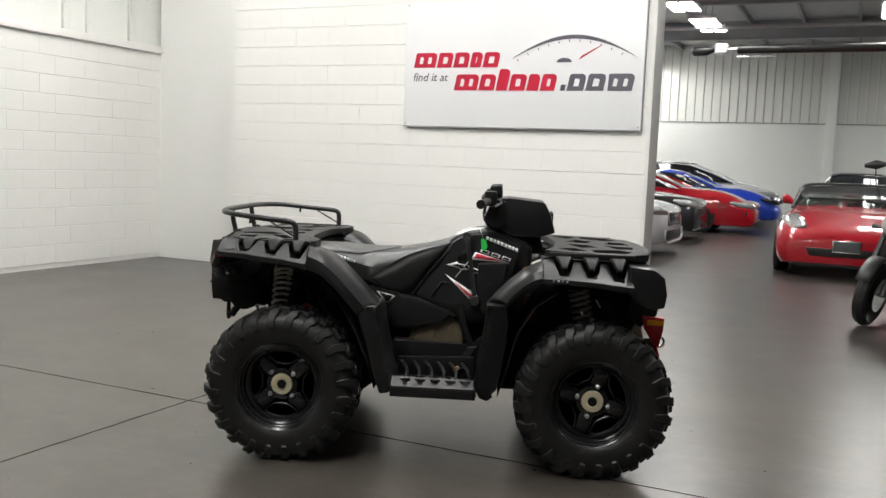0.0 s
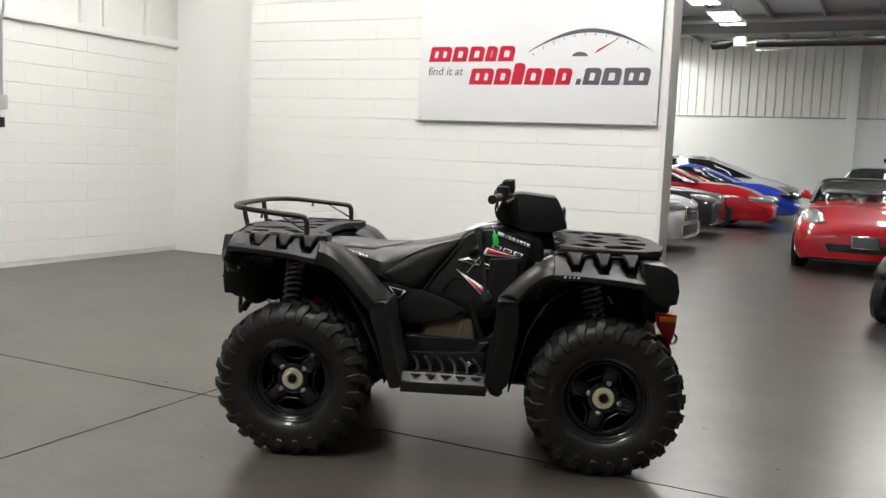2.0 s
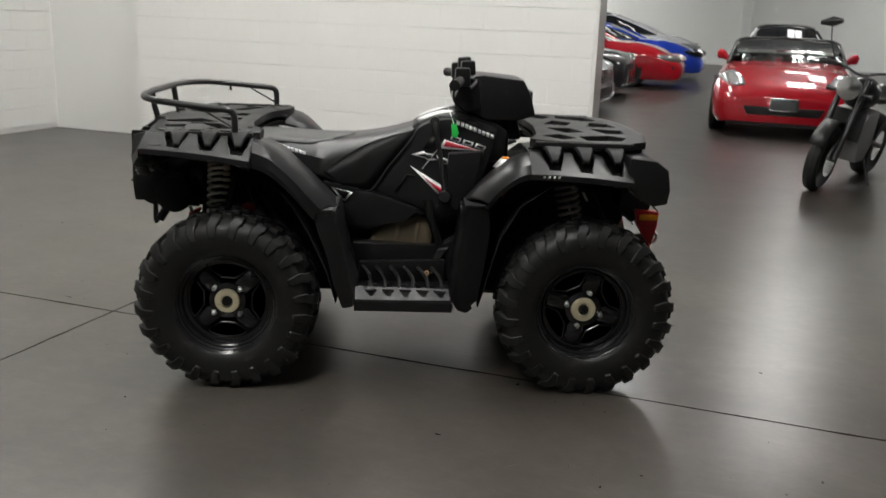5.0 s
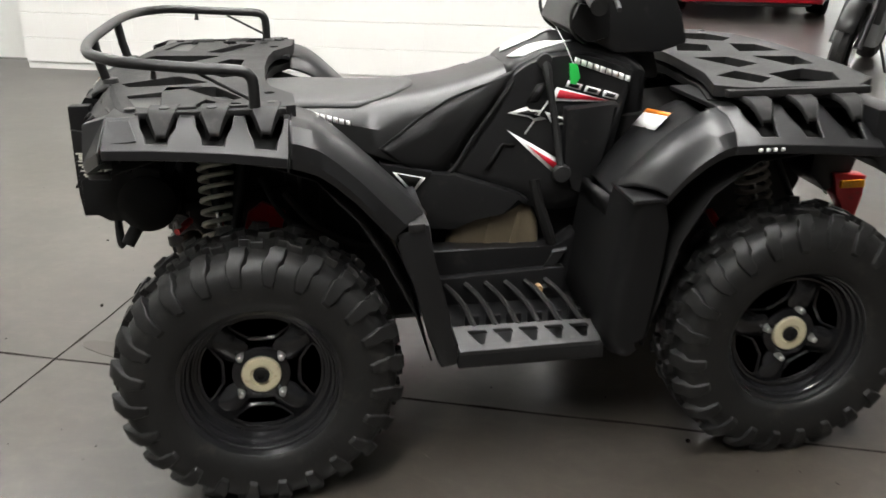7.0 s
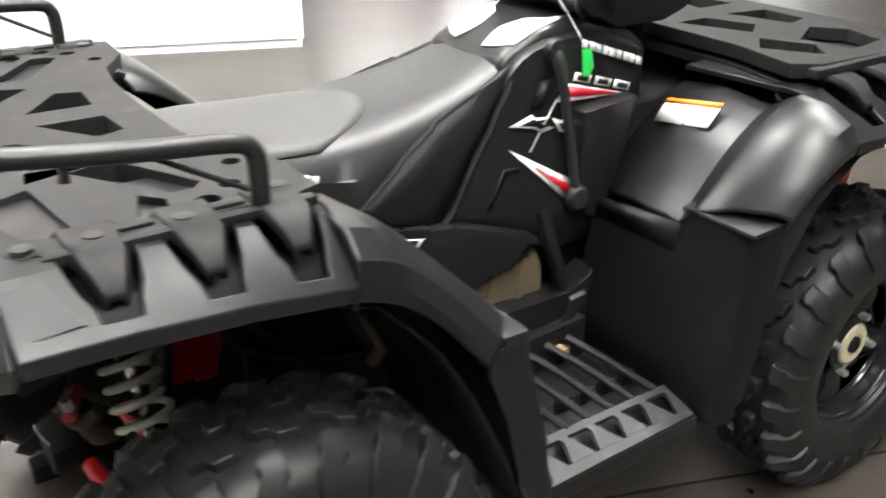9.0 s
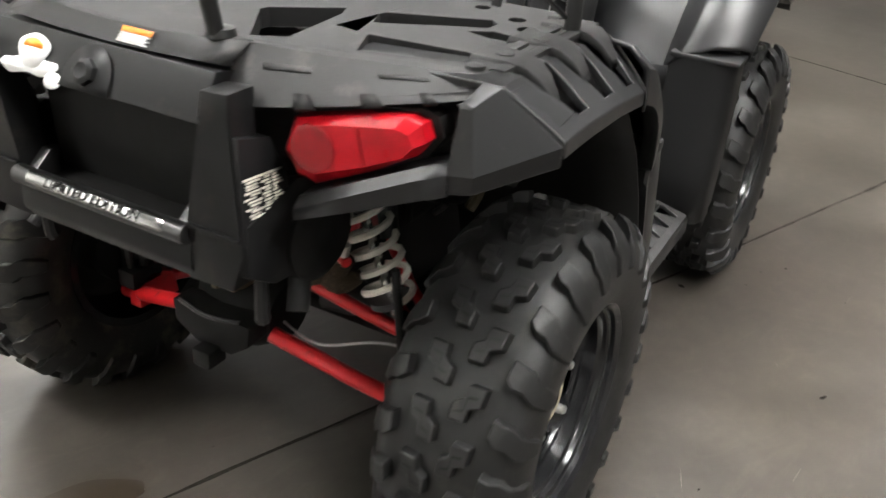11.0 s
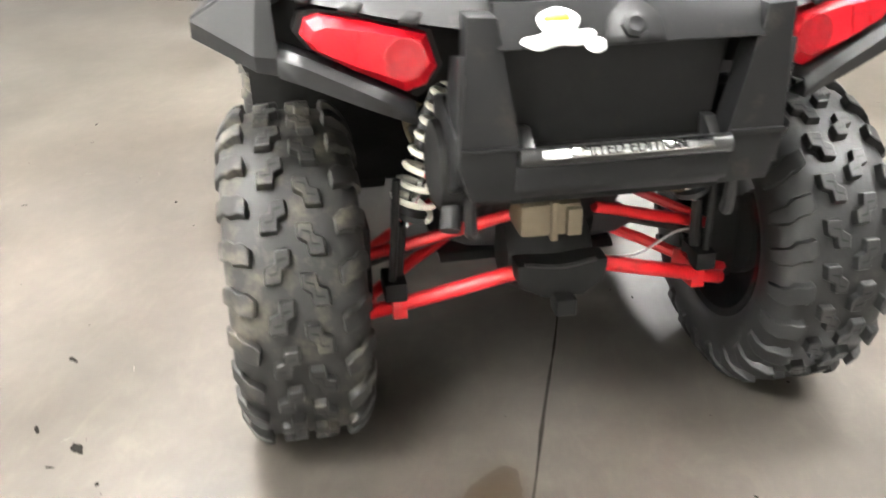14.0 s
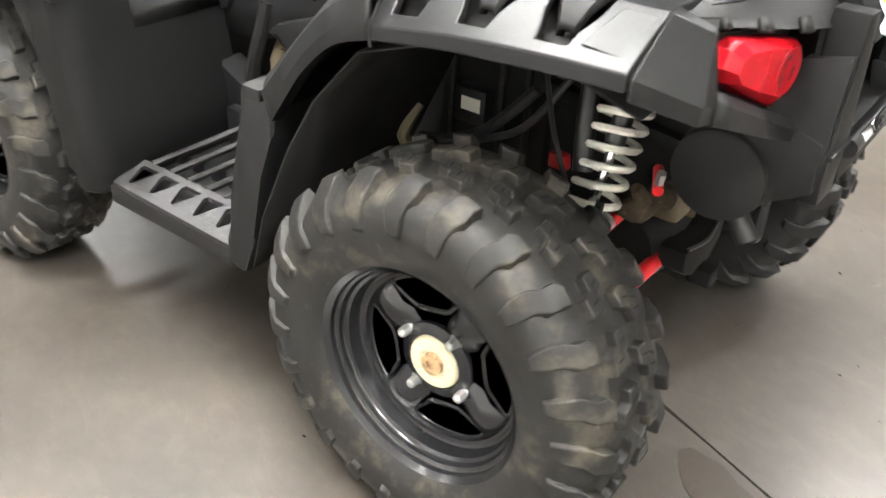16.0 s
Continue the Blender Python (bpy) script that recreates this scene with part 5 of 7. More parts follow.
# luggage rail
rail = []
for x, y, z in ((-0.642, 0.50, 0.945), (-0.642, 0.50, 1.000), (-0.648, 0.50, 1.022), (-0.672, 0.499, 1.034), (-0.78, 0.490, 1.042), (-0.90, 0.470, 1.052), (-0.955, 0.435, 1.056), (-1.005, 0.36, 1.058), (-1.030, 0.22, 1.060), (-1.035, 0.0, 1.060)):
    rail.append((x, y, z))
rail = rail + [(x, -y, z) for x, y, z in rail[-2::-1]]
bar = part("luggage_rail", tube(curve(rail, 4), 0.0125, 12), STEEL_DARK, atv, "black bent tube rail on the rear rack")
for k in (-1, 1):
    part("rail_post", tube([(-1.010, k * 0.160, 0.945), (-1.024, k * 0.160, 1.0), (-1.032, k * 0.160, 1.056)], 0.0115, 12), STEEL_DARK, bar)
    part("post_foot", lathe([(0.001, 0.012), (0.018, 0.010), (0.021, 0.0)], 16, m=Matrix.Translation((-1.004, k * 0.160, 0.953)) @ Matrix.Rotation(radians(90), 4, "X")), STEEL_DARK, bar)
    part("rail_brace", tube([(-0.76, k * 0.485, 1.030), (-0.652, k * 0.492, 0.970)], 0.004, 6), STEEL_DARK, bar)
    part("rail_tab", tube([(-0.85, k * 0.478, 1.045), (-0.852, k * 0.476, 1.018)], [0.004, 0.007], 8), STEEL_DARK, bar)

front_out = [(0.445, -0.44), (0.50, -0.475), (0.80, -0.475), (0.90, -0.38), (0.935, -0.20), (0.94, 0), (0.935, 0.20), (0.90, 0.38), (0.80, 0.475), (0.50, 0.475), (0.445, 0.44), (0.49, 0.28), (0.51, 0.0), (0.49, -0.28)]
half = [
    [(0.505, 0.325), (0.585, 0.26), (0.635, 0.36), (0.575, 0.425)],
    [(0.655, 0.31), (0.785, 0.24), (0.84, 0.30), (0.80, 0.40), (0.665, 0.425)],
    [(0.56, 0.06), (0.66, 0.05), (0.70, 0.16), (0.62, 0.215)],
    [(0.745, 0.04), (0.875, 0.05), (0.86, 0.17), (0.785, 0.19)],
]
holes = [[(x, k * y) for x, y in h] for h in half for k in (-1, 1)]
front_rack = part("front_rack", plate(front_out, holes, 0.028, m=Matrix.Translation((0, 0, 0.965)) @ Matrix.Rotation(radians(1.0), 4, "Y")), RACK, atv, "grey-black moulded front rack", bevel=0.004)
part("rack_tray", plate([(x * 0.99, y * 0.96) for x, y in front_out], [], 0.02, m=Matrix.Translation((0, 0, 0.918))), LINER, front_rack, "dark lid under the rack")
for k in (-1, 1):
    rack_teeth(front_rack, (0.525, 0.640, 0.755), k, 0.927)
    part("side_rail", box(0.46, 0.83, k * 0.478 - 0.012, k * 0.478 + 0.012, 0.934, 0.952, 0.004), RACK, front_rack)
    for i in range(4):
        bm = bmesh.new()
        x = 0.475 + 0.018 * i
        bm.faces.new([bm.verts.new((px, k * 0.6375, pz)) for px, pz in ((x, 0.842), (x + 0.008, 0.842), (x + 0.010, 0.850), (x + 0.002, 0.850))])
        part("team_bar", bm, WHITE, atv, solid=0.001)
part("front_grille", prism([(0.86, 0.90), (0.98, 0.86), (1.0, 0.78), (0.97, 0.66), (0.90, 0.60), (0.84, 0.66)], -0.27, 0.27, "y", 0.02), GLOSS, atv, "black nose of the vehicle")
def bumper_side(k):
    p = part("bumper_bracket", prism([(0.905, 0.665), (1.005, 0.655), (1.0, 0.60), (0.985, 0.515), (0.955, 0.545), (0.92, 0.60)], k * 0.235, k * 0.285, "y", 0.006), RED_ARM, atv, "red front bumper bracket")
    part("side_reflector", box(0.925, 0.998, k * 0.288 - 0.004, k * 0.288 + 0.004, 0.622, 0.645, 0.003), AMBER, p, "amber side reflector")
both(bumper_side)
hook = [(1.0 + 0.02 * math.cos(a), -0.22 + 0.0 * a, 0.535 + 0.022 * math.sin(a)) for a in (i * 2 * math.pi / 12 for i in range(13))]
part("tow_hook", tube(hook, 0.006, 8), CHROME, atv, "bright steel tow ring")

# steering: pod, handlebar, grips
pod = part("handlebar_pod", prism([(0.21, 1.03), (0.225, 1.10), (0.245, 1.160), (0.285, 1.165), (0.448, 1.150), (0.480, 1.09), (0.503, 1.008), (0.43, 0.985), (0.30, 0.985)], -0.135, 0.135, "y", 0.012), PLASTIC, atv, "black wedge-shaped headlight pod")
part("switch_housing", prism([(0.160, 1.055), (0.185, 1.115), (0.215, 1.150), (0.27, 1.15), (0.28, 1.03), (0.22, 1.015)], -0.150, 0.150, "y", 0.014), PLASTIC, pod, "black switch and gauge housing")
part("pod_neck", prism([(0.29, 0.90), (0.30, 1.0), (0.43, 1.01), (0.46, 0.90)], -0.075, 0.075, "y", 0.02), LINER, pod)
part("headlamp", box(0.482, 0.494, -0.08, 0.08, 1.03, 1.10, 0.01), GLOSS, pod, "dark headlamp glass")
part("handlebar", tube(curve([(0.155, -0.40, 1.140), (0.19, -0.22, 1.150), (0.26, -0.10, 1.13), (0.27, 0.0, 1.12), (0.26, 0.10, 1.13), (0.19, 0.22, 1.150), (0.155, 0.40, 1.140)], 5), 0.012, 10), STEEL_DARK, pod)
def grip(k):
    part("grip", tube([(0.185, k * 0.25, 1.148), (0.182, k * 0.27, 1.147), (0.158, k * 0.395, 1.141), (0.156, k * 0.405, 1.140)], [0.014, 0.019, 0.018, 0.021], 12), RUBBER, pod, "black rubber grip")
    part("control_box", box(0.165, 0.225, k * 0.20 - 0.03, k * 0.20 + 0.03, 1.125, 1.195, 0.012), PLASTIC, pod)
    part("lever", tube(curve([(0.225, k * 0.20, 1.150), (0.245, k * 0.25, 1.145), (0.215, k * 0.38, 1.130)], 4), 0.006, 8), STEEL_DARK, pod)
    part("reservoir", prism([(0.19, 1.165), (0.19, 1.218), (0.245, 1.222), (0.25, 1.165)], k * 0.115, k * 0.175, "y", 0.008), PLASTIC, pod)
    part("brake_hose", tube(curve([(0.20, k * 0.17, 1.16), (0.165, k * 0.16, 1.10), (0.18, k * 0.14, 1.04), (0.24, k * 0.10, 1.0)], 5), 0.005, 6), RUBBER_TAG, pod)
both(grip)
# rubber strap and hanging tags on the right side panel
strap = part("rubber_strap", tube(curve([(0.092, -0.168, 0.985), (0.098, -0.192, 0.95), (0.122, -0.20, 0.82), (0.141, -0.212, 0.69)], 5), [0.013] * 6 + [0.010] * 9 + [0.016], 8), RUBBER_TAG, atv, "black rubber hold-down strap")
part("strap_knob", lathe([(0.001, 0.014), (0.022, 0.012), (0.028, 0.0), (0.024, -0.01)], 18, m=Matrix.Translation((0.142, -0.214, 0.680)) @ Matrix.Rotation(math.pi, 4, "Z")), RUBBER_TAG, strap)
part("strap_top", lathe([(0.001, 0.012), (0.018, 0.010), (0.021, 0.0), (0.018, -0.01)], 16, m=Matrix.Translation((0.092, -0.180, 0.980)) @ Matrix.Rotation(math.pi, 4, "Z")), RUBBER_TAG, strap)
tag = part("price_tag", prism([(0.158, 0.972), (0.180, 0.970), (0.190, 0.935), (0.180, 0.915), (0.163, 0.918)], -0.186, -0.182, "y", 0.002), GREEN, atv, "small bright green hanging tag")
part("tag_string", tube(curve([(0.169, -0.184, 0.970), (0.15, -0.16, 1.02), (0.13, -0.14, 1.06)], 4), 0.0012, 5), WHITE, tag)
# warning label on the right front fender
def fender_label(k):
    a, b, c, d = Vector((0.335, 0.225, 0.805)), Vector((0.345, 0.355, 0.822)), Vector((0.385, 0.355, 0.865)), Vector((0.372, 0.225, 0.848))
    rows = [[a, b], [d, c]]
    def put(t0, t1, name, mtl, label, lift):
        pts = [a.lerp(d, t0), b.lerp(c, t0), b.lerp(c, t1), a.lerp(d, t1)]
        bm = bmesh.new()
        bm.faces.new([bm.verts.new((p.x - lift, k * p.y, p.z + lift)) for p in pts])
        part(name, bm, mtl, atv, label, solid=0.001)
    put(0, 0.78, "fender_label", WHITE, "white warning label on the fender", 0.006)
    put(0.80, 1, "fender_label_band", ORANGE, "orange band of the warning label", 0.006)
fender_label(-1)


# tail: lamps, panels, bumper
def slant(y):
    return -1.018 + 0.13 * (abs(y) - 0.283)


def on_slant(pts, k, lift):
    return [(slant(y) - lift, k * y, z) for y, z in pts]


def tail_side(k):
    bm = bmesh.new()
    bm.faces.new([bm.verts.new(p) for p in on_slant([(0.185, 0.925), (0.36, 0.935), (0.525, 0.94), (0.525, 0.85), (0.42, 0.805), (0.33, 0.768), (0.30, 0.765), (0.262, 0.79), (0.185, 0.80)], k, -0.060)])
    panel = part("tail_panel", bm, LINER, atv, "black recess round the tail light", solid=0.012)
    part("label_panel", prism([(-1.092, 0.86), (-1.03, 0.845), (-1.0, 0.79), (-0.985, 0.70), (-1.09, 0.70)], k * 0.235, k * 0.259, "y", 0.003), PLASTIC, panel, "black side panel below the tail light")
    # flat end of the fender beside the lamp
    rows = [[(-0.948, k * 0.515, 0.9525), (-0.951, k * 0.540, 0.9505), (-0.957, k * 0.628, 0.900), (-0.957, k * 0.628, 0.874), (-0.945, k * 0.60, 0.872)],
            [(-0.994, k * 0.512, 0.938), (-1.000, k * 0.530, 0.936), (-1.008, k * 0.540, 0.855), (-1.004, k * 0.538, 0.830), (-0.985, k * 0.51, 0.830)],
            [(-0.985, k * 0.500, 0.932), (-0.996, k * 0.510, 0.931), (-1.011, k * 0.506, 0.851), (-1.008, k * 0.504, 0.824), (-0.985, k * 0.49, 0.822)]]
    part("fender_end", sheet(rows), PLASTIC, panel, "grey end of the fender", solid=0.006, angle=8, bevel=0.0025)
    # lip sweeping down below the lamp
    rows = []
    for x, y, z, d in ((-1.010, 0.508, 0.853, 0.030), (-1.016, 0.468, 0.838, 0.030), (-1.032, 0.39, 0.803, 0.026), (-1.052, 0.312, 0.768, 0.018)):
        rows.append([(x + 0.05, k * (y - 0.008), z + 0.010), (x + 0.010, k * y, z + 0.012), (x - 0.004, k * y, z - 0.002), (x - 0.002, k * y, z - d), (x + 0.045, k * (y - 0.004), z - d - 0.004)])
    part("tail_fin", sheet(rows), PLASTIC, panel, "black lip below the tail light", solid=0.005, angle=20)
    # faceted lamp: wide at its inner end, tapering outwards
    outline = [(0.286, 0.878), (0.270, 0.830), (0.288, 0.801), (0.318, 0.790), (0.400, 0.825), (0.462, 0.858), (0.478, 0.880), (0.470, 0.902), (0.448, 0.909), (0.37, 0.897)]
    cy, cz = 0.376, 0.858
    part("lamp_base", loft([on_slant([(cy + (y - cy) * 1.05, cz + (z - cz) * 1.09) for y, z in outline], k, out) for out in (-0.055, -0.016)]), LINER, panel)
    rings = []
    for t, u, out in ((0.94, 0.98, -0.030), (0.94, 0.98, 0.002), (0.925, 0.95, 0.006), (0.82, 0.69, 0.018), (0.75, 0.57, 0.0185)):
        rings.append(on_slant([(cy + (y - cy) * t, cz + (z - cz) * u) for y, z in outline], k, out))
    part("tail_light", loft(rings), LENS, panel, "faceted red tail light lens", angle=18)
    aim = Matrix.Rotation(radians(90) + k * radians(-7), 4, "Z")
    part("lamp_reflector", lathe([(0.033, -0.004), (0.032, 0.0012), (0.027, 0.002), (0.022, 0.0006), (0.012, 0.0014), (0.004, 0.002)], 24, m=Matrix.Translation((slant(0.325) - 0.0185, k * 0.325, 0.845)) @ aim), LENS_DARK, panel, "round reflector inside the tail light")
    part("lens_divider", tube(on_slant([(0.388, 0.884), (0.392, 0.86), (0.398, 0.838)], k, 0.0186), 0.0014, 6), LENS_DARK, panel)
    # bumper upright, folded at the bar
    post = part("bumper_post", prism([(k * 0.203, 0.912), (k * 0.248, 0.915), (k * 0.249, 0.83), (k * 0.257, 0.722), (k * 0.260, 0.695), (k * 0.240, 0.635), (k * 0.158, 0.632), (k * 0.166, 0.722), (k * 0.188, 0.83)], -1.095, -1.045, "x", 0.005), BUMPER, atv, "black bumper upright")
    part("post_fold", box(-1.101, -1.094, min(k * 0.168, k * 0.258), max(k * 0.168, k * 0.258), 0.714, 0.722, 0.002), BUMPER, post)
    part("bumper_wing", prism([(-1.085, 0.735), (-1.088, 0.66), (-1.03, 0.625), (-0.93, 0.62), (-0.90, 0.66), (-0.90, 0.75), (-0.98, 0.77)], k * 0.243, k * 0.262, "y", 0.006), BUMPER, post)
    part("bar_bracket", prism([(-1.10, 0.70), (-1.06, 0.735), (-1.04, 0.735), (-1.05, 0.69)], k * 0.140, k * 0.160, "y", 0.003), BAR_STEEL, post)


both(tail_side)


def lid_x(z):
    """The sloping face of the lid."""
    return -1.062 - (0.927 - z) * 0.6


LEAN = Matrix.Rotation(radians(31), 4, "Y") @ Matrix.Rotation(radians(90), 4, "Z")
part("tail_lid", prism([(lid_x(0.926), 0.926), (lid_x(0.866), 0.866), (-1.06, 0.860), (-1.02, 0.92)], -0.203, 0.203, "y", 0.004), BUMPER, atv, "grey-black lid of the rear box")
part("tail_recess", prism([(-0.19, 0.872), (0.19, 0.872), (0.165, 0.735), (0.165, 0.690), (-0.165, 0.690), (-0.165, 0.735)], -1.022, -0.98, "x", 0.006), LINER, atv, "recessed black rear panel")
arch = [(0.044 * math.cos(a), 0.878 + 0.044 * math.sin(a)) for a in (math.pi * i / 14 for i in range(15))] + [(-0.046, 0.866), (0.046, 0.866)]
bm = bmesh.new()
bm.faces.new([bm.verts.new((lid_x(z) - 0.0025, y, z)) for y, z in arch])
latch = part("latch_recess", bm, SHADED_PLASTIC, atv, "black arched recess for the lid latch", solid=0.002)
part("latch_knob", lathe([(0.020, 0.0), (0.019, 0.010), (0.012, 0.014), (0.004, 0.012)], 7, m=Matrix.Translation((lid_x(0.888) - 0.002, 0.002, 0.888)) @ LEAN), SHADED_PLASTIC, latch)
# white torn sticker with an orange spot
def on_lid(name, pts, material, lift, parent, label=""):
    bm = bmesh.new()
    bm.faces.new([bm.verts.new((lid_x(z) - lift, y, z)) for y, z in pts])
    return part(name, bm, material, parent, label, solid=0.0008)


band = [(0.058 + 0.112 * (0.5 + 0.5 * math.cos(a)), 0.878 - 0.004 * math.cos(a) + (0.0115 + 0.003 * math.sin(5 * a)) * math.sin(a)) for a in (2 * math.pi * i / 40 for i in range(40))]
sticker = on_lid("torn_sticker", band, WHITE, 0.0015, atv, "torn white sticker on the lid")
dome = [(0.112 + (0.030 + 0.004 * math.sin(3 * a)) * math.cos(a), 0.896 + 0.021 * math.sin(a)) for a in (2 * math.pi * i / 28 for i in range(28))]
on_lid("sticker_dome", dome, WHITE, 0.0022, sticker)
on_lid("sticker_tail", [(0.060 + 0.016 * math.cos(a), 0.868 + 0.010 * math.sin(a)) for a in (2 * math.pi * i / 16 for i in range(16))], WHITE, 0.0026, sticker)
on_lid("sticker_spot", [(0.114 + 0.020 * math.cos(a), 0.903 + 0.009 * math.sin(a)) for a in (math.pi * (i / 10 - 0.1) for i in range(13))], ORANGE, 0.0034, sticker, "orange cap-shaped spot")
def band_patch(name, y0, y1, t0, t1, material, label, lift):
    """A patch on the sloping band over the lid; t runs down the slope."""
    bm = bmesh.new()
    a, b = Vector((-1.042, 0, 0.951)), Vector((-1.062, 0, 0.930))
    out = Vector((-0.021, 0, 0.020)).normalized() * lift
    pts = [a.lerp(b, t) + out + Vector((0, y, 0)) for y, t in ((y0, t0), (y1, t0), (y1, t1), (y0, t1))]
    bm.faces.new([bm.verts.new(p) for p in pts])
    part(name, bm, material, atv, label, solid=0.0006)


band_patch("lid_label", -0.030, -0.085, 0.12, 0.40, ORANGE, "small orange and white label", 0.0025)
for i in range(5):
    band_patch("label_line", -0.030, -0.085 + 0.006 * (i % 2), 0.45 + 0.10 * i, 0.505 + 0.10 * i, WHITE, "", 0.0025)
# worn data label on the right side panel: pale lines on black
for i in range(13):
    t = i / 12
    x0, z0 = -1.088 + 0.010 * t + 0.004 * math.sin(9 * i), 0.804 - 0.058 * t
    x1, z1 = -1.012 + 0.004 * t, 0.798 - 0.056 * t
    gaps = [(0.0, 1.0)] if i in (0, 12) else [(0.04 * (i % 3), 0.30 + 0.06 * ((i * 5) % 3)), (0.46 + 0.05 * (i % 2), 0.68), (0.74, 1.0 - 0.05 * ((i * 3) % 4))]
    for g0, g1 in gaps:
        bm = bmesh.new()
        p, q = (x0 + (x1 - x0) * g0, z0 + (z1 - z0) * g0), (x0 + (x1 - x0) * g1, z0 + (z1 - z0) * g1)
        bm.faces.new([bm.verts.new((x, -0.2602, z)) for x, z in (p, q, (q[0], q[1] - 0.0030), (p[0], p[1] - 0.0034))])
        part("data_line", bm, SPRING, atv, "pale lines of a worn data label" if i == 0 else "", solid=0.0008)
# bar with its sticker
tail_bar = part("bumper_bar", tube([(-1.098, -0.168, 0.703), (-1.098, 0.168, 0.703)], 0.0150, 16), BAR_STEEL, atv, "black steel bumper bar")
rows = []
for y in (-0.135, -0.05, 0.05, 0.135):
    rows.append([(-1.098 - 0.0158 * math.cos(a), y, 0.703 + 0.0158 * math.sin(a)) for a in (radians(d) for d in range(2, 69, 11))])
part("bar_sticker", sheet(rows), CHROME, tail_bar, "silver sticker on the bumper bar", solid=0.0006)
me = letters("LIMITED EDITION", 0.024, 0.0004)
part("bar_lettering", me, LINER, tail_bar, "black words limited edition", m=Matrix.Translation((-1.098 - 0.0167 * math.cos(radians(35)), 0, 0.703 + 0.0167 * math.sin(radians(35)))) @ Matrix.Rotation(radians(-90), 4, "Z") @ Matrix.Rotation(radians(55), 4, "X"))
part("bumper_beam", prism([(-1.092, 0.634), (-1.098, 0.650), (-1.096, 0.690), (-1.07, 0.690), (-1.06, 0.634)], -0.172, 0.172, "y", 0.004), BUMPER, atv, "black beam below the bumper bar")
part("bumper_floor", box(-1.09, -1.02, -0.168, 0.168, 0.686, 0.694, 0.002), LINER, atv, "dark step behind the bumper bar")
part("valance_base", prism([(-1.07, 0.615), (-1.06, 0.625), (-0.86, 0.62), (-0.86, 0.60)], -0.17, 0.17, "y", 0.004), LINER, atv)
for k in (-1, 1):
    part("tie_hook", tube(curve([(-1.02, k * 0.225, 0.62), (-1.02, k * 0.225, 0.56), (-1.015, k * 0.222, 0.545)], 3), [0.010, 0.010, 0.011, 0.011, 0.012, 0.012, 0.011], 8), RACK, atv, "grey hook below the bumper")

# exhaust
muf = part("muffler", tube([(-0.955, -0.06, 0.655), (-0.955, -0.05, 0.655), (-0.955, 0.228, 0.650), (-0.955, 0.272, 0.648), (-0.955, 0.280, 0.648)], [0.06, 0.075, 0.078, 0.072, 0.055], 24), LINER, atv, "black muffler can")
part("tail_pipe", tube([(-0.965, 0.24, 0.62), (-1.02, 0.258, 0.555)], 0.018, 12), RACK, muf)
part("right_can", tube([(-0.935, -0.17, 0.668), (-0.935, -0.18, 0.668), (-0.935, -0.27, 0.668), (-0.935, -0.285, 0.668)], [0.06, 0.075, 0.072, 0.05], 24), LINER, muf)
part("right_spout", tube([(-0.96, -0.25, 0.62), (-0.995, -0.27, 0.565)], 0.017, 12), LINER, muf)

# rear suspension
def helix(a, b, r, turns, wire, parent, material, label):
    a, b = Vector(a), Vector(b)
    ax = (b - a).normalized()
    s = ax.orthogonal().normalized()
    t = ax.cross(s)
    n = int(turns * 14)
    pts = [a.lerp(b, (i / n) ** 1.25) + r * (math.cos(2 * math.pi * turns * i / n) * s + math.sin(2 * math.pi * turns * i / n) * t) for i in range(n + 1)]
    return part("spring", tube(pts, wire, 6), material, parent, label)


def shock(top, foot, material, label):
    top, foot = Vector(top), Vector(foot)
    body = part("shock_absorber", tube([top, top.lerp(foot, 0.5)], 0.017, 12), STEEL_DARK, atv, "shock absorber with coil spring")
    part("shock_rod", tube([top.lerp(foot, 0.45), foot], 0.009, 8), CHROME, body)
    part("spring_seat", tube([foot.lerp(top, 0.06), foot.lerp(top, 0.09)], 0.038, 16), STEEL_DARK, body)
    helix(top.lerp(foot, 0.04), foot.lerp(top, 0.08), 0.041, 12.0, 0.0064, body, material, label)


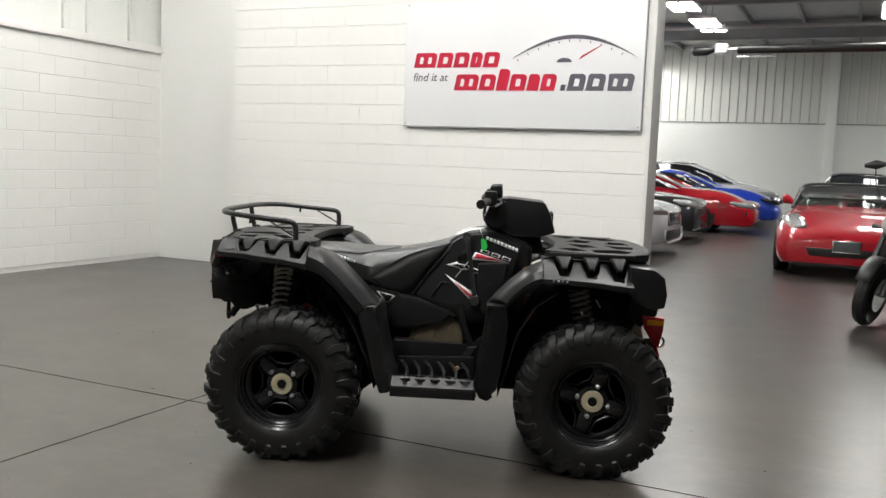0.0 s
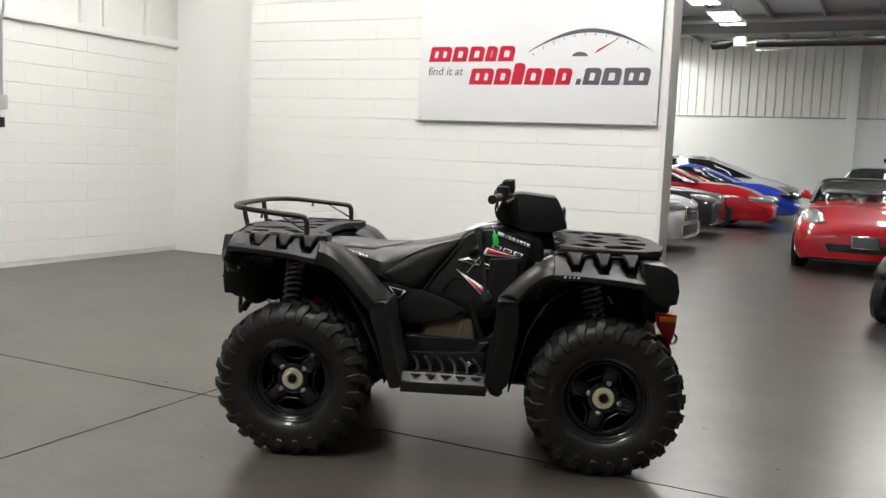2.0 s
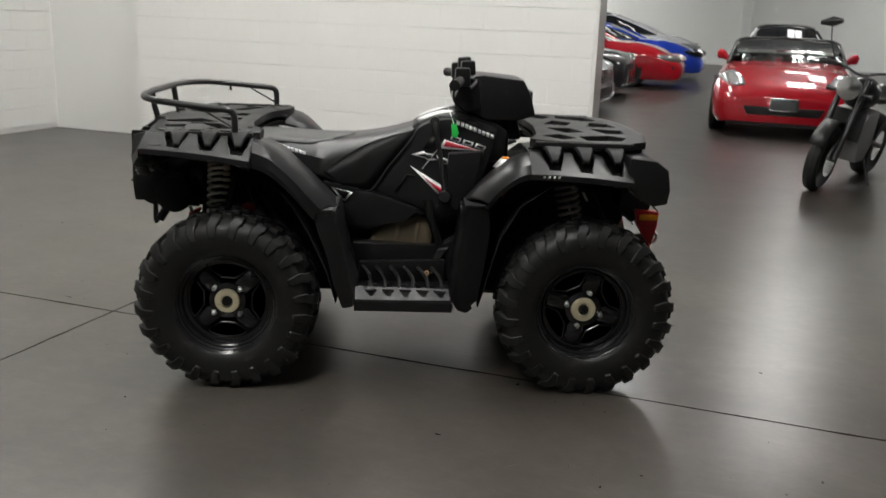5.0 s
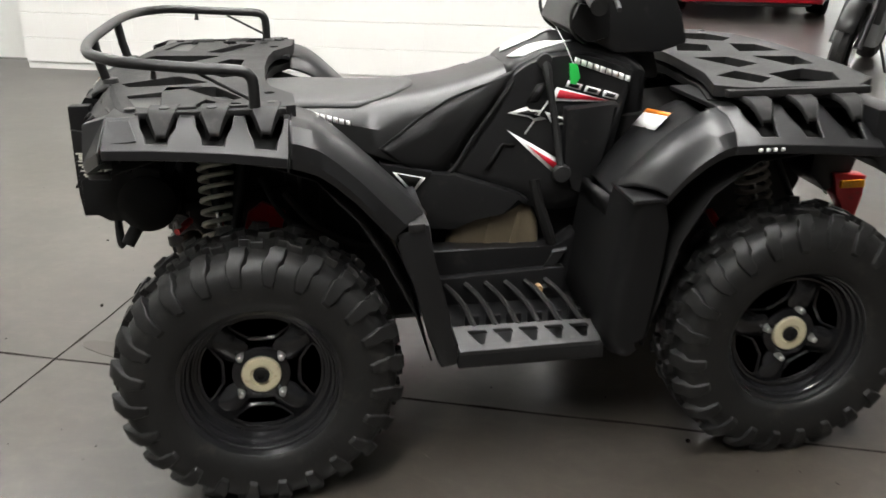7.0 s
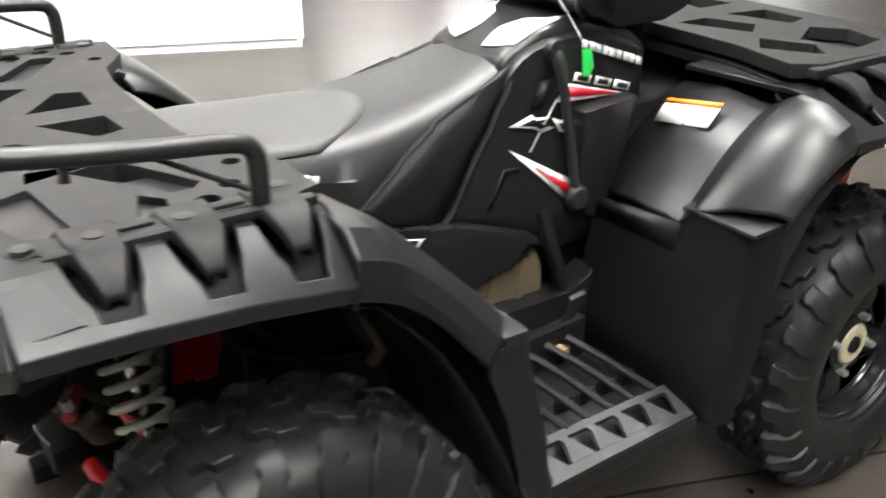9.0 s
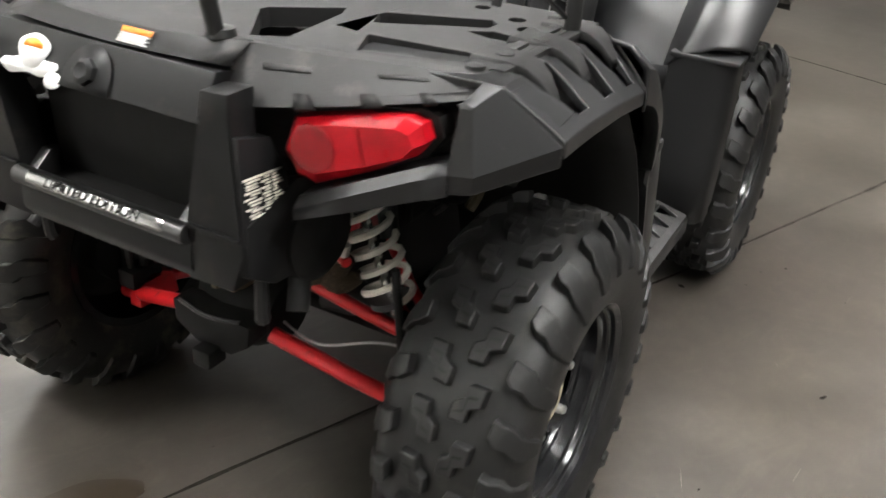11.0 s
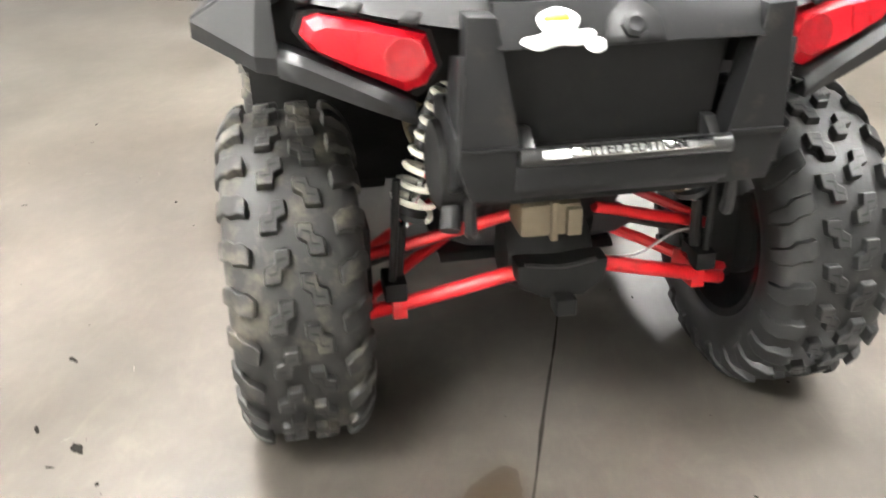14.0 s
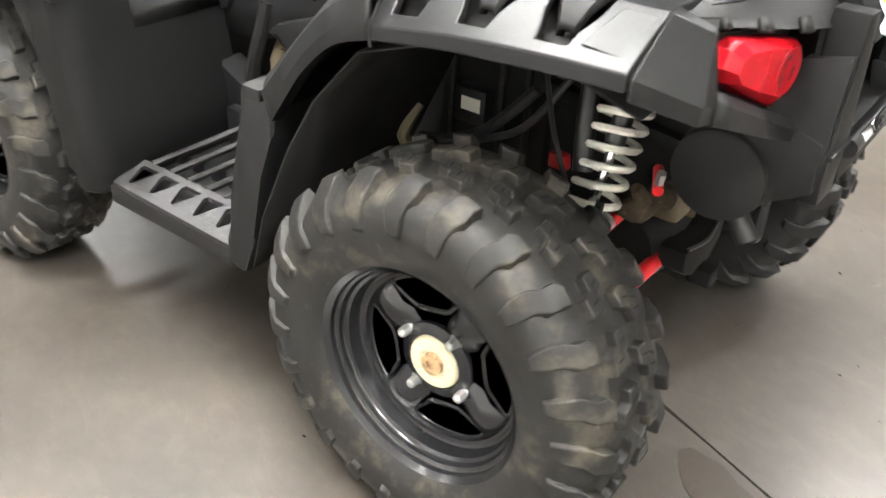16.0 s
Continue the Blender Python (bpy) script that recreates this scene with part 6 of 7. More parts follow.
def rear_arms(k):
    low = part("lower_arm", tube([(-0.83, k * 0.080, 0.362), (-0.795, k * 0.25, 0.306), (-0.745, k * 0.385, 0.250)], 0.0155, 12), RED_ARM, atv, "red lower suspension arm")
    part("arm_fore", tube([(-0.50, k * 0.10, 0.33), (-0.60, k * 0.26, 0.285), (-0.70, k * 0.385, 0.250)], 0.013, 10), RED_ARM, low)
    part("arm_clevis", prism([(-0.79, 0.255), (-0.68, 0.245), (-0.69, 0.300), (-0.75, 0.325), (-0.785, 0.300)], k * 0.300, k * 0.330, "y", 0.004), RED_ARM, low)
    part("ball_joint", tube([(-0.725, k * 0.365, 0.25), (-0.70, k * 0.405, 0.26)], 0.022, 10), RED_ARM, low)
    up = part("upper_arm", tube([(-0.76, k * 0.085, 0.452), (-0.735, k * 0.22, 0.408), (-0.70, k * 0.375, 0.358)], 0.0125, 12), RED_ARM, atv, "red upper suspension arm")
    part("arm_fore", tube([(-0.52, k * 0.12, 0.45), (-0.62, k * 0.25, 0.405), (-0.69, k * 0.375, 0.358)], 0.011, 10), RED_ARM, up)
    part("knuckle", prism([(-0.72, 0.23), (-0.63, 0.23), (-0.62, 0.43), (-0.72, 0.43)], k * 0.36, k * 0.43, "y", 0.012), LINER, atv, "black rear knuckle")
    part("link_rod", tube([(-0.80, k * 0.315, 0.56), (-0.775, k * 0.330, 0.30)], 0.008, 8), LINER, atv, "black stabiliser link")
    part("axle_boot", tube([(-0.673, k * 0.10, 0.39), (-0.673, k * 0.16, 0.385), (-0.673, k * 0.20, 0.38), (-0.673, k * 0.36, 0.335)], [0.045, 0.035, 0.015, 0.015], 12), RUBBER_TAG, atv)
    part("brake_drum", lathe([(0.04, 0.0), (0.10, 0.005), (0.10, 0.03), (0.03, 0.035)], 24, m=Matrix.Translation((-0.673, k * 0.43, 0.327)) @ (Matrix() if k > 0 else Matrix.Rotation(math.pi, 4, "Z"))), LINER, atv)
    part("frame_tube", tube([(-0.86, k * 0.13, 0.80), (-0.90, k * 0.20, 0.70), (-0.88, k * 0.18, 0.62)], 0.014, 10), STEEL_DARK, atv, "black frame tube")
    shock((-0.775, k * 0.160, 0.80), (-0.762, k * 0.298, 0.45), SPRING, "cream coil spring")
    part("shock_mount", box(-0.80, -0.72, min(k * 0.30, k * 0.345), max(k * 0.30, k * 0.345), 0.30, 0.34, 0.006), LINER, low)
    part("shock_foot", tube([(-0.758, k * 0.306, 0.45), (-0.750, k * 0.320, 0.28)], 0.013, 10), LINER, low)
    mount = part("shock_bracket", tube([(-0.872, k * 0.270, 0.590), (-0.845, k * 0.215, 0.600)], 0.009, 10), RED_ARM, atv, "red upper shock bracket")
    part("bracket_bolt", tube([(-0.868, k * 0.262, 0.600), (-0.872, k * 0.268, 0.622)], 0.008, 6), STUD, mount)
    hub = part("pivot_casting", tube(curve([(-0.855, k * 0.165, 0.545), (-0.845, k * 0.190, 0.535), (-0.825, k * 0.222, 0.525), (-0.800, k * 0.250, 0.525)], 3), [0.012, 0.020, 0.026, 0.024, 0.018, 0.024, 0.028, 0.024, 0.016, 0.010], 10), BROWN_DIRT, atv, "brown mud-caked pivot casting")
    part("casting_lug", tube([(-0.835, k * 0.225, 0.540), (-0.825, k * 0.245, 0.570)], [0.016, 0.010], 8), BROWN_DIRT, hub)
    part("red_gusset", prism([(-0.65, 0.50), (-0.61, 0.50), (-0.61, 0.53), (-0.645, 0.53)], k * 0.13, k * 0.155, "y", 0.006), RED_ARM, atv, "red frame gusset")


both(rear_arms)
case = part("gear_case", box(-0.85, -0.70, -0.030, 0.092, 0.438, 0.506, 0.014), ALLOY, atv, "tan dusty rear gear case")
part("case_rib", box(-0.858, -0.84, 0.020, 0.034, 0.432, 0.512, 0.004), ALLOY, case)
part("case_band", box(-0.862, -0.845, -0.026, 0.004, 0.442, 0.498, 0.006), ALLOY, case)
part("differential", lathe([(0.02, -0.09), (0.06, -0.085), (0.085, -0.04), (0.09, 0.0), (0.085, 0.04), (0.06, 0.085), (0.02, 0.09)], 24, m=Matrix.Translation((-0.76, 0.02, 0.37))), LINER, atv, "black rear differential")
# added sheet that darkens the view between the rear arms
part("under_filler", prism([(-0.90, 0.600), (-0.90, 0.625), (-0.58, 0.665), (-0.58, 0.640)], -0.16, 0.16, "y", 0.004), LINER, atv, "added dark sheet above the rear suspension, hiding the bright floor")
hitch = part("hitch_plate", prism([(-0.075, 0.40), (0.105, 0.40), (0.10, 0.355), (0.05, 0.325), (-0.03, 0.325), (-0.07, 0.355)], -0.885, -0.83, "x", 0.008), LINER, atv, "black tow hitch plate")
part("hitch_tongue", box(-0.915, -0.87, -0.006, 0.034, 0.30, 0.335, 0.004), LINER, hitch)
part("hitch_rod", tube(curve([(-0.88, -0.05, 0.40), (-0.89, 0.02, 0.395), (-0.88, 0.09, 0.40)], 4), 0.004, 6), STEEL_DARK, hitch)
part("brake_cable", tube(curve([(-0.78, -0.06, 0.36), (-0.80, -0.16, 0.355), (-0.76, -0.26, 0.375), (-0.72, -0.33, 0.36)], 5), 0.0028, 6), STEEL_GREY, atv, "grey brake cable")
part("brake_cable", tube(curve([(-0.60, 0.18, 0.70), (-0.66, 0.24, 0.62), (-0.72, 0.27, 0.52), (-0.74, 0.30, 0.42)], 5), 0.005, 6), RUBBER_TAG, atv)

# front suspension
def front_arms(k):
    low = part("lower_arm", tube([(0.73, k * 0.10, 0.32), (0.70, k * 0.30, 0.28), (0.69, k * 0.42, 0.255)], 0.015, 10), RED_ARM, atv, "red lower suspension arm")
    part("arm_fore", tube([(0.55, k * 0.10, 0.32), (0.62, k * 0.28, 0.285), (0.67, k * 0.42, 0.255)], 0.013, 10), RED_ARM, low)
    part("upper_arm", tube([(0.62, k * 0.14, 0.52), (0.63, k * 0.30, 0.46), (0.66, k * 0.42, 0.42)], 0.012, 10), RED_ARM, atv, "red upper suspension arm")
    part("knuckle", prism([(0.62, 0.23), (0.72, 0.23), (0.71, 0.44), (0.63, 0.44)], k * 0.40, k * 0.45, "y", 0.01), STEEL_DARK, atv, "black front knuckle")
    shock((0.592, k * 0.335, 0.845), (0.660, k * 0.365, 0.52), SPRING_OLD, "dull brown coil spring")
    guard = part("splash_plate", prism([(0.845, 0.545), (0.965, 0.560), (1.000, 0.455), (0.955, 0.420), (0.87, 0.47)], k * 0.235, k * 0.250, "y", 0.006), ALLOY, atv, "dusty grey-tan splash plate")
    part("plate_strut", tube([(0.955, k * 0.252, 0.600), (0.990, k * 0.254, 0.47)], 0.008, 8), RED_ARM, guard)
    part("steering_rod", tube([(0.735, k * 0.26, 0.715), (0.835, k * 0.27, 0.520)], 0.010, 8), GLOSS, atv, "black strut")
    # white slivers stand for light that shows through gaps in the wheel well
    part("light_sliver", prism([(0.865, 0.690), (0.885, 0.672), (0.915, 0.590), (0.900, 0.600)], k * 0.250, k * 0.256, "y", 0.002), WHITE, atv, "white sliver painted for light showing through the wheel well")
    part("light_sliver", prism([(0.690, 0.722), (0.703, 0.722), (0.722, 0.685), (0.712, 0.685)], k * 0.250, k * 0.256, "y", 0.002), WHITE, atv, "white sliver painted for light showing through the wheel well")
    part("red_gusset", prism([(0.36, 0.60), (0.42, 0.60), (0.44, 0.72), (0.38, 0.72)], k * 0.18, k * 0.22, "y", 0.006), RED_ARM, atv, "red frame gusset")


both(front_arms)


# ---- parked cars and a motorcycle ----
def car_paint(name, colour, metal=0.0):
    return mat(name, colour, 0.42, metal, vary=0.04, scale=3, fine=200, bump=0.0, coat=1.0, spec=0.15)


CAR_RED = car_paint("red_car_paint", (0.40, 0.004, 0.014))
CAR_BLUE = car_paint("blue_car_paint", (0.010, 0.045, 0.40), 0.2)
CAR_SILVER = car_paint("silver_car_paint", (0.58, 0.60, 0.62), 0.3)
CAR_DARK = car_paint("dark_grey_car_paint", (0.018, 0.020, 0.022), 0.3)
CAR_GLASS = mat("tinted_car_glass", (0.012, 0.014, 0.016), 0.05, vary=0.05, bump=0, coat=0.5)
CLEAR = glass_mat("clear_glass")
LAMP_GLASS = mat("car_headlamp", (0.42, 0.43, 0.43), 0.14, 0.25, vary=0.3, scale=25, bump=0.3, coat=0.8)
TRIM = mat("black_trim", (0.01, 0.01, 0.01), 0.45, vary=0.1)
GREY_CLOTH = mat("grey_seat_cloth", (0.34, 0.335, 0.32), 0.8, vary=0.1, scale=20, fine=200, bump=0.3)
ALLOY_WHEEL = mat("alloy_wheel", (0.35, 0.35, 0.36), 0.25, 0.9, vary=0.1)
PLATE_GREY = mat("dealer_plate", (0.10, 0.11, 0.11), 0.3, vary=0.1, bump=0)


def car_wheel(parent, x, y, r, w):
    k = 1 if y > 0 else -1
    m = Matrix.Translation((x, y - k * w / 2, r)) @ (Matrix() if k > 0 else Matrix.Rotation(math.pi, 4, "Z"))
    wheel = part("wheel", lathe([(0.68 * r, -0.4 * w), (0.70 * r, 0.42 * w), (0.66 * r, 0.50 * w), (0.61 * r, 0.50 * w), (0.60 * r, 0.30 * w), (0.58 * r, -0.38 * w)], 32), ALLOY_WHEEL, parent, "silver alloy rim", m=m)
    part("tyre", lathe([(0.66 * r, -0.5 * w), (0.88 * r, -0.5 * w), (0.98 * r, -0.40 * w), (r, 0), (0.98 * r, 0.40 * w), (0.88 * r, 0.5 * w), (0.66 * r, 0.48 * w)], 40), RUBBER, wheel, "black road tyre")
    bm = bmesh.new()
    for i in range(5):
        a = 2 * math.pi * i / 5
        sheet([[(q * math.cos(a) - s * math.sin(a), 0.475 * w, q * math.sin(a) + s * math.cos(a)) for s in (-0.035, 0, 0.035)] for q in (0.05, 0.64 * r)], False, bm)
    part("spokes", bm, ALLOY_WHEEL, wheel, solid=0.008)
    part("brake_disc", lathe([(0.02, 0), (0.5 * r, 0.0), (0.5 * r, 0.02), (0.02, 0.02)], 24), TRIM, wheel)


def car(name, label, paint, m, L, W, stations, roof, glass=True, wheels=(0.9, 0.62), wheel_r=0.32, group="cars in the hall"):
    """x runs forward from the tail (0) to the nose (L). stations: x share, half width share, sill, belt, deck height."""
    top = thing(name, label, "car", group, m)
    rings = []
    hw = W / 2
    for fx, fw, z0, zb, zt in stations:
        x, w = fx * L, hw * fw
        half = [(0, zt + 0.012), (0.45 * w, zt + 0.008), (0.80 * w, zt - 0.012), (0.95 * w, zb + 0.02), (1.0 * w, zb - 0.06), (1.0 * w, (z0 + zb) / 2), (0.985 * w, z0 + 0.08), (0.93 * w, z0), (0, z0)]
        rings.append([(x, y, z) for y, z in half] + [(x, -y, z) for y, z in half[-2:0:-1]])
    cols = list(zip(*rings))
    body = part("body", loft([list(r) for r in zip(*[curve(c, 3) for c in cols])]), paint, top, angle=40)
    if roof:
        rings, grings = [], []
        for fx, fw, zlow, ztop in roof:
            x, w = fx * L, hw * fw
            half = [(0, ztop), (0.6 * w, ztop - 0.01), (0.86 * w, ztop - 0.05), (1.0 * w, zlow + 0.45 * (ztop - zlow)), (1.10 * w, zlow)]
            rings.append([(x, y, z) for y, z in half] + [(x, -y, z) for y, z in half[:0:-1]])
        cols = list(zip(*rings))
        cabin = part("window_glass", loft([list(r) for r in zip(*[curve(c, 3) for c in cols])]), CAR_GLASS, top, "dark tinted windows", angle=40)
        # roof skin and pillars over the glass
        skin = []
        for fx, fw, zlow, ztop in roof[1:-1]:
            x, w = fx * L, hw * fw
            skin.append([(x, y, z + 0.006) for y, z in ((-0.90 * w, ztop - 0.075), (-0.84 * w, ztop - 0.042), (-0.6 * w, ztop - 0.004), (0, ztop + 0.004), (0.6 * w, ztop - 0.004), (0.84 * w, ztop - 0.042), (0.90 * w, ztop - 0.075))])
        part("roof", sheet(soft_grid(skin, 3)), paint, top, solid=0.012)
        for k in (-1, 1):
            f, g = roof[-1], roof[-2]
            part("windscreen_pillar", tube(curve([(f[0] * L, k * hw * f[1] * 1.10, f[2] + 0.01), ((f[0] + g[0]) / 2 * L, k * hw * (f[1] + g[1]) / 2 * 1.0, (f[2] + g[3]) / 2 + 0.0), (g[0] * L, k * hw * g[1] * 0.90, g[3] - 0.06)], 3), 0.028, 8), paint, top)
            f, g = roof[0], roof[1]
            part("rear_pillar", tube([(f[0] * L, k * hw * f[1] * 1.10, f[2] + 0.01), (g[0] * L, k * hw * g[1] * 0.90, g[3] - 0.06)], 0.05, 8), paint, top)
    for fx, k in ((wheels[0], 1), (wheels[0], -1), (wheels[1], 1), (wheels[1], -1)):
        y = k * (hw + 0.004)
        part("wheel_arch", lathe([(0.02, -0.05), (wheel_r + 0.055, -0.05), (wheel_r + 0.055, 0.0), (0.02, 0.0)], 28, m=Matrix.Translation((fx * L, k * (hw - 0.004), wheel_r + 0.01)) @ (Matrix() if k > 0 else Matrix.Rotation(math.pi, 4, "Z"))), TRIM, top, "black wheel arch")
        car_wheel(top, fx * L, k * (hw + 0.012), wheel_r, 0.21)
    return top


def place(nose_x, nose_y, heading):
    """A pose for a car whose local x runs along heading (degrees from world x)."""
    return lambda L: Matrix.Translation((nose_x, nose_y, 0)) @ Matrix.Rotation(radians(heading), 4, "Z") @ Matrix.Translation((-L, 0, 0))


LONG_HOOD = [(0.0, 0.78, 0.34, 0.66, 0.84), (0.03, 0.90, 0.26, 0.72, 0.92), (0.15, 1.0, 0.20, 0.78, 0.97), (0.40, 1.0, 0.18, 0.78, 0.96), (0.62, 1.0, 0.18, 0.78, 0.97), (0.71, 1.0, 0.18, 0.78, 0.955), (0.80, 1.0, 0.18, 0.76, 0.915), (0.885, 0.97, 0.18, 0.68, 0.81), (0.95, 0.89, 0.18, 0.57, 0.655), (0.985, 0.79, 0.20, 0.49, 0.555), (1.0, 0.66, 0.26, 0.43, 0.49)]
COUPE_ROOF = [(0.08, 0.70, 0.93, 0.97), (0.22, 0.72, 0.94, 1.26), (0.36, 0.72, 0.94, 1.37), (0.46, 0.70, 0.94, 1.30), (0.645, 0.80, 0.94, 0.97)]
HATCH = [(0.0, 0.86, 0.34, 0.86, 1.02), (0.03, 0.95, 0.24, 0.92, 1.06), (0.30, 1.0, 0.20, 0.94, 1.08), (0.60, 1.0, 0.20, 0.94, 1.08), (0.72, 1.0, 0.20, 0.92, 1.08), (0.80, 1.0, 0.20, 0.86, 1.03), (0.87, 0.98, 0.20, 0.80, 0.965), (0.95, 0.90, 0.20, 0.68, 0.83), (0.985, 0.82, 0.22, 0.60, 0.70), (1.0, 0.70, 0.28, 0.52, 0.60)]
HATCH_ROOF = [(0.01, 0.76, 1.02, 1.12), (0.10, 0.76, 1.04, 1.56), (0.26, 0.76, 1.04, 1.63), (0.43, 0.74, 1.04, 1.59), (0.725, 0.84, 1.05, 1.08)]
SEDAN = [(0.0, 0.86, 0.34, 0.74, 0.90), (0.03, 0.94, 0.26, 0.80, 0.98), (0.2, 1.0, 0.20, 0.82, 1.0), (0.60, 1.0, 0.20, 0.80, 0.96), (0.85, 1.0, 0.20, 0.74, 0.88), (0.96, 0.93, 0.20, 0.64, 0.80), (0.99, 0.86, 0.20, 0.58, 0.70), (1.0, 0.80, 0.24, 0.54, 0.64)]
SEDAN_ROOF = [(0.12, 0.74, 0.98, 1.0), (0.26, 0.74, 0.97, 1.38), (0.42, 0.74, 0.97, 1.44), (0.56, 0.72, 0.96, 1.38), (0.74, 0.82, 0.93, 0.96)]

HEAD = math.degrees(TURN)


def front_bits(top, L, W, z, lamp=LAMP_GLASS, grille=True, y_in=0.45, y_out=0.86, back=0.10):
    for k in (-1, 1):
        pts = [(L - 0.05, k * W / 2 * y_in, z), (L - 0.02 - back * 0.4, k * W / 2 * (y_in + 0.2), z + 0.02), (L - back - 0.08, k * W / 2 * y_out, z + 0.05), (L - back - 0.30, k * W / 2 * 0.95, z + 0.09)]
        part("headlight", tube(curve(pts, 3), [0.02, 0.05, 0.06, 0.065, 0.07, 0.07, 0.06, 0.05, 0.04, 0.02], 10), lamp, top, "clear headlight")
    if grille:
        part("grille", box(L - 0.06, L + 0.012, -W * 0.24, W * 0.24, z - 0.20, z - 0.06, 0.012), TRIM, top, "dark grille")


# silver sedan, dark sedan, red coupe and blue hatchback side by side
L = 4.7
silver = car("parked_sedan", "silver sedan parked nose out in the hall", CAR_SILVER, place(2.95, 10.2, HEAD)(L), L, 1.8, SEDAN, SEDAN_ROOF, wheels=(0.81, 0.20), wheel_r=0.33)
front_bits(silver, L, 1.8, 0.66)
part("chrome_grille", box(L - 0.03, L + 0.03, -0.42, 0.42, 0.46, 0.68, 0.015), CHROME, silver, "chrome grille")
for i in range(4):
    part("grille_gap", box(L + 0.022, L + 0.034, -0.38, 0.38, 0.485 + 0.048 * i, 0.505 + 0.048 * i, 0.003), TRIM, silver)
part("lower_intake", box(L - 0.06, L + 0.02, -0.6, 0.6, 0.24, 0.40, 0.02), TRIM, silver, "black lower intake")
part("intake_frame", tube(curve([(L + 0.015, -0.66, 0.42), (L + 0.02, -0.62, 0.23), (L + 0.03, 0, 0.21), (L + 0.02, 0.62, 0.23), (L + 0.015, 0.66, 0.42)], 4), 0.018, 8), CAR_SILVER, silver)
L = 4.8
dark = car("parked_sedan", "dark grey sedan parked nose out in the hall", CAR_DARK, place(4.1, 13.55, HEAD)(L), L, 1.82, SEDAN, SEDAN_ROOF, wheels=(0.81, 0.20), wheel_r=0.34)
front_bits(dark, L, 1.82, 0.68)
part("chrome_lip", box(L - 0.02, L + 0.02, -0.8, 0.8, 0.22, 0.25, 0.006), CHROME, dark, "chrome lower lip")
L = 4.55
red = car("parked_coupe", "red sports coupe parked nose out in the hall", CAR_RED, place(5.95, 16.3, HEAD)(L), L, 1.84, LONG_HOOD, COUPE_ROOF, wheels=(0.735, 0.20), wheel_r=0.34)
front_bits(red, L, 1.84, 0.60, grille=False, back=0.22)
part("corner_marker", box(L - 0.30, L - 0.14, -0.80, -0.70, 0.40, 0.50, 0.02), TRIM, red, "dark corner vent")
part("nose_strip", box(L - 0.10, L - 0.02, -0.6, 0.6, 0.42, 0.50, 0.02), TRIM, red, "black nose intake")
L = 4.5
blue = car("parked_coupe", "blue sports coupe parked nose out in the hall", CAR_BLUE, place(7.4, 19.5, HEAD)(L), L, 1.80, LONG_HOOD, COUPE_ROOF, wheels=(0.78, 0.20), wheel_r=0.32)
front_bits(blue, L, 1.80, 0.62, lamp=CAR_GLASS, back=0.14, grille=False)
part("nose_strip", box(L - 0.10, L - 0.01, -0.5, 0.5, 0.30, 0.40, 0.02), TRIM, blue, "black nose intake")
L = 4.3
wagon = car("parked_hatchback", "tall silver hatchback parked behind the blue coupe", CAR_SILVER, place(8.25, 22.7, HEAD)(L), L, 1.78, HATCH, HATCH_ROOF, wheels=(0.82, 0.18), wheel_r=0.33)
front_bits(wagon, L, 1.78, 0.72, back=0.20)

# red convertible facing the showroom
L, W = 4.45, 1.84
conv = car("parked_convertible", "bright red two-seat convertible with its roof down", CAR_RED, place(4.68, 7.53, HEAD - 90)(L), L, W, [(0.0, 0.80, 0.34, 0.66, 0.82), (0.03, 0.92, 0.26, 0.72, 0.92), (0.2, 1.0, 0.18, 0.78, 0.95), (0.36, 1.0, 0.18, 0.78, 0.92), (0.58, 1.0, 0.17, 0.76, 0.90), (0.80, 1.0, 0.17, 0.70, 0.83), (0.90, 0.98, 0.17, 0.63, 0.74), (0.955, 0.93, 0.17, 0.57, 0.66), (0.985, 0.86, 0.18, 0.52, 0.58), (1.0, 0.78, 0.20, 0.47, 0.51)], None, wheels=(0.81, 0.19), wheel_r=0.33)
ws = [[(0.62 * L, y * 0.80, 0.88 - 0.03 * abs(y)), (0.56 * L, y * 0.74, 1.05), (0.505 * L, y * 0.66, 1.21 - 0.03 * abs(y))] for y in (-1, -0.8, -0.4, 0, 0.4, 0.8, 1)]
screen = part("windscreen", sheet(ws), CLEAR, conv, "clear curved windscreen", solid=0.005)
screen.visible_shadow = False
part("screen_frame", tube(curve([(0.62 * L, -0.80, 0.86), (0.56 * L, -0.745, 1.05), (0.505 * L, -0.67, 1.19), (0.50 * L, -0.3, 1.22), (0.50 * L, 0.3, 1.22), (0.505 * L, 0.67, 1.19), (0.56 * L, 0.745, 1.05), (0.62 * L, 0.80, 0.86)], 4), 0.022, 8), TRIM, screen)
part("cockpit", prism([(0.34 * L, 0.93), (0.60 * L, 0.915), (0.58 * L, 0.955), (0.36 * L, 0.965)], -0.68, 0.68, "y", 0.02), TRIM, conv, "black cockpit opening")
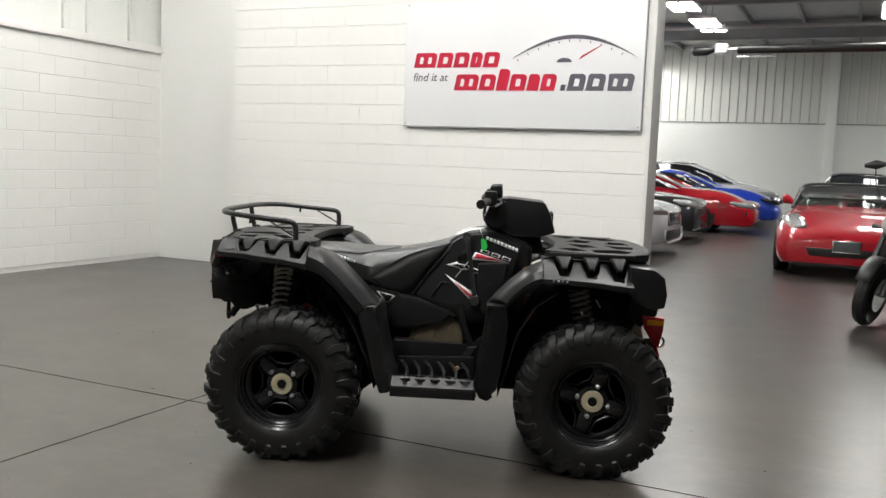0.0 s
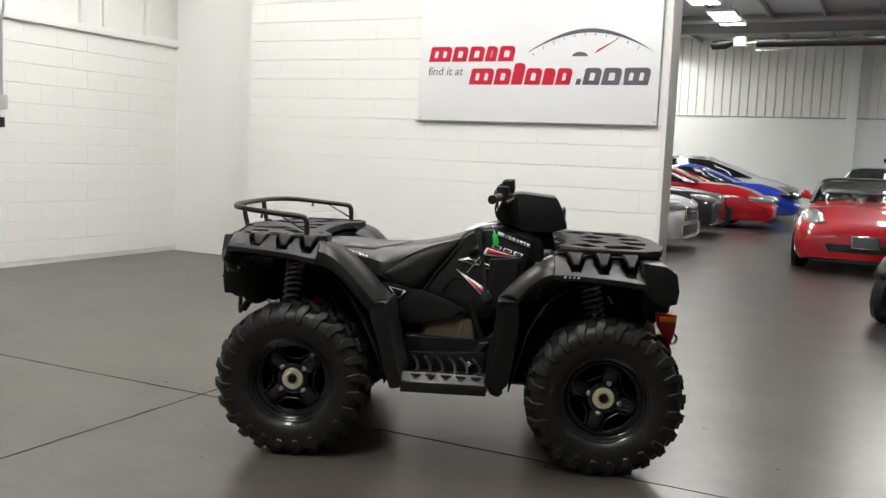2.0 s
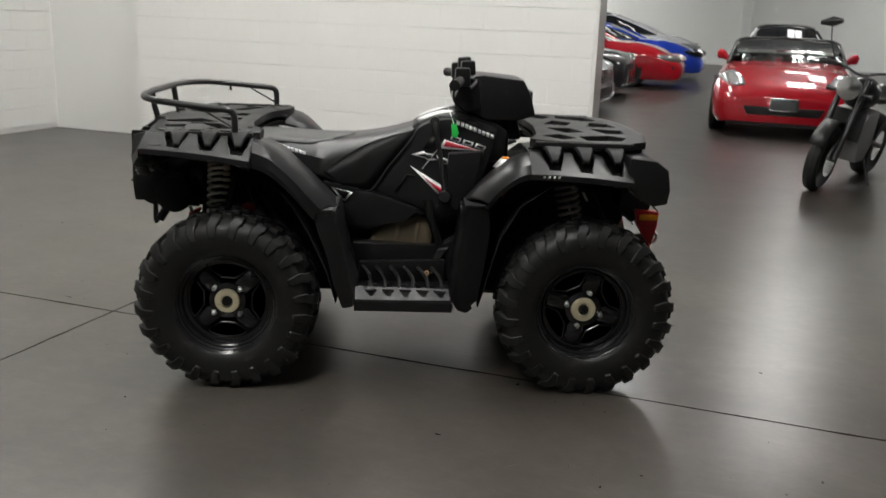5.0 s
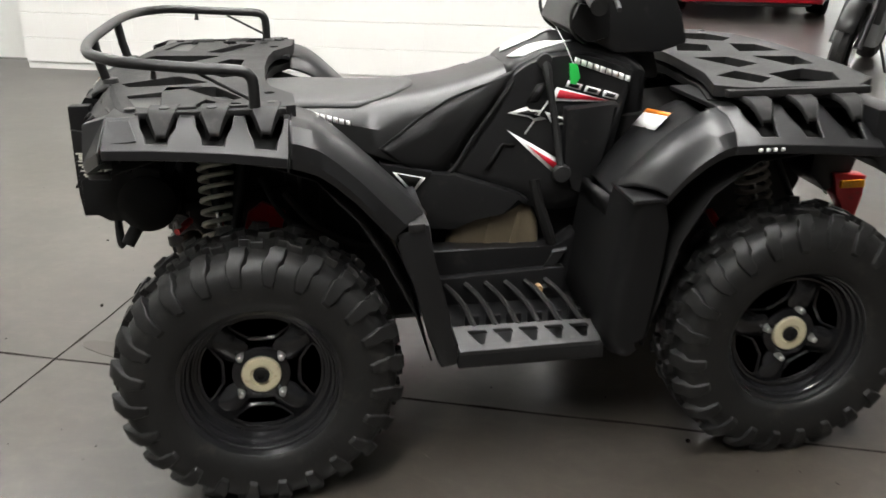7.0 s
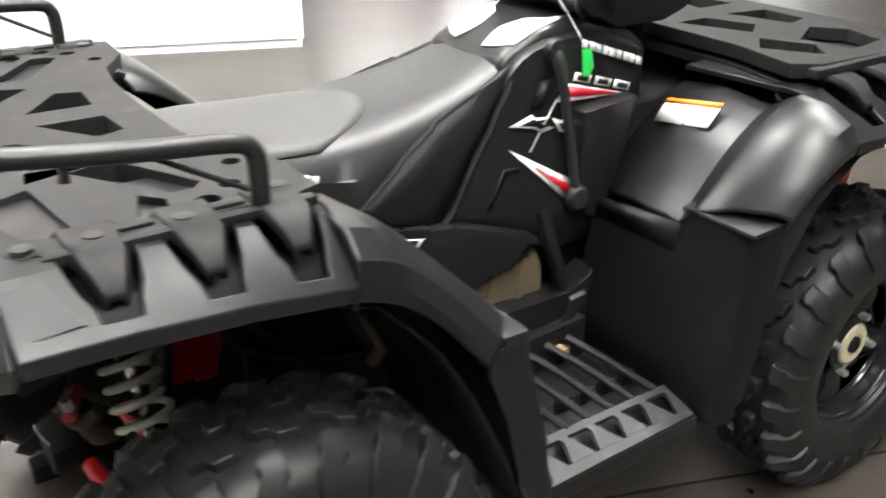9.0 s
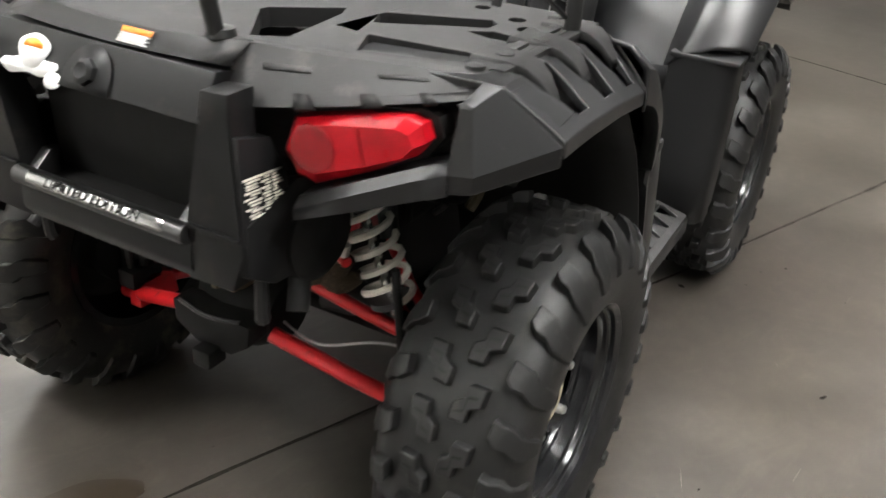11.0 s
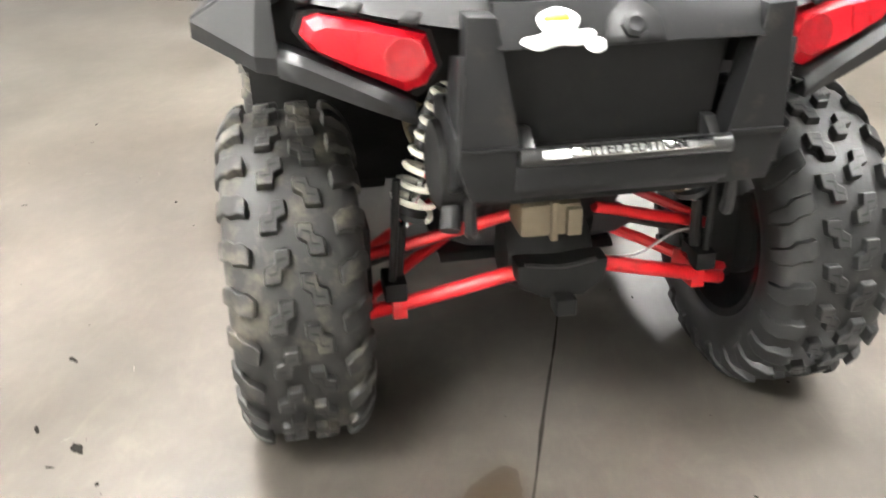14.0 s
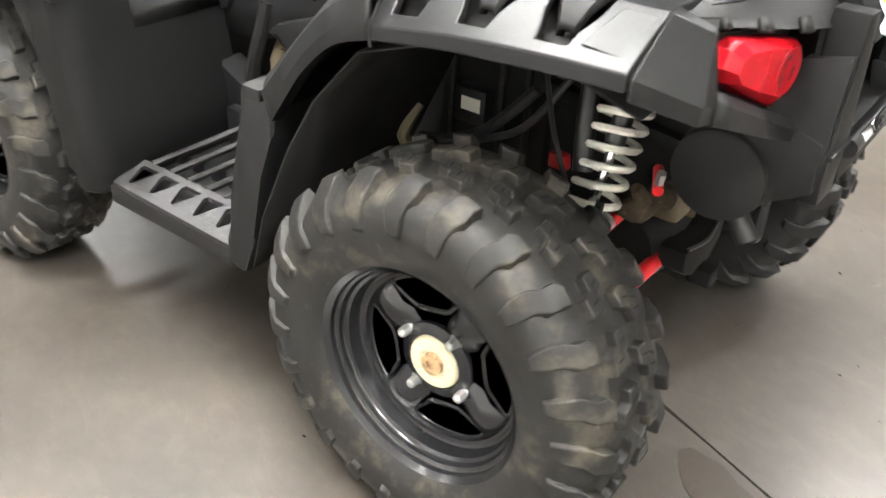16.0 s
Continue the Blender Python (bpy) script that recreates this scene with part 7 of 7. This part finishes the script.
for k in (-1, 1):
    st = part("car_seat", prism([(0.34 * L, 0.80), (0.385 * L, 0.80), (0.37 * L, 1.10), (0.345 * L, 1.12)], k * 0.36 - 0.22, k * 0.36 + 0.22, "y", 0.05, seg=3), GREY_CLOTH, conv, "grey bucket seat back")
    part("headrest", prism([(0.340 * L, 1.06), (0.378 * L, 1.06), (0.370 * L, 1.20), (0.348 * L, 1.20)], k * 0.36 - 0.15, k * 0.36 + 0.15, "y", 0.05, seg=3), GREY_CLOTH, st)
    part("side_mirror", tube(curve([(0.54 * L, k * 0.80, 0.90), (0.53 * L, k * 0.86, 0.94), (0.525 * L, k * 0.92, 0.97), (0.52 * L, k * 0.96, 0.97)], 3), [0.02, 0.03, 0.04, 0.05, 0.06, 0.07, 0.075, 0.075, 0.06, 0.04], 12), CAR_RED, conv, "red side mirror")
    rows = [[(0.962 * L, k * 0.50, 0.655), (0.960 * L, k * 0.60, 0.640), (0.952 * L, k * 0.70, 0.620)], [(0.91 * L, k * 0.55, 0.738), (0.905 * L, k * 0.69, 0.722), (0.90 * L, k * 0.80, 0.685)], [(0.855 * L, k * 0.66, 0.805), (0.85 * L, k * 0.76, 0.790), (0.845 * L, k * 0.865, 0.735)]]
    rows = [[(x + 0.03, y, z + 0.014) for x, y, z in r] for r in rows]
    lamp = part("headlight", sheet(soft_grid(rows, 3)), LAMP_GLASS, conv, "large clear headlight", solid=0.02)
    part("fog_lamp", lathe([(0.07, 0), (0.065, 0.02), (0.03, 0.035)], 20, m=Matrix.Translation((0.990 * L, k * 0.68, 0.37)) @ Matrix.Rotation(radians(-90), 4, "Z") @ Matrix.Scale(0.6, 4, (0, 0, 1))), LAMP_GLASS, conv, "oval fog lamp")
part("intake", prism([(-0.50, 0.40), (0.50, 0.40), (0.44, 0.29), (-0.44, 0.29)], 0.96 * L, 1.003 * L, "x", 0.02), TRIM, conv, "wide dark intake")
part("chin", prism([(-0.68, 0.20), (0.68, 0.20), (0.62, 0.15), (-0.62, 0.15)], 0.90 * L, 0.995 * L, "x", 0.02), TRIM, conv)
part("plate_holder", box(0.998 * L, 1.008 * L, -0.17, 0.17, 0.35, 0.51, 0.008), CHROME, conv, "bright front plate holder")
part("blank_plate", box(1.008 * L, 1.010 * L, -0.155, 0.155, 0.365, 0.495, 0.003), PLATE_GREY, conv, "dark blank front plate")

# dark roadster behind it
L = 4.3
back = car("parked_convertible", "dark car with a black soft top parked behind the red one", CAR_DARK, place(7.0, 13.4, HEAD - 90)(L), L, 1.8, SEDAN, SEDAN_ROOF, wheels=(0.81, 0.19), wheel_r=0.33)

# motorcycle on its stand
BIKE = Matrix.Translation((3.55, 3.95, 0)) @ Matrix.Rotation(radians(228), 4, "Z") @ Matrix.Rotation(radians(-10), 4, "X")
bike = thing("motorcycle", "black and silver motorcycle leaning on its stand", "motorcycle", m=BIKE)
def bike_wheel(x, r, w):
    m = Matrix.Translation((x, 0, r))
    wl = part("wheel", lathe([(0.72 * r, -0.3 * w), (0.74 * r, 0.3 * w), (0.68 * r, 0.34 * w), (0.66 * r, -0.34 * w)], 36), STEEL_DARK, bike, "black wheel", m=m)
    part("tyre", lathe([(0.72 * r, -0.4 * w), (0.85 * r, -0.5 * w), (0.95 * r, -0.36 * w), (r, 0), (0.95 * r, 0.36 * w), (0.85 * r, 0.5 * w), (0.72 * r, 0.4 * w)], 44), RUBBER, wl)
    bm = bmesh.new()
    for i in range(5):
        a = 2 * math.pi * i / 5
        tube([(0.03 * math.cos(a), 0, 0.03 * math.sin(a)), (0.7 * r * math.cos(a + 0.15), 0, 0.7 * r * math.sin(a + 0.15))], 0.014, 6, bm)
    part("spokes", bm, STEEL_DARK, wl)
    for k in (-1, 1):
        part("brake_disc", lathe([(0.08, 0), (0.15, 0), (0.15, 0.005), (0.08, 0.005)], 32, m=Matrix.Translation((0, k * 0.07, 0))), CHROME, wl)
bike_wheel(0.0, 0.30, 0.12)
bike_wheel(-1.40, 0.31, 0.17)
for k in (-1, 1):
    fk = part("fork_leg", tube([(0.01, k * 0.095, 0.30), (-0.16, k * 0.095, 0.70), (-0.28, k * 0.095, 1.0)], [0.03, 0.028, 0.024], 12), STEEL_DARK, bike, "dark fork leg")
    part("grip", tube([(-0.36, k * 0.24, 1.07), (-0.40, k * 0.40, 1.06)], 0.017, 10), RUBBER, bike)
    part("mirror_arm", tube(curve([(-0.34, k * 0.24, 1.08), (-0.30, k * 0.32, 1.24), (-0.30, k * 0.36, 1.38)], 3), 0.006, 6), STEEL_DARK, bike)
    part("mirror", tube([(-0.29, k * 0.28, 1.435), (-0.295, k * 0.36, 1.415), (-0.30, k * 0.46, 1.385)], [0.02, 0.045, 0.02], 12), STEEL_DARK, bike, "black mirror")
    part("front_signal", tube([(-0.16, k * 0.10, 0.88), (-0.15, k * 0.20, 0.88)], [0.01, 0.025], 8), STEEL_DARK, bike)
part("mudguard", sheet([[(0.34 * math.cos(a) , y, 0.30 + 0.34 * math.sin(a)) for y in (-0.065, 0, 0.065)] for a in (radians(d) for d in range(25, 146, 15))]), TRIM, bike, solid=0.006)
part("headlight", lathe([(0.02, -0.10), (0.09, -0.07), (0.105, 0.0), (0.10, 0.02), (0.03, 0.035)], 24, m=Matrix.Translation((-0.10, 0, 0.92)) @ Matrix.Rotation(radians(-90), 4, "Z")), CHROME, bike, "round chrome headlight")
part("handlebar", tube(curve([(-0.40, -0.40, 1.06), (-0.34, -0.2, 1.08), (-0.28, 0, 1.03), (-0.34, 0.2, 1.08), (-0.40, 0.40, 1.06)], 4), 0.012, 8), STEEL_DARK, bike)
part("fuel_tank", loft([[(x, w * math.cos(a), z + h * math.sin(a)) for a in (i * 2 * math.pi / 16 for i in range(16))] for x, w, z, h in ((-0.30, 0.05, 0.86, 0.05), (-0.36, 0.13, 0.86, 0.12), (-0.52, 0.17, 0.86, 0.15), (-0.68, 0.13, 0.83, 0.12), (-0.76, 0.08, 0.79, 0.06))]), CAR_DARK, bike, "black fuel tank", angle=60)
part("engine", prism([(-0.42, 0.70), (-0.75, 0.72), (-0.82, 0.40), (-0.70, 0.24), (-0.45, 0.25), (-0.36, 0.45)], -0.16, 0.16, "y", 0.03), STEEL_GREY, bike, "grey engine")
part("radiator", box(-0.36, -0.32, -0.15, 0.15, 0.45, 0.72, 0.01), STEEL_DARK, bike)
part("saddle", loft([[(x, w * math.cos(a), z + h * math.sin(a)) for a in (i * 2 * math.pi / 14 for i in range(14))] for x, w, z, h in ((-0.74, 0.08, 0.80, 0.04), (-0.95, 0.15, 0.79, 0.05), (-1.2, 0.13, 0.82, 0.05), (-1.5, 0.07, 0.90, 0.04))]), SEAT, bike, "black saddle", angle=60)
part("frame_rail", tube(curve([(-0.27, 0, 0.95), (-0.6, 0, 0.72), (-0.95, 0, 0.55), (-1.05, 0, 0.35)], 4), 0.03, 10), STEEL_DARK, bike)
part("swing_arm", tube([(-0.95, 0.09, 0.40), (-1.40, 0.09, 0.31)], 0.025, 8), STEEL_DARK, bike)
part("exhaust_pipe", tube(curve([(-0.42, -0.12, 0.55), (-0.36, -0.13, 0.35), (-0.5, -0.14, 0.22), (-0.9, -0.16, 0.25), (-1.4, -0.2, 0.40)], 4), [0.022] * 12 + [0.05] * 5, 10), CHROME, bike, "bright exhaust pipe")
part("side_stand", tube([(-0.75, 0.14, 0.28), (-0.68, 0.28, 0.045)], 0.012, 8), STEEL_DARK, bike)


# ---- painted blocks of the two block walls ----
def block_mesh(length, height):
    bm = bmesh.new()
    c = 0.004
    back = [bm.verts.new((x, 0.0, z)) for x, z in ((0, 0), (length, 0), (length, height), (0, height))]
    mid = [bm.verts.new((v.co.x, -0.009, v.co.z)) for v in back]
    face = [bm.verts.new((x, -0.012, z)) for x, z in ((0.0004, c), (length - 0.0004, c), (length - 0.0004, height - c), (0.0004, height - c))]
    bm.faces.new(face)
    for a, b in ((back, mid), (mid, face)):
        for i in range(4):
            bm.faces.new((a[i], a[(i + 1) % 4], b[(i + 1) % 4], b[i]))
    me = finish(bm, 20)
    me.materials.append(PAINT_WALL)
    return me


BLOCK, HALF = block_mesh(0.4062, 0.2005), block_mesh(0.2030, 0.2005)


def lay(parent, start, end, courses, m, z0):
    for c in range(courses):
        s = start
        z = z0 + c * 0.2032
        first_half = c % 2 == 1
        while s < end - 0.05:
            half = first_half and s == start or end - s < 0.3
            ob = new("block", HALF if half else BLOCK)
            ob.parent = parent
            ob.matrix_basis = m @ pose(s, random.uniform(-0.0003, 0.0003), z)
            s += 0.2032 if half else 0.4064


lay(wall_sign, -4.43, 0.21, 19, pose(0, 0.012, 0), -0.148 + 0.2032)
lay(wall_left, -3.6, 0.43, 12, pose(S_LEFT - 0.012, 0, 0, 0, 0, 90), 0.05)
